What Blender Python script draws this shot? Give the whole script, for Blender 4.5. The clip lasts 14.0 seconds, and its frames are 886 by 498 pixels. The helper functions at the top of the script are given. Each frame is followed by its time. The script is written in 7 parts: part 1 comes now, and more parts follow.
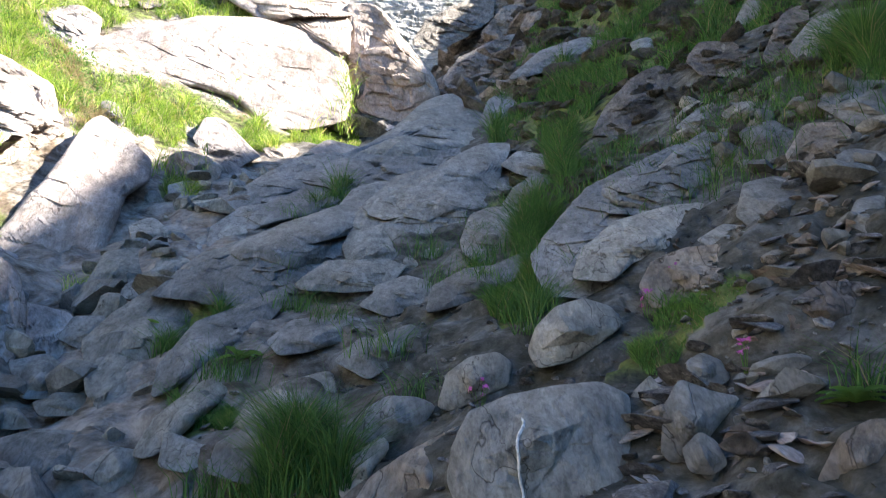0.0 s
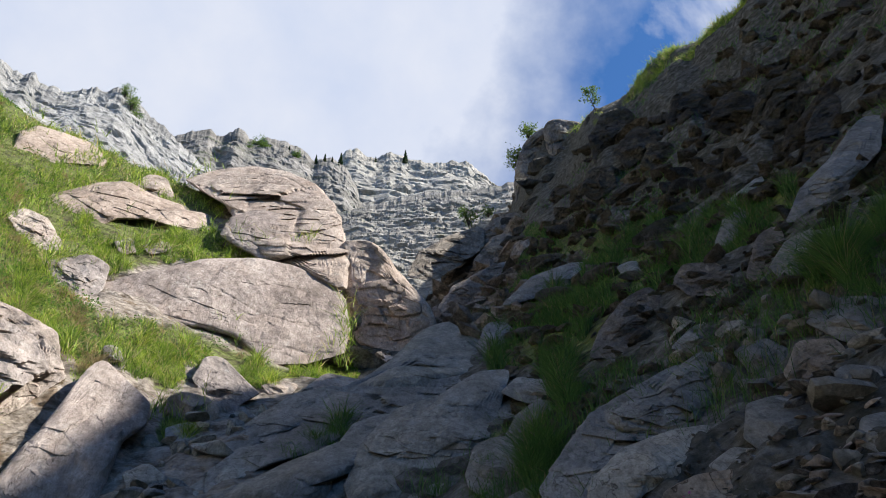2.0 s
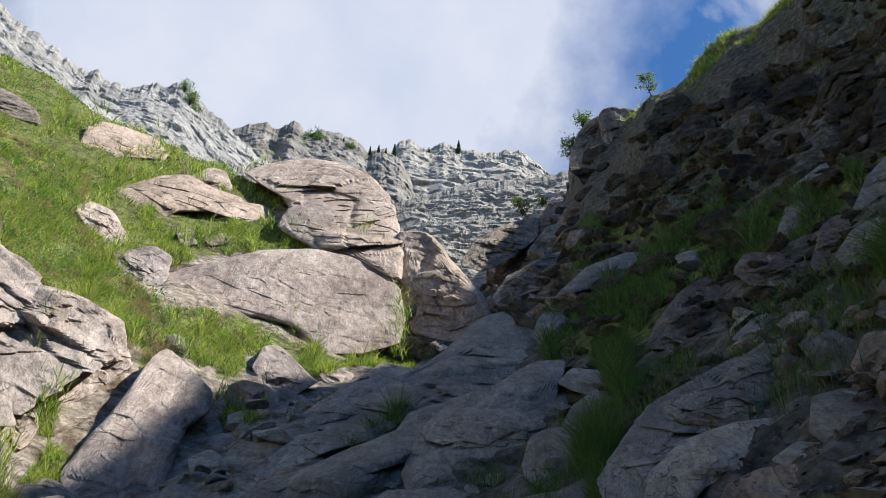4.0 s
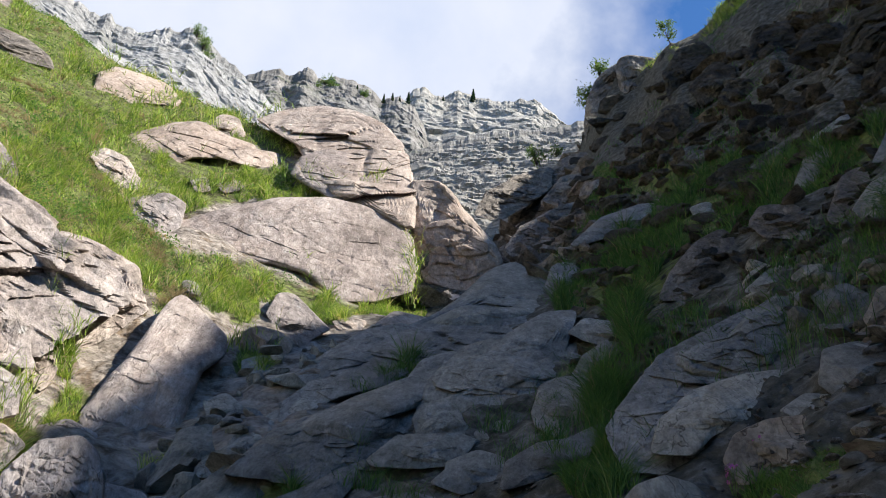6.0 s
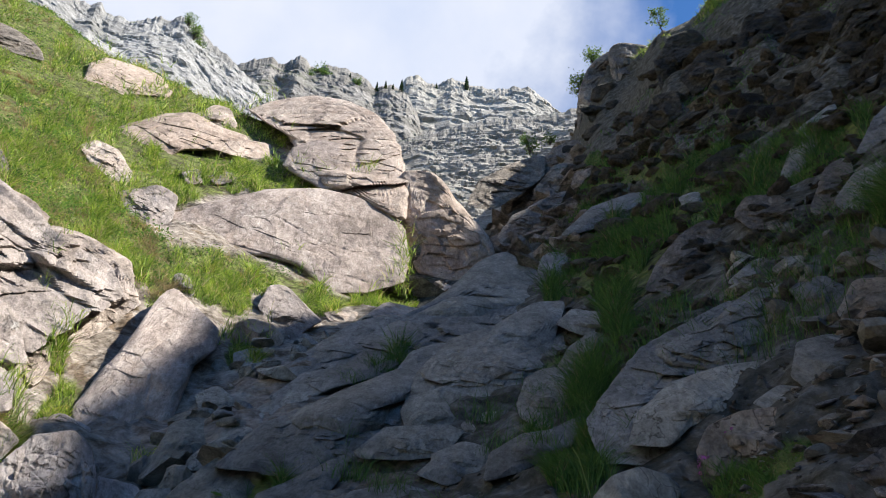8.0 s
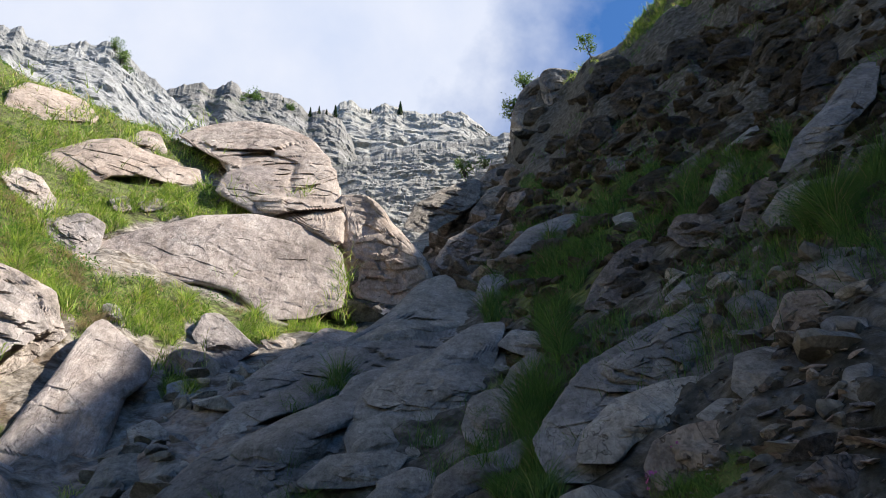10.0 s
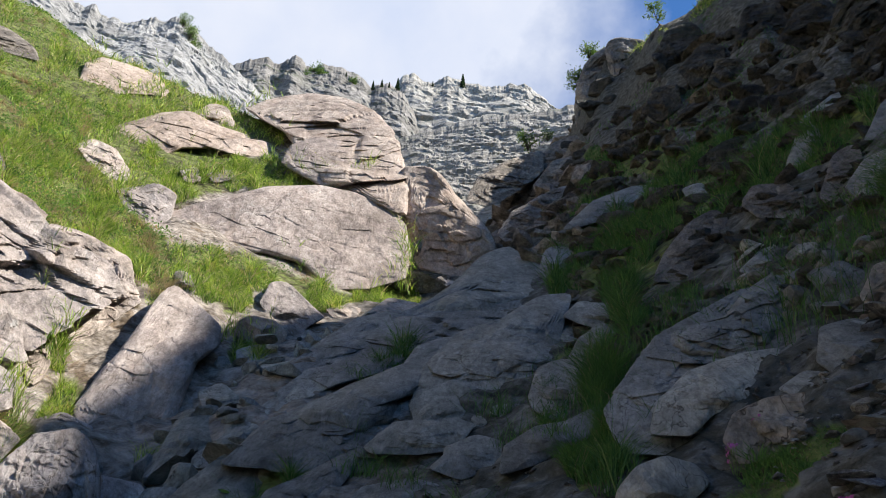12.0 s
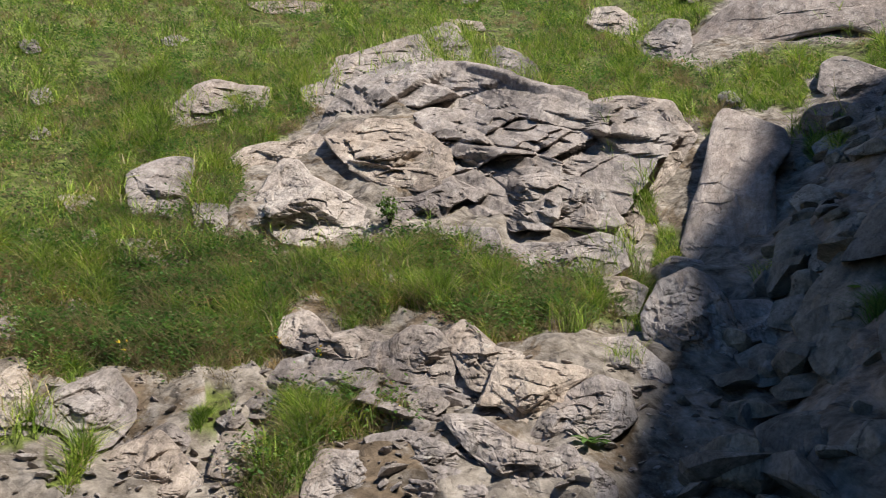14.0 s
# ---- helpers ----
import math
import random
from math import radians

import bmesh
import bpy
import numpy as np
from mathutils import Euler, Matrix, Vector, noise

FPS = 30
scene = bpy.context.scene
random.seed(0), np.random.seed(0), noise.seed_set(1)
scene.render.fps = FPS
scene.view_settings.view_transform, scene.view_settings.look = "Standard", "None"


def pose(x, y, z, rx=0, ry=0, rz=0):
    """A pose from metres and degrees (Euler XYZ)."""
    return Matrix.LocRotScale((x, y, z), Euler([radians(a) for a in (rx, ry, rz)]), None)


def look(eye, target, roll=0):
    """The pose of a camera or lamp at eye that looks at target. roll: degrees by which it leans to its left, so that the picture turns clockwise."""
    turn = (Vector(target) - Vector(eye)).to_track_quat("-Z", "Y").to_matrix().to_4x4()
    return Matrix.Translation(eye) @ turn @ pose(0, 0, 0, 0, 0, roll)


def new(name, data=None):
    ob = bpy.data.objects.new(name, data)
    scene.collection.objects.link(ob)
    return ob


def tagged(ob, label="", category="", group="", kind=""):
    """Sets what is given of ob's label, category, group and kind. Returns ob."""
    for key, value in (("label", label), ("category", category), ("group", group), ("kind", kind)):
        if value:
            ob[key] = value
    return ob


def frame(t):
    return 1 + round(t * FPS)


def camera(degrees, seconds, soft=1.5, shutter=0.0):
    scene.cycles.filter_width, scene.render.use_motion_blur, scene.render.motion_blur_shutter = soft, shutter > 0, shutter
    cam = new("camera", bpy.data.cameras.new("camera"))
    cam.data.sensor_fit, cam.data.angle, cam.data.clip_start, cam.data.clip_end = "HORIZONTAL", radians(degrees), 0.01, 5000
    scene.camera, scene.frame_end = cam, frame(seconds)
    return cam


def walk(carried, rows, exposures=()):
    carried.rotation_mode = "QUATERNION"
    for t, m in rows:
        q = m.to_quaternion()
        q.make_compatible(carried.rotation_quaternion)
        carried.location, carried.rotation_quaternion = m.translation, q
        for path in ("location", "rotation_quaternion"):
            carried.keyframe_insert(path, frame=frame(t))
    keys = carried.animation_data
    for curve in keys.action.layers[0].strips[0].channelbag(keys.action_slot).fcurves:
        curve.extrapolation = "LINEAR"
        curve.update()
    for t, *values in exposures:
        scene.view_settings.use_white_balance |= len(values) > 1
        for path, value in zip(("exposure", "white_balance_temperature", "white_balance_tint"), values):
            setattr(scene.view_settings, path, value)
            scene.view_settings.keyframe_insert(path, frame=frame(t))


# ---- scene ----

# ================= camera =================
cam = camera(59.0, 14.0, soft=0.95, shutter=0.12)
walk(cam, [
    (0.0, pose(0.036, 0.094, -0.017, 108.36, -2.20, -2.98)),
    (0.5, pose(-0.008, 0.117, -0.020, 116.18, -2.38, -1.06)),
    (1.0, pose(-0.005, 0.029, 0.003, 120.83, -1.52, -0.38)),
    (1.5, pose(0.007, 0.011, 0.006, 123.45, 0.22, -1.13)),
    (2.0, pose(0.008, 0.008, -0.000, 124.72, 0.16, -2.04)),
    (2.5, pose(0.000, -0.028, 0.006, 125.00, -0.13, -1.38)),
    (3.0, pose(0.007, -0.016, 0.009, 125.22, 0.01, -0.81)),
    (3.5, pose(-0.004, -0.016, -0.002, 124.62, -0.88, 0.46)),
    (3.7, pose(-0.009, -0.002, -0.002, 124.40, -1.50, 1.15)),
    (5.8, pose(0.002, 0.005, -0.002, 120.32, -2.63, 1.56)),
    (6.0, pose(-0.003, 0.008, -0.002, 120.24, -2.84, 1.84)),
    (6.5, pose(-0.024, 0.014, -0.003, 119.93, -3.55, 3.49)),
    (7.0, pose(-0.031, 0.028, -0.003, 118.95, -4.17, 6.03)),
    (7.5, pose(0.014, -0.006, 0.001, 118.66, -4.02, 5.85)),
    (8.0, pose(0.072, -0.107, 0.002, 119.37, -2.34, 1.67)),
    (8.5, pose(0.078, -0.132, 0.012, 120.73, -0.14, -0.96)),
    (10.8, pose(0.016, -0.004, 0.009, 121.20, 0.99, -1.83)),
    (11.0, pose(0.019, 0.004, 0.014, 120.88, 0.79, -1.27)),
    (11.5, pose(0.003, 0.018, 0.008, 120.41, -0.14, -0.30)),
    (12.0, pose(-0.019, 0.051, 0.008, 119.25, -1.64, 1.89)),
    (12.5, pose(-0.085, 0.059, -0.026, 115.81, -0.41, 8.59)),
    (13.0, pose(-0.054, 0.018, -0.053, 108.91, 0.97, 23.63)),
    (13.5, pose(-0.001, -0.007, 0.007, 105.43, 2.91, 36.67)),
    (14.0, pose(0.003, -0.026, 0.016, 107.00, 3.39, 46.53)),
], exposures=[(0.0, 2.5), (0.5, 1.9), (1.0, 1.38), (2.0, 0.94), (3.5, 0.88), (6.5, 1.1), (7.5, 1.1), (8.5, 1.05), (11.5, 1.06), (12.5, 1.02), (13.0, 1.03), (13.5, 0.65), (14.0, 0.47)])

# ================= sky and sun =================
SUN_AZ, SUN_EL = -75.0, 52.6          # degrees to the left of straight ahead, degrees up
sun_way = Vector((-math.sin(radians(SUN_AZ)) * math.cos(radians(SUN_EL)), math.cos(radians(SUN_AZ)) * math.cos(radians(SUN_EL)), math.sin(radians(SUN_EL))))
sun = new("sun", bpy.data.lights.new("sun", "SUN"))
sun.data.energy, sun.data.angle, sun.data.color = 5.0, radians(0.6), (1.0, 0.94, 0.85)
sun.matrix_world = look(sun_way * 100, (0, 0, 0))

world = bpy.data.worlds.new("world")
scene.world = world
world.use_nodes = True
wt = world.node_tree
wt.nodes.clear()


def wn(kind, **values):
    n = wt.nodes.new(kind)
    for k, v in values.items():
        n.inputs[k].default_value = v
    return n


sky = wt.nodes.new("ShaderNodeTexSky")
sky.sky_type, sky.sun_disc = "NISHITA", False
sky.sun_elevation, sky.sun_rotation = radians(SUN_EL), radians(-SUN_AZ)
sky.altitude, sky.air_density, sky.dust_density = 1800.0, 1.0, 0.6
skyway = wt.nodes.new("ShaderNodeTexCoord")
# clouds: a bank over the head of the gully, wisps beside it, clear sky elsewhere
swirl = wn("ShaderNodeTexNoise", Scale=2.6, Detail=7.0, Roughness=0.5, Distortion=0.0)
wt.links.new(skyway.outputs["Generated"], swirl.inputs["Vector"])
wisps = wn("ShaderNodeTexNoise", Scale=7.0, Detail=6.0, Roughness=0.55, Distortion=0.0)
wt.links.new(skyway.outputs["Generated"], wisps.inputs["Vector"])
side = wt.nodes.new("ShaderNodeVectorMath")
side.operation = "DOT_PRODUCT"
side.inputs[1].default_value = (-0.235, 0.575, 0.783)
wt.links.new(skyway.outputs["Generated"], side.inputs[0])


def wmath(op, a, b=None, clamp=False):
    n = wt.nodes.new("ShaderNodeMath")
    n.operation, n.use_clamp = op, clamp
    for k, v in enumerate((a, b)):
        if v is None:
            continue
        if isinstance(v, (int, float)):
            n.inputs[k].default_value = v
        else:
            wt.links.new(v, n.inputs[k])
    return n.outputs[0]


lean = wmath("MULTIPLY_ADD", side.outputs["Value"], 15.0)
lean.node.inputs[2].default_value = -13.2
lump = wmath("MULTIPLY_ADD", swirl.outputs["Fac"], 2.2)
lump.node.inputs[2].default_value = -1.1
fine = wmath("MULTIPLY_ADD", wisps.outputs["Fac"], 1.6)
fine.node.inputs[2].default_value = -0.8
cover = wmath("ADD", wmath("ADD", lean, lump), fine, clamp=False)
cover = wmath("MULTIPLY", wmath("MAXIMUM", wmath("MINIMUM", cover, 1.0), 0.0), 1.0)
# thin wisps in the clear part
thin = wn("ShaderNodeTexNoise", Scale=4.3, Detail=7.0, Roughness=0.55, Distortion=0.4)
wt.links.new(skyway.outputs["Generated"], thin.inputs["Vector"])
shred = wmath("MULTIPLY_ADD", thin.outputs["Fac"], 6.0)
shred.node.inputs[2].default_value = -3.6
cover = wmath("MAXIMUM", cover, wmath("MINIMUM", wmath("MAXIMUM", shred, 0.0), 0.75))
cloud = wt.nodes.new("ShaderNodeMix")
cloud.data_type = "RGBA"
wt.links.new(wisps.outputs["Fac"], cloud.inputs["Factor"])
cloud.inputs[6].default_value, cloud.inputs[7].default_value = (7.6, 9.0, 12.2, 1), (12.3, 12.5, 13.4, 1)
mixed = wt.nodes.new("ShaderNodeMix")
mixed.data_type = "RGBA"
wt.links.new(cover, mixed.inputs["Factor"])
clear = wt.nodes.new("ShaderNodeMix")
clear.data_type, clear.blend_type = "RGBA", "MULTIPLY"
clear.inputs["Factor"].default_value = 1.0
clear.inputs[7].default_value = (0.8, 1.45, 2.1, 1)
wt.links.new(sky.outputs["Color"], clear.inputs[6])
wt.links.new(clear.outputs[2], mixed.inputs[6])
wt.links.new(cloud.outputs[2], mixed.inputs[7])
glow = wn("ShaderNodeBackground", Strength=0.037)
wt.links.new(mixed.outputs[2], glow.inputs["Color"])
wt.links.new(glow.outputs[0], wt.nodes.new("ShaderNodeOutputWorld").inputs["Surface"])

# ================= numbers: noise =================


def hashed(ix, iy, iz, seed):
    """Even random numbers from whole-number cells."""
    h = (ix.astype(np.int64) * 374761393 + iy.astype(np.int64) * 668265263 + iz.astype(np.int64) * 2147483647 + int(seed) * 974711) & 0xFFFFFFFF
    h = ((h ^ (h >> 13)) * 1274126177) & 0xFFFFFFFF
    h = ((h ^ (h >> 16)) * 2246822519) & 0xFFFFFFFF
    return ((h ^ (h >> 15)) & 0xFFFFFF) / float(0x1000000)


def smooth_noise(p, seed=0):
    p = np.asarray(p, float)
    i = np.floor(p).astype(np.int64)
    f = p - i
    f = f * f * (3 - 2 * f)
    out = np.zeros(len(p))
    for dx in (0, 1):
        for dy in (0, 1):
            for dz in (0, 1):
                wgt = (f[:, 0] if dx else 1 - f[:, 0]) * (f[:, 1] if dy else 1 - f[:, 1]) * (f[:, 2] if dz else 1 - f[:, 2])
                out += wgt * hashed(i[:, 0] + dx, i[:, 1] + dy, i[:, 2] + dz, seed)
    return out * 2 - 1


def fbm(p, octaves=4, seed=0, gain=0.5):
    out, amp = np.zeros(len(p)), 1.0
    for k in range(octaves):
        out += amp * smooth_noise(np.asarray(p) * 2.03 ** k + 17.3 * k, seed + 11 * k)
        amp *= gain
    return out


def facets(p, seed=0, tilt=0.9, crisp=16.0):
    """Broken rock: every cell of space has its own tilted plane, blended over a narrow seam. Returns heights about -1 to 1,
    and how near a seam is."""
    p = np.asarray(p, float)
    i = np.floor(p - 0.5).astype(np.int64)
    cells = []
    best, second = np.full(len(p), 9.0), np.full(len(p), 9.0)
    for dx in (0, 1):
        for dy in (0, 1):
            for dz in (0, 1):
                cx, cy, cz = i[:, 0] + dx, i[:, 1] + dy, i[:, 2] + dz
                h0 = hashed(cx, cy, cz, seed)
                d = [p[:, 0] - cx - 0.1 - 0.8 * h0, p[:, 1] - cy - 0.1 - 0.8 * ((h0 * 37.7) % 1), p[:, 2] - cz - 0.1 - 0.8 * ((h0 * 91.3) % 1)]
                dist = np.sqrt(d[0] ** 2 + d[1] ** 2 + d[2] ** 2)
                near = dist < best
                second = np.where(near, best, np.minimum(second, dist))
                best = np.where(near, dist, best)
                h1 = hashed(cx, cy, cz, seed + 3)
                h = (h1 - 0.5) * 1.2 + tilt * (d[0] * ((h1 * 7.31) % 2 - 1) + d[1] * ((h1 * 13.7) % 2 - 1) + d[2] * ((h1 * 29.3) % 2 - 1))
                cells.append((dist, h))
    total, weight = np.zeros(len(p)), np.zeros(len(p))
    for dist, h in cells:
        wgt = np.exp(-crisp * (dist - best))
        total += wgt * h
        weight += wgt
    return total / weight, second - best


# ================= plan of the ground =================
# section lines seen from where the viewer stands: bearing in degrees to the left, then ground at (distance, rise in degrees)
SECTIONS = {}


def section(bearing, *steps):
    SECTIONS[bearing] = steps


section(180, (1.2, -58), (5, -38), (20, -32), (60, -27), (150, -24), (400, -20))
section(140, (1.2, -50), (4, -22), (10, 0), (30, 15), (60, 22), (150, 25), (400, 10))
section(112, (1.2, -48), (3, -12), (4.6, 1), (7, 10), (12, 18), (25, 28), (60, 36), (150, 38), (400, 20))
section(80, (1.2, -48), (3, -12), (4.5, 1), (6, 10.5), (9, 20), (14, 29), (25, 36), (45, 41), (60, 38), (110, 36), (170, 33), (400, 20))
section(60, (1.2, -48), (3, -12), (4.3, 0.5), (5.5, 9), (6.5, 13), (8, 20), (11, 27), (20, 34.5), (40, 40.5), (60, 38), (110, 36), (170, 33), (400, 20))
section(48, (1.2, -48), (3, -12), (4.2, 0), (5.3, 8), (6.2, 12.5), (7.5, 18), (9, 25), (11, 28.5), (20, 35), (38, 40.2), (60, 38), (110, 36), (170, 33), (400, 20))
section(38, (1.2, -48), (3, -12), (4.1, -0.3), (5.2, 7.5), (6.2, 12), (7.8, 17.5), (9.5, 24), (12, 28), (20, 34), (33, 39.5), (45, 38), (105, 36), (160, 33), (400, 20))
section(30, (1.2, -48), (3, -14), (4.2, -1.5), (5.5, 6.5), (6.5, 10), (8, 14.5), (9.8, 21), (12, 26), (18, 32), (28, 38.4), (40, 36), (105, 35), (160, 33), (400, 20))
section(24, (1.2, -48), (3, -16), (4.5, 0), (6, 8), (7.2, 12.5), (8.4, 16), (10, 22), (13, 27), (18, 32), (27, 37.8), (40, 35), (110, 34), (160, 32), (400, 20))
section(18, (1.2, -48), (3, -16), (4.2, 0), (5.5, 8), (7, 14), (8.6, 18.3), (10.4, 21.3), (13, 26), (15.5, 29), (18, 32.6), (25, 37), (45, 34), (150, 33), (200, 31), (400, 20))
section(12, (1.2, -48), (2.8, -15), (4, 2), (5.5, 10.5), (7.5, 17), (10, 21.5), (12, 23.3), (14, 26), (16.5, 30.5), (19, 34), (24, 36.5), (45, 33), (150, 33), (200, 31), (400, 20))
section(6, (1.2, -48), (2.6, -12), (3.6, 2), (5, 11), (7.5, 18.5), (11, 23.5), (14, 25), (17, 26.8), (20, 29.5), (24, 31.5), (40, 31), (60, 30), (100, 31), (160, 33), (400, 20))
section(0, (1.2, -48), (2.5, -10), (3.3, 2), (4.5, 10), (7, 18.5), (10, 23), (14, 25.8), (17, 27), (20, 27.8), (26, 29), (40, 29.5), (60, 29.5), (100, 31), (160, 33), (400, 20))
section(-6, (1.2, -48), (2.4, -9), (3.1, 3), (4, 10), (6, 17.5), (9, 23), (13, 26.5), (17, 29), (24, 32), (40, 34), (60, 34), (100, 34), (160, 34), (400, 20))
section(-12, (1.1, -48), (2.3, -8), (2.9, 2), (3.6, 9.5), (5, 16.5), (8, 23.5), (12, 28), (20, 33), (35, 38.5), (50, 43), (60, 42.5), (100, 38), (400, 22))
section(-18, (1.1, -48), (2.2, -7), (2.8, 2), (3.5, 10), (4.8, 17.5), (7, 24), (11, 29.5), (18, 35), (30, 41.5), (37, 44.2), (45, 43), (100, 36), (400, 22))
section(-26, (1.1, -46), (2.1, -6), (2.7, 2), (3.3, 10), (4.3, 18), (6.2, 25), (10, 31), (17, 37), (25, 42), (32, 46.6), (40, 45), (100, 36), (400, 22))
section(-34, (1.1, -46), (2.1, -6), (2.7, 2), (3.3, 10.5), (4.2, 19), (6, 26.5), (9.5, 32.5), (15, 38), (22, 43.5), (28, 48.3), (36, 46), (100, 36), (400, 22))
section(-41, (1.1, -46), (2.1, -6), (2.7, 2.3), (3.3, 10.8), (4.2, 19.5), (6, 27.2), (9.5, 33.5), (14, 39), (20, 45.5), (26, 49.5), (32, 51.8), (40, 49), (100, 35), (400, 21))
section(-50, (1.1, -46), (2.1, -6), (2.7, 2.5), (3.3, 11), (4.2, 20), (6, 28), (9.5, 34.5), (14, 41), (19, 49.8), (22, 55.85), (30, 50.7), (100, 34), (400, 20))
section(-55, (1.1, -45.6), (2.1, -6.8), (2.7, 2.4), (3.3, 10.6), (4.2, 19.3), (6, 27.8), (9.5, 35.5), (13, 41.9), (16, 46.1), (18, 49.6), (20, 53.5), (22, 55.9), (26, 52.9), (30, 50.5), (100, 33.5), (400, 19.8))
section(-63, (1.1, -46.0), (2.1, -7.7), (2.7, 1.7), (3.3, 9.6), (4.2, 18.2), (6, 27.5), (9.5, 37.8), (13, 47.0), (16, 49.2), (18, 50.7), (20, 52.6), (22, 54.2), (26, 52.0), (30, 49.4), (100, 31.9), (400, 18.8))
section(-90, (1.1, -48), (2.2, -8), (3, 3), (5, 20), (8, 36.5), (13, 60.5), (18, 56), (60, 30), (400, 15))
section(-135, (1.2, -50), (4, -20), (8, 14), (14, 42), (20, 42), (60, 10), (150, -5), (400, -12))
section(-180, (1.2, -58), (5, -38), (20, -32), (60, -27), (150, -24), (400, -20))

LOG_R = np.linspace(math.log(0.7), math.log(400.0), 500)
BEARINGS = np.array(sorted(SECTIONS))


def _profile(steps):
    """Height along one section line, eased."""
    r = np.log([s[0] for s in steps])
    rise = np.array([s[0] * math.tan(radians(s[1])) for s in steps])
    lift = np.interp(LOG_R, r, np.array([s[1] for s in steps], float))
    lift = np.convolve(np.pad(lift, 8, mode="edge"), np.hanning(19)[1:-1] / np.hanning(19).sum(), mode="valid")
    z = np.exp(LOG_R) * np.tan(np.radians(lift))
    low = LOG_R < r[0]
    z[low] = rise[0]
    return z


TABLE = np.array([_profile(SECTIONS[b]) for b in BEARINGS])


def ground_plain(x, y):
    """Height of the ground, without its roughness."""
    x, y = np.asarray(x, float), np.asarray(y, float)
    az = np.degrees(np.arctan2(-x, y))
    lr = np.clip(np.log(np.hypot(x, y) + 1e-6), LOG_R[0], LOG_R[-1] - 1e-6)
    k = np.clip(np.searchsorted(BEARINGS, az) - 1, 0, len(BEARINGS) - 2)
    f = (az - BEARINGS[k]) / (BEARINGS[k + 1] - BEARINGS[k])
    f = f * f * (3 - 2 * f) * 0.6 + f * 0.4
    c = (lr - LOG_R[0]) / (LOG_R[1] - LOG_R[0])
    ci = np.clip(c.astype(int), 0, len(LOG_R) - 2)
    cf = c - ci
    lo = TABLE[k, ci] * (1 - cf) + TABLE[k, ci + 1] * cf
    hi = TABLE[k + 1, ci] * (1 - cf) + TABLE[k + 1, ci + 1] * cf
    return lo * (1 - f) + hi * f


# ================= materials =================


def material(name):
    m = bpy.data.materials.new(name)
    m.use_nodes = True
    return m, m.node_tree.nodes, m.node_tree.links, m.node_tree.nodes["Principled BSDF"]


def ramp_of(nodes, *stops):
    r = nodes.new("ShaderNodeValToRGB")
    while len(r.color_ramp.elements) < len(stops):
        r.color_ramp.elements.new(0.5)
    for e, (at, col) in zip(r.color_ramp.elements, stops):
        e.position, e.color = at, (*col, 1)
    return r


def noise_of(nodes, links, vector, scale, detail=6.0, rough=0.6, distort=0.0):
    n = nodes.new("ShaderNodeTexNoise")
    n.inputs["Scale"].default_value, n.inputs["Detail"].default_value = scale, detail
    n.inputs["Roughness"].default_value, n.inputs["Distortion"].default_value = rough, distort
    links.new(vector, n.inputs["Vector"])
    return n.outputs["Fac"]


def mix_of(nodes, links, fac, a, b, blend="MIX"):
    n = nodes.new("ShaderNodeMix")
    n.data_type, n.blend_type = "RGBA", blend
    for sock, v in ((n.inputs["Factor"], fac), (n.inputs[6], a), (n.inputs[7], b)):
        if isinstance(v, (int, float)):
            sock.default_value = v
        elif isinstance(v, tuple):
            sock.default_value = (*v, 1)
        else:
            links.new(v, sock)
    return n.outputs[2]


def broken_bump(nodes, links, vector, scale, strength, normal):
    """Relief of broken faces: every cell is a plane with its own tilt."""
    cell = nodes.new("ShaderNodeTexVoronoi")
    cell.inputs["Scale"].default_value = scale
    links.new(vector, cell.inputs["Vector"])
    tilt = nodes.new("ShaderNodeVectorMath")
    tilt.operation = "SUBTRACT"
    tilt.inputs[1].default_value = (0.5, 0.5, 0.5)
    links.new(cell.outputs["Color"], tilt.inputs[0])
    away = nodes.new("ShaderNodeVectorMath")
    away.operation = "SUBTRACT"
    links.new(vector, away.inputs[0])
    links.new(cell.outputs["Position"], away.inputs[1])
    dot = nodes.new("ShaderNodeVectorMath")
    dot.operation = "DOT_PRODUCT"
    links.new(tilt.outputs[0], dot.inputs[0])
    links.new(away.outputs[0], dot.inputs[1])
    b = nodes.new("ShaderNodeBump")
    b.inputs["Strength"].default_value, b.inputs["Distance"].default_value = min(strength, 1.0), max(1.0, strength)
    links.new(dot.outputs["Value"], b.inputs["Height"])
    if normal:
        links.new(normal, b.inputs["Normal"])
    return b.outputs[0]


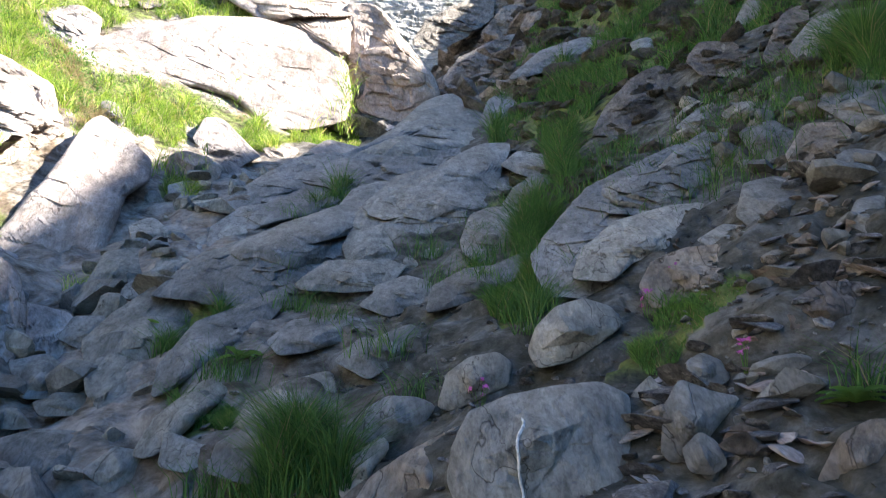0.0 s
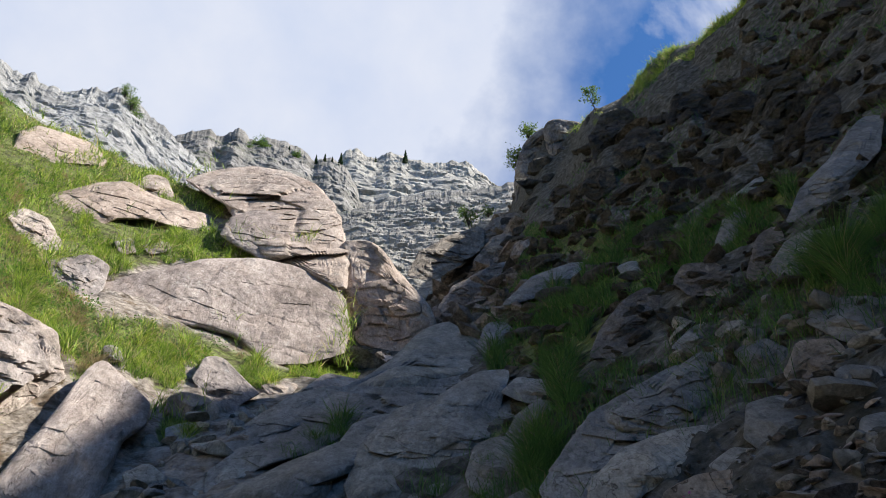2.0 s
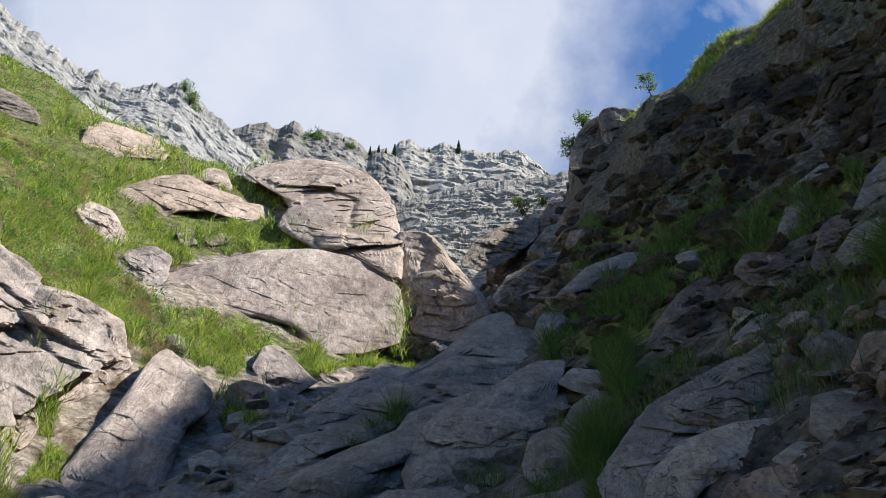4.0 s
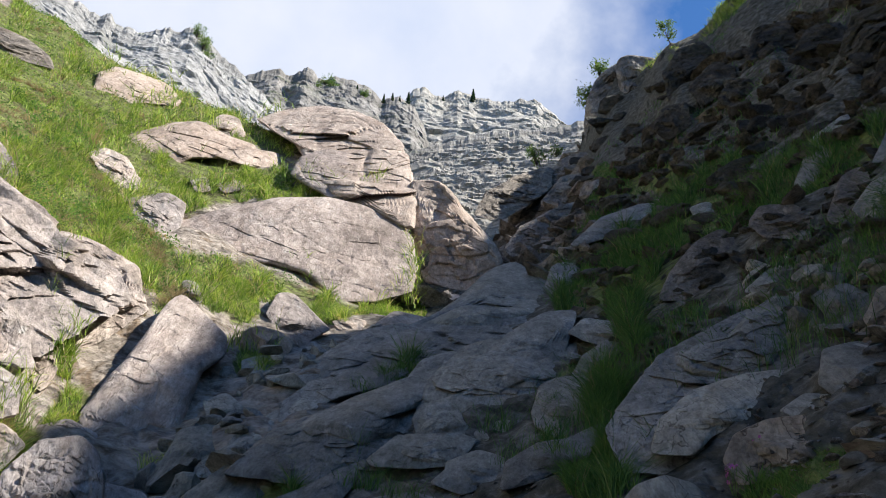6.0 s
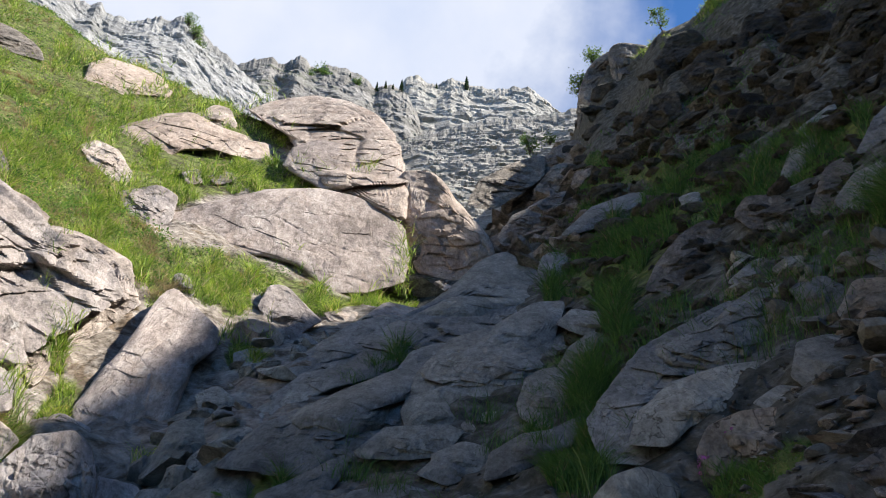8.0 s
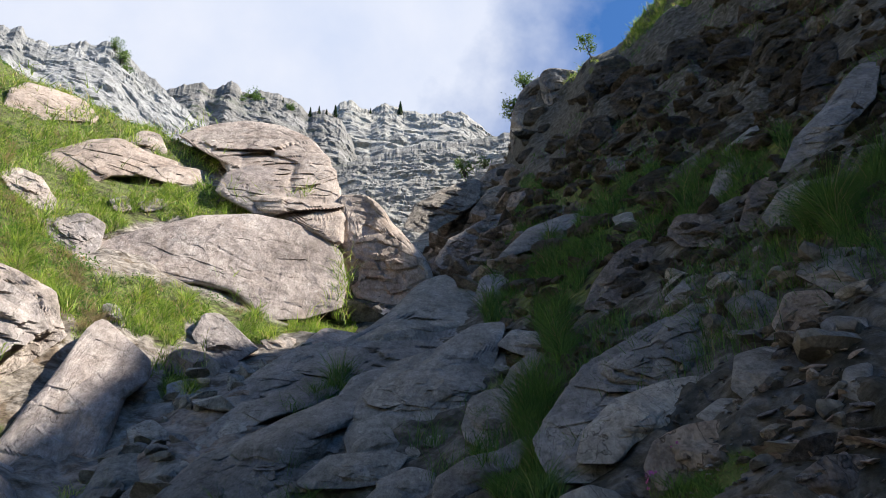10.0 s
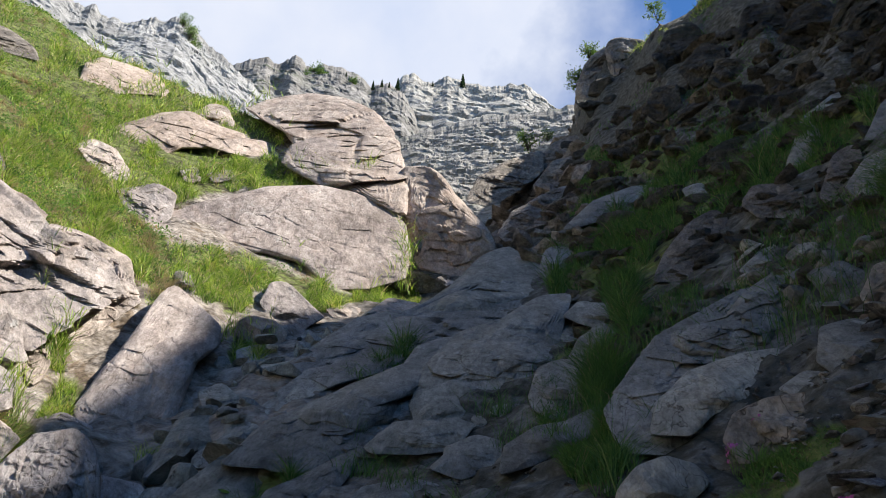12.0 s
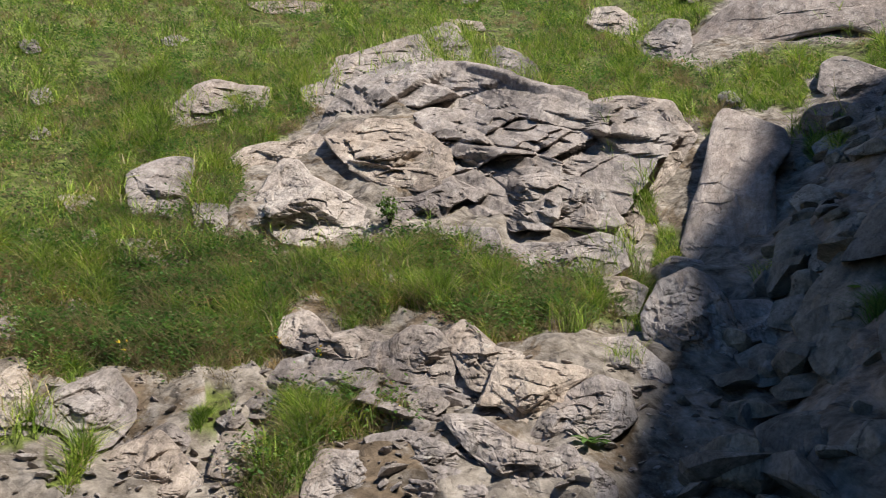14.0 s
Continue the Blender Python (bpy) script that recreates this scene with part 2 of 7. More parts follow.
def rock_material(name, dark, mid, pale, scale=1.0, stain=(0.30, 0.20, 0.12), stain_amount=0.5, bump=0.6, layered=0.0, mottle=1.0, gloss=0.85, broken=0.6, facing=None):
    """Limestone: broad tone, fine grain, dark cracks, pale lichen, rusty stains; all in metres."""
    m, nodes, links, bsdf = material(name)
    pos = nodes.new("ShaderNodeNewGeometry").outputs["Position"]
    if facing is not None:
        # grain drawn out down the slope, as water wears it
        run = nodes.new("ShaderNodeMapping")
        run.vector_type = "TEXTURE"
        run.inputs["Rotation"].default_value = (radians(45), 0, radians(facing))
        run.inputs["Scale"].default_value = (1.0, 2.4, 1.0)
        links.new(pos, run.inputs["Vector"])
        pos = run.outputs["Vector"]
    if layered:
        mp = nodes.new("ShaderNodeMapping")
        mp.inputs["Rotation"].default_value = (radians(20), radians(-25), 0)
        mp.inputs["Scale"].default_value = (1.0, 1.0, 1.0 + layered)
        links.new(pos, mp.inputs["Vector"])
        pos = mp.outputs["Vector"]
    broad = noise_of(nodes, links, pos, 0.55 * scale, 5, 0.6, 0.4)
    grain = noise_of(nodes, links, pos, 5.0 * scale, 12, 0.78, 0.3)
    tone = ramp_of(nodes, (0.40, dark), (0.50, mid), (0.62, pale))
    mixfac = nodes.new("ShaderNodeMath")
    mixfac.operation = "MULTIPLY_ADD"
    mixfac.inputs[1].default_value = 0.5
    links.new(grain, mixfac.inputs[0])
    half = nodes.new("ShaderNodeMath")
    half.operation = "MULTIPLY"
    half.inputs[1].default_value = 0.5
    links.new(broad, half.inputs[0])
    links.new(half.outputs[0], mixfac.inputs[2])
    links.new(mixfac.outputs[0], tone.inputs["Fac"])
    col = tone.outputs["Color"]
    rust = ramp_of(nodes, (0.55, (0, 0, 0)), (0.72, (1, 1, 1)))
    links.new(noise_of(nodes, links, pos, 0.9 * scale, 6, 0.65, 0.8), rust.inputs["Fac"])
    k = nodes.new("ShaderNodeMath")
    k.operation = "MULTIPLY"
    k.inputs[1].default_value = stain_amount
    links.new(rust.outputs["Color"], k.inputs[0])
    col = mix_of(nodes, links, k.outputs[0], col, stain)
    # hairline cracks
    crack = nodes.new("ShaderNodeTexVoronoi")
    crack.feature = "DISTANCE_TO_EDGE"
    crack.inputs["Scale"].default_value = 1.7 * scale
    warp = nodes.new("ShaderNodeTexNoise")
    warp.inputs["Scale"].default_value = 2.2 * scale
    warp.inputs["Detail"].default_value = 5
    links.new(pos, warp.inputs["Vector"])
    add = nodes.new("ShaderNodeVectorMath")
    add.operation = "MULTIPLY_ADD"
    add.inputs[1].default_value = (1.6 / scale,) * 3
    links.new(warp.outputs["Color"], add.inputs[0])
    links.new(pos, add.inputs[2])
    links.new(add.outputs[0], crack.inputs["Vector"])
    line = ramp_of(nodes, (0.0, (0.30, 0.28, 0.26)), (0.012, (1, 1, 1)))
    links.new(crack.outputs["Distance"], line.inputs["Fac"])
    some = ramp_of(nodes, (0.50, (0, 0, 0)), (0.58, (1, 1, 1)))
    links.new(broad, some.inputs["Fac"])
    col = mix_of(nodes, links, some.outputs["Color"], col, mix_of(nodes, links, 1.0, col, line.outputs["Color"], "MULTIPLY"))
    # dark mottling, fine and finer
    for size_, low in ((4.0, 1 - 0.30 * mottle), (17.0, 1 - 0.34 * mottle), (55.0, 1 - 0.30 * mottle)):
        mott = ramp_of(nodes, (0.38, (low, low, low * 0.98)), (0.50, (1, 1, 1)), (0.66, (1.14, 1.14, 1.13)))
        links.new(noise_of(nodes, links, pos, size_ * scale, 5, 0.65, 0.4), mott.inputs["Fac"])
        col = mix_of(nodes, links, 1.0, col, mott.outputs["Color"], "MULTIPLY")
    # pale lichen flecks
    fleck = ramp_of(nodes, (0.64, (0, 0, 0)), (0.70, (1, 1, 1)))
    links.new(noise_of(nodes, links, pos, 6.0 * scale, 4, 0.6), fleck.inputs["Fac"])
    k2 = nodes.new("ShaderNodeMath")
    k2.operation = "MULTIPLY"
    k2.inputs[1].default_value = 0.35
    links.new(fleck.outputs["Color"], k2.inputs[0])
    col = mix_of(nodes, links, k2.outputs[0], col, tuple(min(0.7, c * 1.5) for c in pale))
    # each stone a little different
    info = nodes.new("ShaderNodeObjectInfo")
    own = ramp_of(nodes, (0.0, (0.78, 0.79, 0.82)), (0.5, (1, 1, 1)), (1.0, (1.18, 1.12, 1.02)))
    links.new(info.outputs["Random"], own.inputs["Fac"])
    col = mix_of(nodes, links, 1.0, col, own.outputs["Color"], "MULTIPLY")
    links.new(col, bsdf.inputs["Base Color"])
    bsdf.inputs["Roughness"].default_value = gloss
    bsdf.inputs["Specular IOR Level"].default_value = 0.25
    rough = noise_of(nodes, links, pos, 9.0 * scale, 14, 0.8, 0.2)
    b1 = nodes.new("ShaderNodeBump")
    b1.inputs["Strength"].default_value, b1.inputs["Distance"].default_value = 1.4 * bump, 0.06 / scale
    links.new(rough, b1.inputs["Height"])
    chip = nodes.new("ShaderNodeTexVoronoi")
    chip.inputs["Scale"].default_value = 7.0 * scale
    links.new(add.outputs[0], chip.inputs["Vector"])
    b3 = nodes.new("ShaderNodeBump")
    b3.inputs["Strength"].default_value, b3.inputs["Distance"].default_value = 0.15 * bump, 0.05 / scale
    links.new(chip.outputs["Distance"], b3.inputs["Height"])
    links.new(b1.outputs[0], b3.inputs["Normal"])
    b2 = nodes.new("ShaderNodeBump")
    b2.inputs["Strength"].default_value, b2.inputs["Distance"].default_value = bump, 0.04 / scale
    links.new(line.outputs["Color"], b2.inputs["Height"])
    links.new(b3.outputs[0], b2.inputs["Normal"])
    bent = b2.outputs[0]
    small = nodes.new("ShaderNodeVectorMath")
    small.operation = "MULTIPLY_ADD"
    small.inputs[1].default_value = (0.35 / scale,) * 3
    links.new(warp.outputs["Color"], small.inputs[0])
    links.new(pos, small.inputs[2])
    for size_, share in ((2.6, 1.0), (8.0, 0.8), (22.0, 0.5)):
        bent = broken_bump(nodes, links, small.outputs[0], size_ * scale, share * broken, bent)
    links.new(bent, bsdf.inputs["Normal"])
    return m


ROCK_WARM = rock_material("limestone_warm", (0.175, 0.146, 0.133), (0.345, 0.297, 0.273), (0.51, 0.455, 0.425), 1.2, (0.33, 0.24, 0.17), 0.35, bump=0.5, mottle=0.7, broken=0.5, facing=38)
ROCK_BED = rock_material("limestone_bedded", (0.22, 0.175, 0.153), (0.385, 0.320, 0.286), (0.52, 0.452, 0.412), 1.1, (0.38, 0.25, 0.17), 0.35, bump=0.45, mottle=0.6, broken=0.25, facing=12)
ROCK_GREY = rock_material("limestone_grey", (0.105, 0.106, 0.096), (0.202, 0.202, 0.187), (0.345, 0.342, 0.32), 1.1, (0.17, 0.135, 0.09), 0.45, bump=0.5, mottle=0.8, gloss=0.6, broken=0.35, facing=0)
ROCK_BROWN = rock_material("limestone_brown", (0.115, 0.100, 0.086), (0.255, 0.222, 0.190), (0.420, 0.375, 0.330), 0.8, (0.23, 0.155, 0.095), 0.4, bump=0.8, mottle=0.8, broken=0.8, facing=-15)
# rock of the shady cliff: base colours lowered to carry its shade
ROCK_SHADED = rock_material("limestone_shaded", (0.030, 0.029, 0.025), (0.078, 0.071, 0.060), (0.165, 0.150, 0.125), 0.45, (0.05, 0.06, 0.02), 0.7, bump=0.9, broken=1.2)
ROCK_FAR = rock_material("limestone_far", (0.19, 0.187, 0.18), (0.325, 0.32, 0.308), (0.45, 0.44, 0.425), 0.16, (0.20, 0.21, 0.13), 0.3, bump=0.4, mottle=0.6, broken=0.1)
ROCK_RIDGE = rock_material("limestone_ridge", (0.16, 0.15, 0.13), (0.28, 0.26, 0.232), (0.43, 0.405, 0.37), 0.18, (0.12, 0.16, 0.06), 0.8, bump=0.4, layered=0.8, mottle=0.6, broken=0.1)
ROCK_HEAD = rock_material("limestone_headwall", (0.18, 0.17, 0.155), (0.30, 0.285, 0.262), (0.43, 0.41, 0.38), 0.22, (0.15, 0.18, 0.07), 0.5, bump=0.4, layered=2.2, mottle=0.6, broken=0.1)
SLATE = rock_material("shale", (0.05, 0.052, 0.057), (0.135, 0.135, 0.142), (0.40, 0.40, 0.40), 3.0, (0.10, 0.07, 0.05), 0.5)


def ground_material():
    """Rock, soil with dead stems, and turf, by the turf shares kept on the mesh."""
    m, nodes, links, bsdf = material("ground")
    pos = nodes.new("ShaderNodeNewGeometry").outputs["Position"]
    att = nodes.new("ShaderNodeAttribute")
    att.attribute_name = "turf"
    far = nodes.new("ShaderNodeAttribute")
    far.attribute_name = "pale"
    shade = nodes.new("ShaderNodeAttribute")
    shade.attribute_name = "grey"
    grain = noise_of(nodes, links, pos, 4.0, 14, 0.76, 0.3)
    broad = noise_of(nodes, links, pos, 0.5, 6, 0.6, 0.5)
    warm = ramp_of(nodes, (0.38, (0.10, 0.08, 0.062)), (0.5, (0.26, 0.225, 0.19)), (0.64, (0.44, 0.39, 0.34)))
    # bare ground of the shady side: part of its shade is in this darker ramp
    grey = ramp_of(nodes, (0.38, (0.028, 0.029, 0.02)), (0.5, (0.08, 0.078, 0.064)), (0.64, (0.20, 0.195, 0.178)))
    # pale far limestone, blended in by distance; some of its paleness is painted haze
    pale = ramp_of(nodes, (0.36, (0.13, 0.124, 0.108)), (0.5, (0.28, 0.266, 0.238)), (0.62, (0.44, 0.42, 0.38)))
    farn = noise_of(nodes, links, pos, 0.35, 14, 0.72, 0.0)
    for r in (warm, grey):
        links.new(grain, r.inputs["Fac"])
    links.new(farn, pale.inputs["Fac"])
    earth = ramp_of(nodes, (0.54, (0, 0, 0)), (0.60, (1, 1, 1)))
    links.new(noise_of(nodes, links, pos, 1.3, 8, 0.7, 0.5), earth.inputs["Fac"])
    dirt = ramp_of(nodes, (0.38, (0.07, 0.05, 0.032)), (0.6, (0.22, 0.165, 0.115)))
    links.new(grain, dirt.inputs["Fac"])
    bare = mix_of(nodes, links, earth.outputs["Color"], warm.outputs["Color"], dirt.outputs["Color"])
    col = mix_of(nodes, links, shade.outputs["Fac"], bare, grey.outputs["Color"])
    scrub = ramp_of(nodes, (0.53, (0, 0, 0)), (0.60, (1, 1, 1)))
    links.new(noise_of(nodes, links, pos, 0.07, 8, 0.68, 0.4), scrub.inputs["Fac"])
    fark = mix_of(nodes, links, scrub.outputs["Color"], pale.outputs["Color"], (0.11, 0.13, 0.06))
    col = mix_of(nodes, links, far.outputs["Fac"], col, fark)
    soil = ramp_of(nodes, (0.4, (0.06, 0.05, 0.028)), (0.5, (0.11, 0.13, 0.035)), (0.62, (0.19, 0.23, 0.06)))
    links.new(grain, soil.inputs["Fac"])
    col = mix_of(nodes, links, att.outputs["Fac"], col, soil.outputs["Color"])
    links.new(col, bsdf.inputs["Base Color"])
    bsdf.inputs["Roughness"].default_value = 0.9
    bsdf.inputs["Specular IOR Level"].default_value = 0.2
    b = nodes.new("ShaderNodeBump")
    b.inputs["Strength"].default_value, b.inputs["Distance"].default_value = 0.7, 0.06
    links.new(grain, b.inputs["Height"])
    b2 = nodes.new("ShaderNodeBump")
    b2.inputs["Strength"].default_value, b2.inputs["Distance"].default_value = 0.6, 1.4
    links.new(farn, b2.inputs["Height"])
    links.new(b.outputs[0], b2.inputs["Normal"])
    rel = broken_bump(nodes, links, pos, 0.45, 0.5, b2.outputs[0])
    rel = broken_bump(nodes, links, pos, 1.1, 0.4, rel)
    close = broken_bump(nodes, links, pos, 16.0, 0.6, broken_bump(nodes, links, pos, 5.0, 0.6, b.outputs[0]))
    mixn = nodes.new("ShaderNodeMix")
    mixn.data_type = "VECTOR"
    links.new(far.outputs["Fac"], mixn.inputs["Factor"])
    links.new(close, mixn.inputs[4])
    links.new(rel, mixn.inputs[5])
    links.new(mixn.outputs[1], bsdf.inputs["Normal"])
    return m


GROUND = ground_material()

# ================= ground =================


def mesh_of(name, verts, faces, mat, smooth=True, sharp=0):
    me = bpy.data.meshes.new(name)
    me.from_pydata(np.asarray(verts, float).tolist() if not isinstance(verts, list) else verts, [], faces if isinstance(faces, list) else np.asarray(faces).tolist())
    me.materials.append(mat)
    if smooth:
        me.polygons.foreach_set("use_smooth", [True] * len(me.polygons))
    me.update()
    if sharp:
        me.set_sharp_from_angle(angle=radians(sharp))
    return me


def inside(px, py, outline):
    """Which plan points lie within an outline."""
    hit = np.zeros(len(px), bool)
    n = len(outline)
    for k in range(n):
        (x0, y0), (x1, y1) = outline[k], outline[(k + 1) % n]
        if y0 == y1:
            continue
        cross = (y0 > py) != (y1 > py)
        hit ^= cross & (px < (x1 - x0) * (py - y0) / (y1 - y0) + x0)
    return hit


TURF = {}


def points_of(text):
    """Plan or face coordinates in metres, written as "x,y x,y ..."."""
    return [tuple(float(c) for c in pair.split(",")) for pair in text.split()]


def turf_patch(name, text):
    TURF[name] = points_of(text)


turf_patch("upper_meadow", "-19.89,3.35 -21.03,7.08 -20.18,11.24 -15.30,11.92 -13.48,16.87 -11.26,17.60 -9.40,14.60 -7.47,13.05 -5.96,12.12 -5.15,10.88 -4.55,10.35 -4.49,9.34 -5.03,9.95 -6.22,10.45 -6.88,9.81 -7.72,10.21 -9.71,11.93 -10.53,11.75 -12.06,11.45 -11.79,8.84 -10.28,6.95 -10.77,6.57 -11.58,5.91 -10.57,4.66 -9.52,4.21 -8.68,3.31 -7.59,2.92 -7.71,2.48 -7.43,1.53 -11.24,2.11")
turf_patch("middle_belt", "-7.54,1.55 -7.77,2.49 -7.62,2.99 -7.10,3.42 -6.67,3.69 -6.29,3.96 -5.86,4.61 -5.32,5.18 -4.76,5.45 -4.09,5.50 -3.66,5.02 -3.60,4.49 -3.88,4.30 -4.23,4.30 -4.62,3.94 -4.96,3.76 -5.46,3.78 -5.39,3.40 -4.97,3.08 -4.89,2.63 -4.97,2.38 -5.30,2.13 -5.46,1.82 -5.23,1.52 -5.65,1.36 -5.86,1.46 -5.94,2.04 -6.46,1.99 -7.01,1.46")
turf_patch("low_tongue", "-3.81,2.19 -4.04,2.54 -4.23,2.82 -4.08,2.98 -3.73,3.24 -3.61,3.13 -3.88,2.83 -3.81,2.64 -3.70,2.40 -3.67,2.17")
turf_patch("low_spot", "-4.27,2.13 -4.42,2.27 -4.42,2.38 -4.26,2.32 -4.21,2.16")
turf_patch("edge_spot", "-4.89,1.21 -4.93,1.45 -4.78,1.56 -4.71,1.48 -4.75,1.29 -4.79,1.19")
turf_patch("edge_tuft", "-4.61,1.51 -4.51,1.59 -4.23,1.49 -4.28,1.41")
turf_patch("crack_grass", "-4.24,7.06 -4.36,7.56 -4.12,7.62 -3.88,7.12 -4.08,6.73")
turf_patch("hanging_grass", "-5.37,8.36 -5.15,8.42 -4.66,7.88 -4.30,7.58 -4.60,7.51 -4.98,7.83")
turf_patch("nose_grass", "-4.02,5.39 -4.16,5.96 -4.02,6.62 -3.83,6.48 -3.53,5.62 -3.61,4.94")
turf_patch("slab_foot", "-5.32,10.64 -4.78,11.12 -4.53,12.25 -4.01,13.00 -3.52,13.57 -2.68,13.40 -2.52,12.16 -3.88,12.44 -3.71,10.91 -4.11,10.33 -4.43,10.36")
turf_patch("boulder_foot", "-3.57,10.10 -3.28,9.94 -2.80,9.91 -2.48,9.14 -2.89,8.70 -3.29,9.13")
turf_patch("shelf", "-8.51,15.22 -9.11,16.83 -8.54,18.50 -6.99,18.91 -6.35,19.49 -5.63,19.45 -4.39,18.19 -4.01,17.71 -5.42,17.11 -6.48,15.53 -6.75,14.48 -7.65,15.53")
turf_patch("slope_meadow", "-43.62,48.29 -38.76,48.92 -31.71,44.81 -27.70,46.36 -25.32,51.72 -23.08,59.31 -7.01,22.78 -6.43,21.16 -8.26,21.31 -10.63,22.18 -10.99,19.35 -10.49,17.04 -9.98,15.24 -9.03,14.44 -7.59,13.47 -6.29,12.24 -5.54,11.74 -5.11,12.12 -4.25,13.54 -3.46,13.64 -2.82,13.09 -3.19,12.15 -3.98,12.29 -4.33,11.67 -4.68,10.75 -4.31,9.62 -4.51,9.41 -5.09,10.06 -6.03,10.44 -7.01,9.75")
turf_patch("slab_toe", "-2.93,13.03 -2.28,13.99 -1.72,16.17 -1.23,15.04 -1.53,13.47 -2.48,12.90")
turf_patch("slab_ledge", "-3.68,17.67 -2.77,20.15 -2.81,19.07 -3.49,17.30")
turf_patch("left_rocks_gap", "-12.66,11.71 -12.77,13.83 -11.47,13.56 -8.65,11.62 -7.78,11.81 -6.85,11.66 -5.59,10.49 -7.42,11.70 -8.55,12.02 -10.32,12.93 -10.05,11.64 -10.01,10.42")
turf_patch("shade_grass", "1.65,17.55 2.79,21.37 3.47,18.96 4.89,15.64 6.03,11.94 6.90,10.31 6.23,9.11 5.19,8.50 4.72,9.13 4.08,10.42 3.54,11.13 2.87,10.99 2.03,9.20 1.88,7.53 1.29,6.60 1.30,7.76 1.65,10.61 1.29,12.00")
turf_patch("shade_edge", "3.88,6.44 4.51,6.89 5.05,6.46 3.58,4.85 3.65,5.76")
turf_patch("shade_upper", "3.08,23.41 4.42,32.78 5.01,26.41 5.68,20.80 6.23,15.08 5.21,14.53 4.54,20.49")
turf_patch("shade_lower", "0.75,7.81 1.27,7.94 1.26,6.47 1.03,5.43 0.87,6.23 0.75,7.33")
turf_patch("crest", "10.70,33.60 12.69,27.61 11.82,30.58 10.43,31.28")
turf_patch("herbs", "1.01,3.52 1.13,3.62 1.34,3.76 1.66,3.63 1.60,3.39 1.44,3.34 1.19,3.36")
turf_patch("bank_grass", "-0.69,3.77 -0.46,3.77 -0.25,3.71 -0.21,3.34 -0.43,3.42 -0.65,3.63")
turf_patch("bank_grass_low", "-1.26,4.58 -1.14,4.65 -0.85,4.47 -0.78,4.21 -1.05,4.19 -1.17,4.24")
turf_patch("bank_grass_mid", "-1.65,5.97 -1.48,6.08 -1.34,5.82 -1.45,5.38 -1.51,5.15 -1.61,5.32")
turf_patch("bank_grass_up", "-1.00,9.23 -0.62,9.67 -0.48,8.87 -1.10,8.55 -1.38,9.01")
turf_patch("bank_tuft", "0.53,4.68 0.75,5.63 1.01,5.66 1.02,4.91 0.84,4.20 0.57,4.19")
turf_patch("bank_tuft_far", "0.32,5.39 0.46,6.43 0.81,7.00 0.66,5.58 0.41,5.01")
turf_patch("meadow_join", "-9.71,5.16 -30.02,15.96 -26.81,22.50 -19.93,23.75 -13.25,22.95 -9.97,22.38 -7.32,16.44 -7.00,12.12 -7.39,8.81")

turf_patch("crag_left", "-12.05,4.23 -12.52,5.49 -11.13,7.53 -8.68,6.06 -8.72,5.32 -8.60,4.58 -7.61,4.27 -7.01,3.74 -7.10,3.42 -8.39,4.01 -8.84,3.37 -7.42,2.75 -7.59,2.44")
turf_patch("ledge_top", "-7.16,1.73 -6.97,2.60 -6.20,3.91 -5.52,3.53 -4.79,2.97 -4.67,2.51 -4.93,2.25 -5.26,2.12 -5.17,1.73 -5.26,1.53 -5.72,1.64 -5.64,1.42")
turf_patch("ledge_left", "-5.02,1.29 -4.99,1.46 -4.84,1.56 -4.71,1.48 -4.79,1.25")
turf_patch("ledge_mid", "-4.28,2.11 -4.49,2.27 -4.44,2.39 -4.26,2.31 -4.17,2.14")
turf_patch("ledge_band", "-4.12,2.59 -4.18,2.87 -3.83,3.23 -3.60,3.14 -3.68,2.84 -3.82,2.62 -3.62,2.41 -3.71,2.16 -3.94,2.33")
turf_patch("crag_foot", "-5.14,3.66 -5.57,4.37 -5.32,5.02 -4.72,5.49 -4.07,5.55 -4.08,6.42 -3.65,5.84 -3.59,4.76 -3.88,4.30 -4.45,4.15 -4.69,3.71")


def wander(x, y):
    """Places shifted a little, so that outlines laid on them come out uneven."""
    r = np.hypot(x, y)
    q = np.stack([x / (0.05 * r + 0.15), y / (0.05 * r + 0.15), 0 * x], 1)
    s = 0.026 * r + 0.03
    return x + s * fbm(q, 3, 31), y + s * fbm(q + 40, 3, 32)


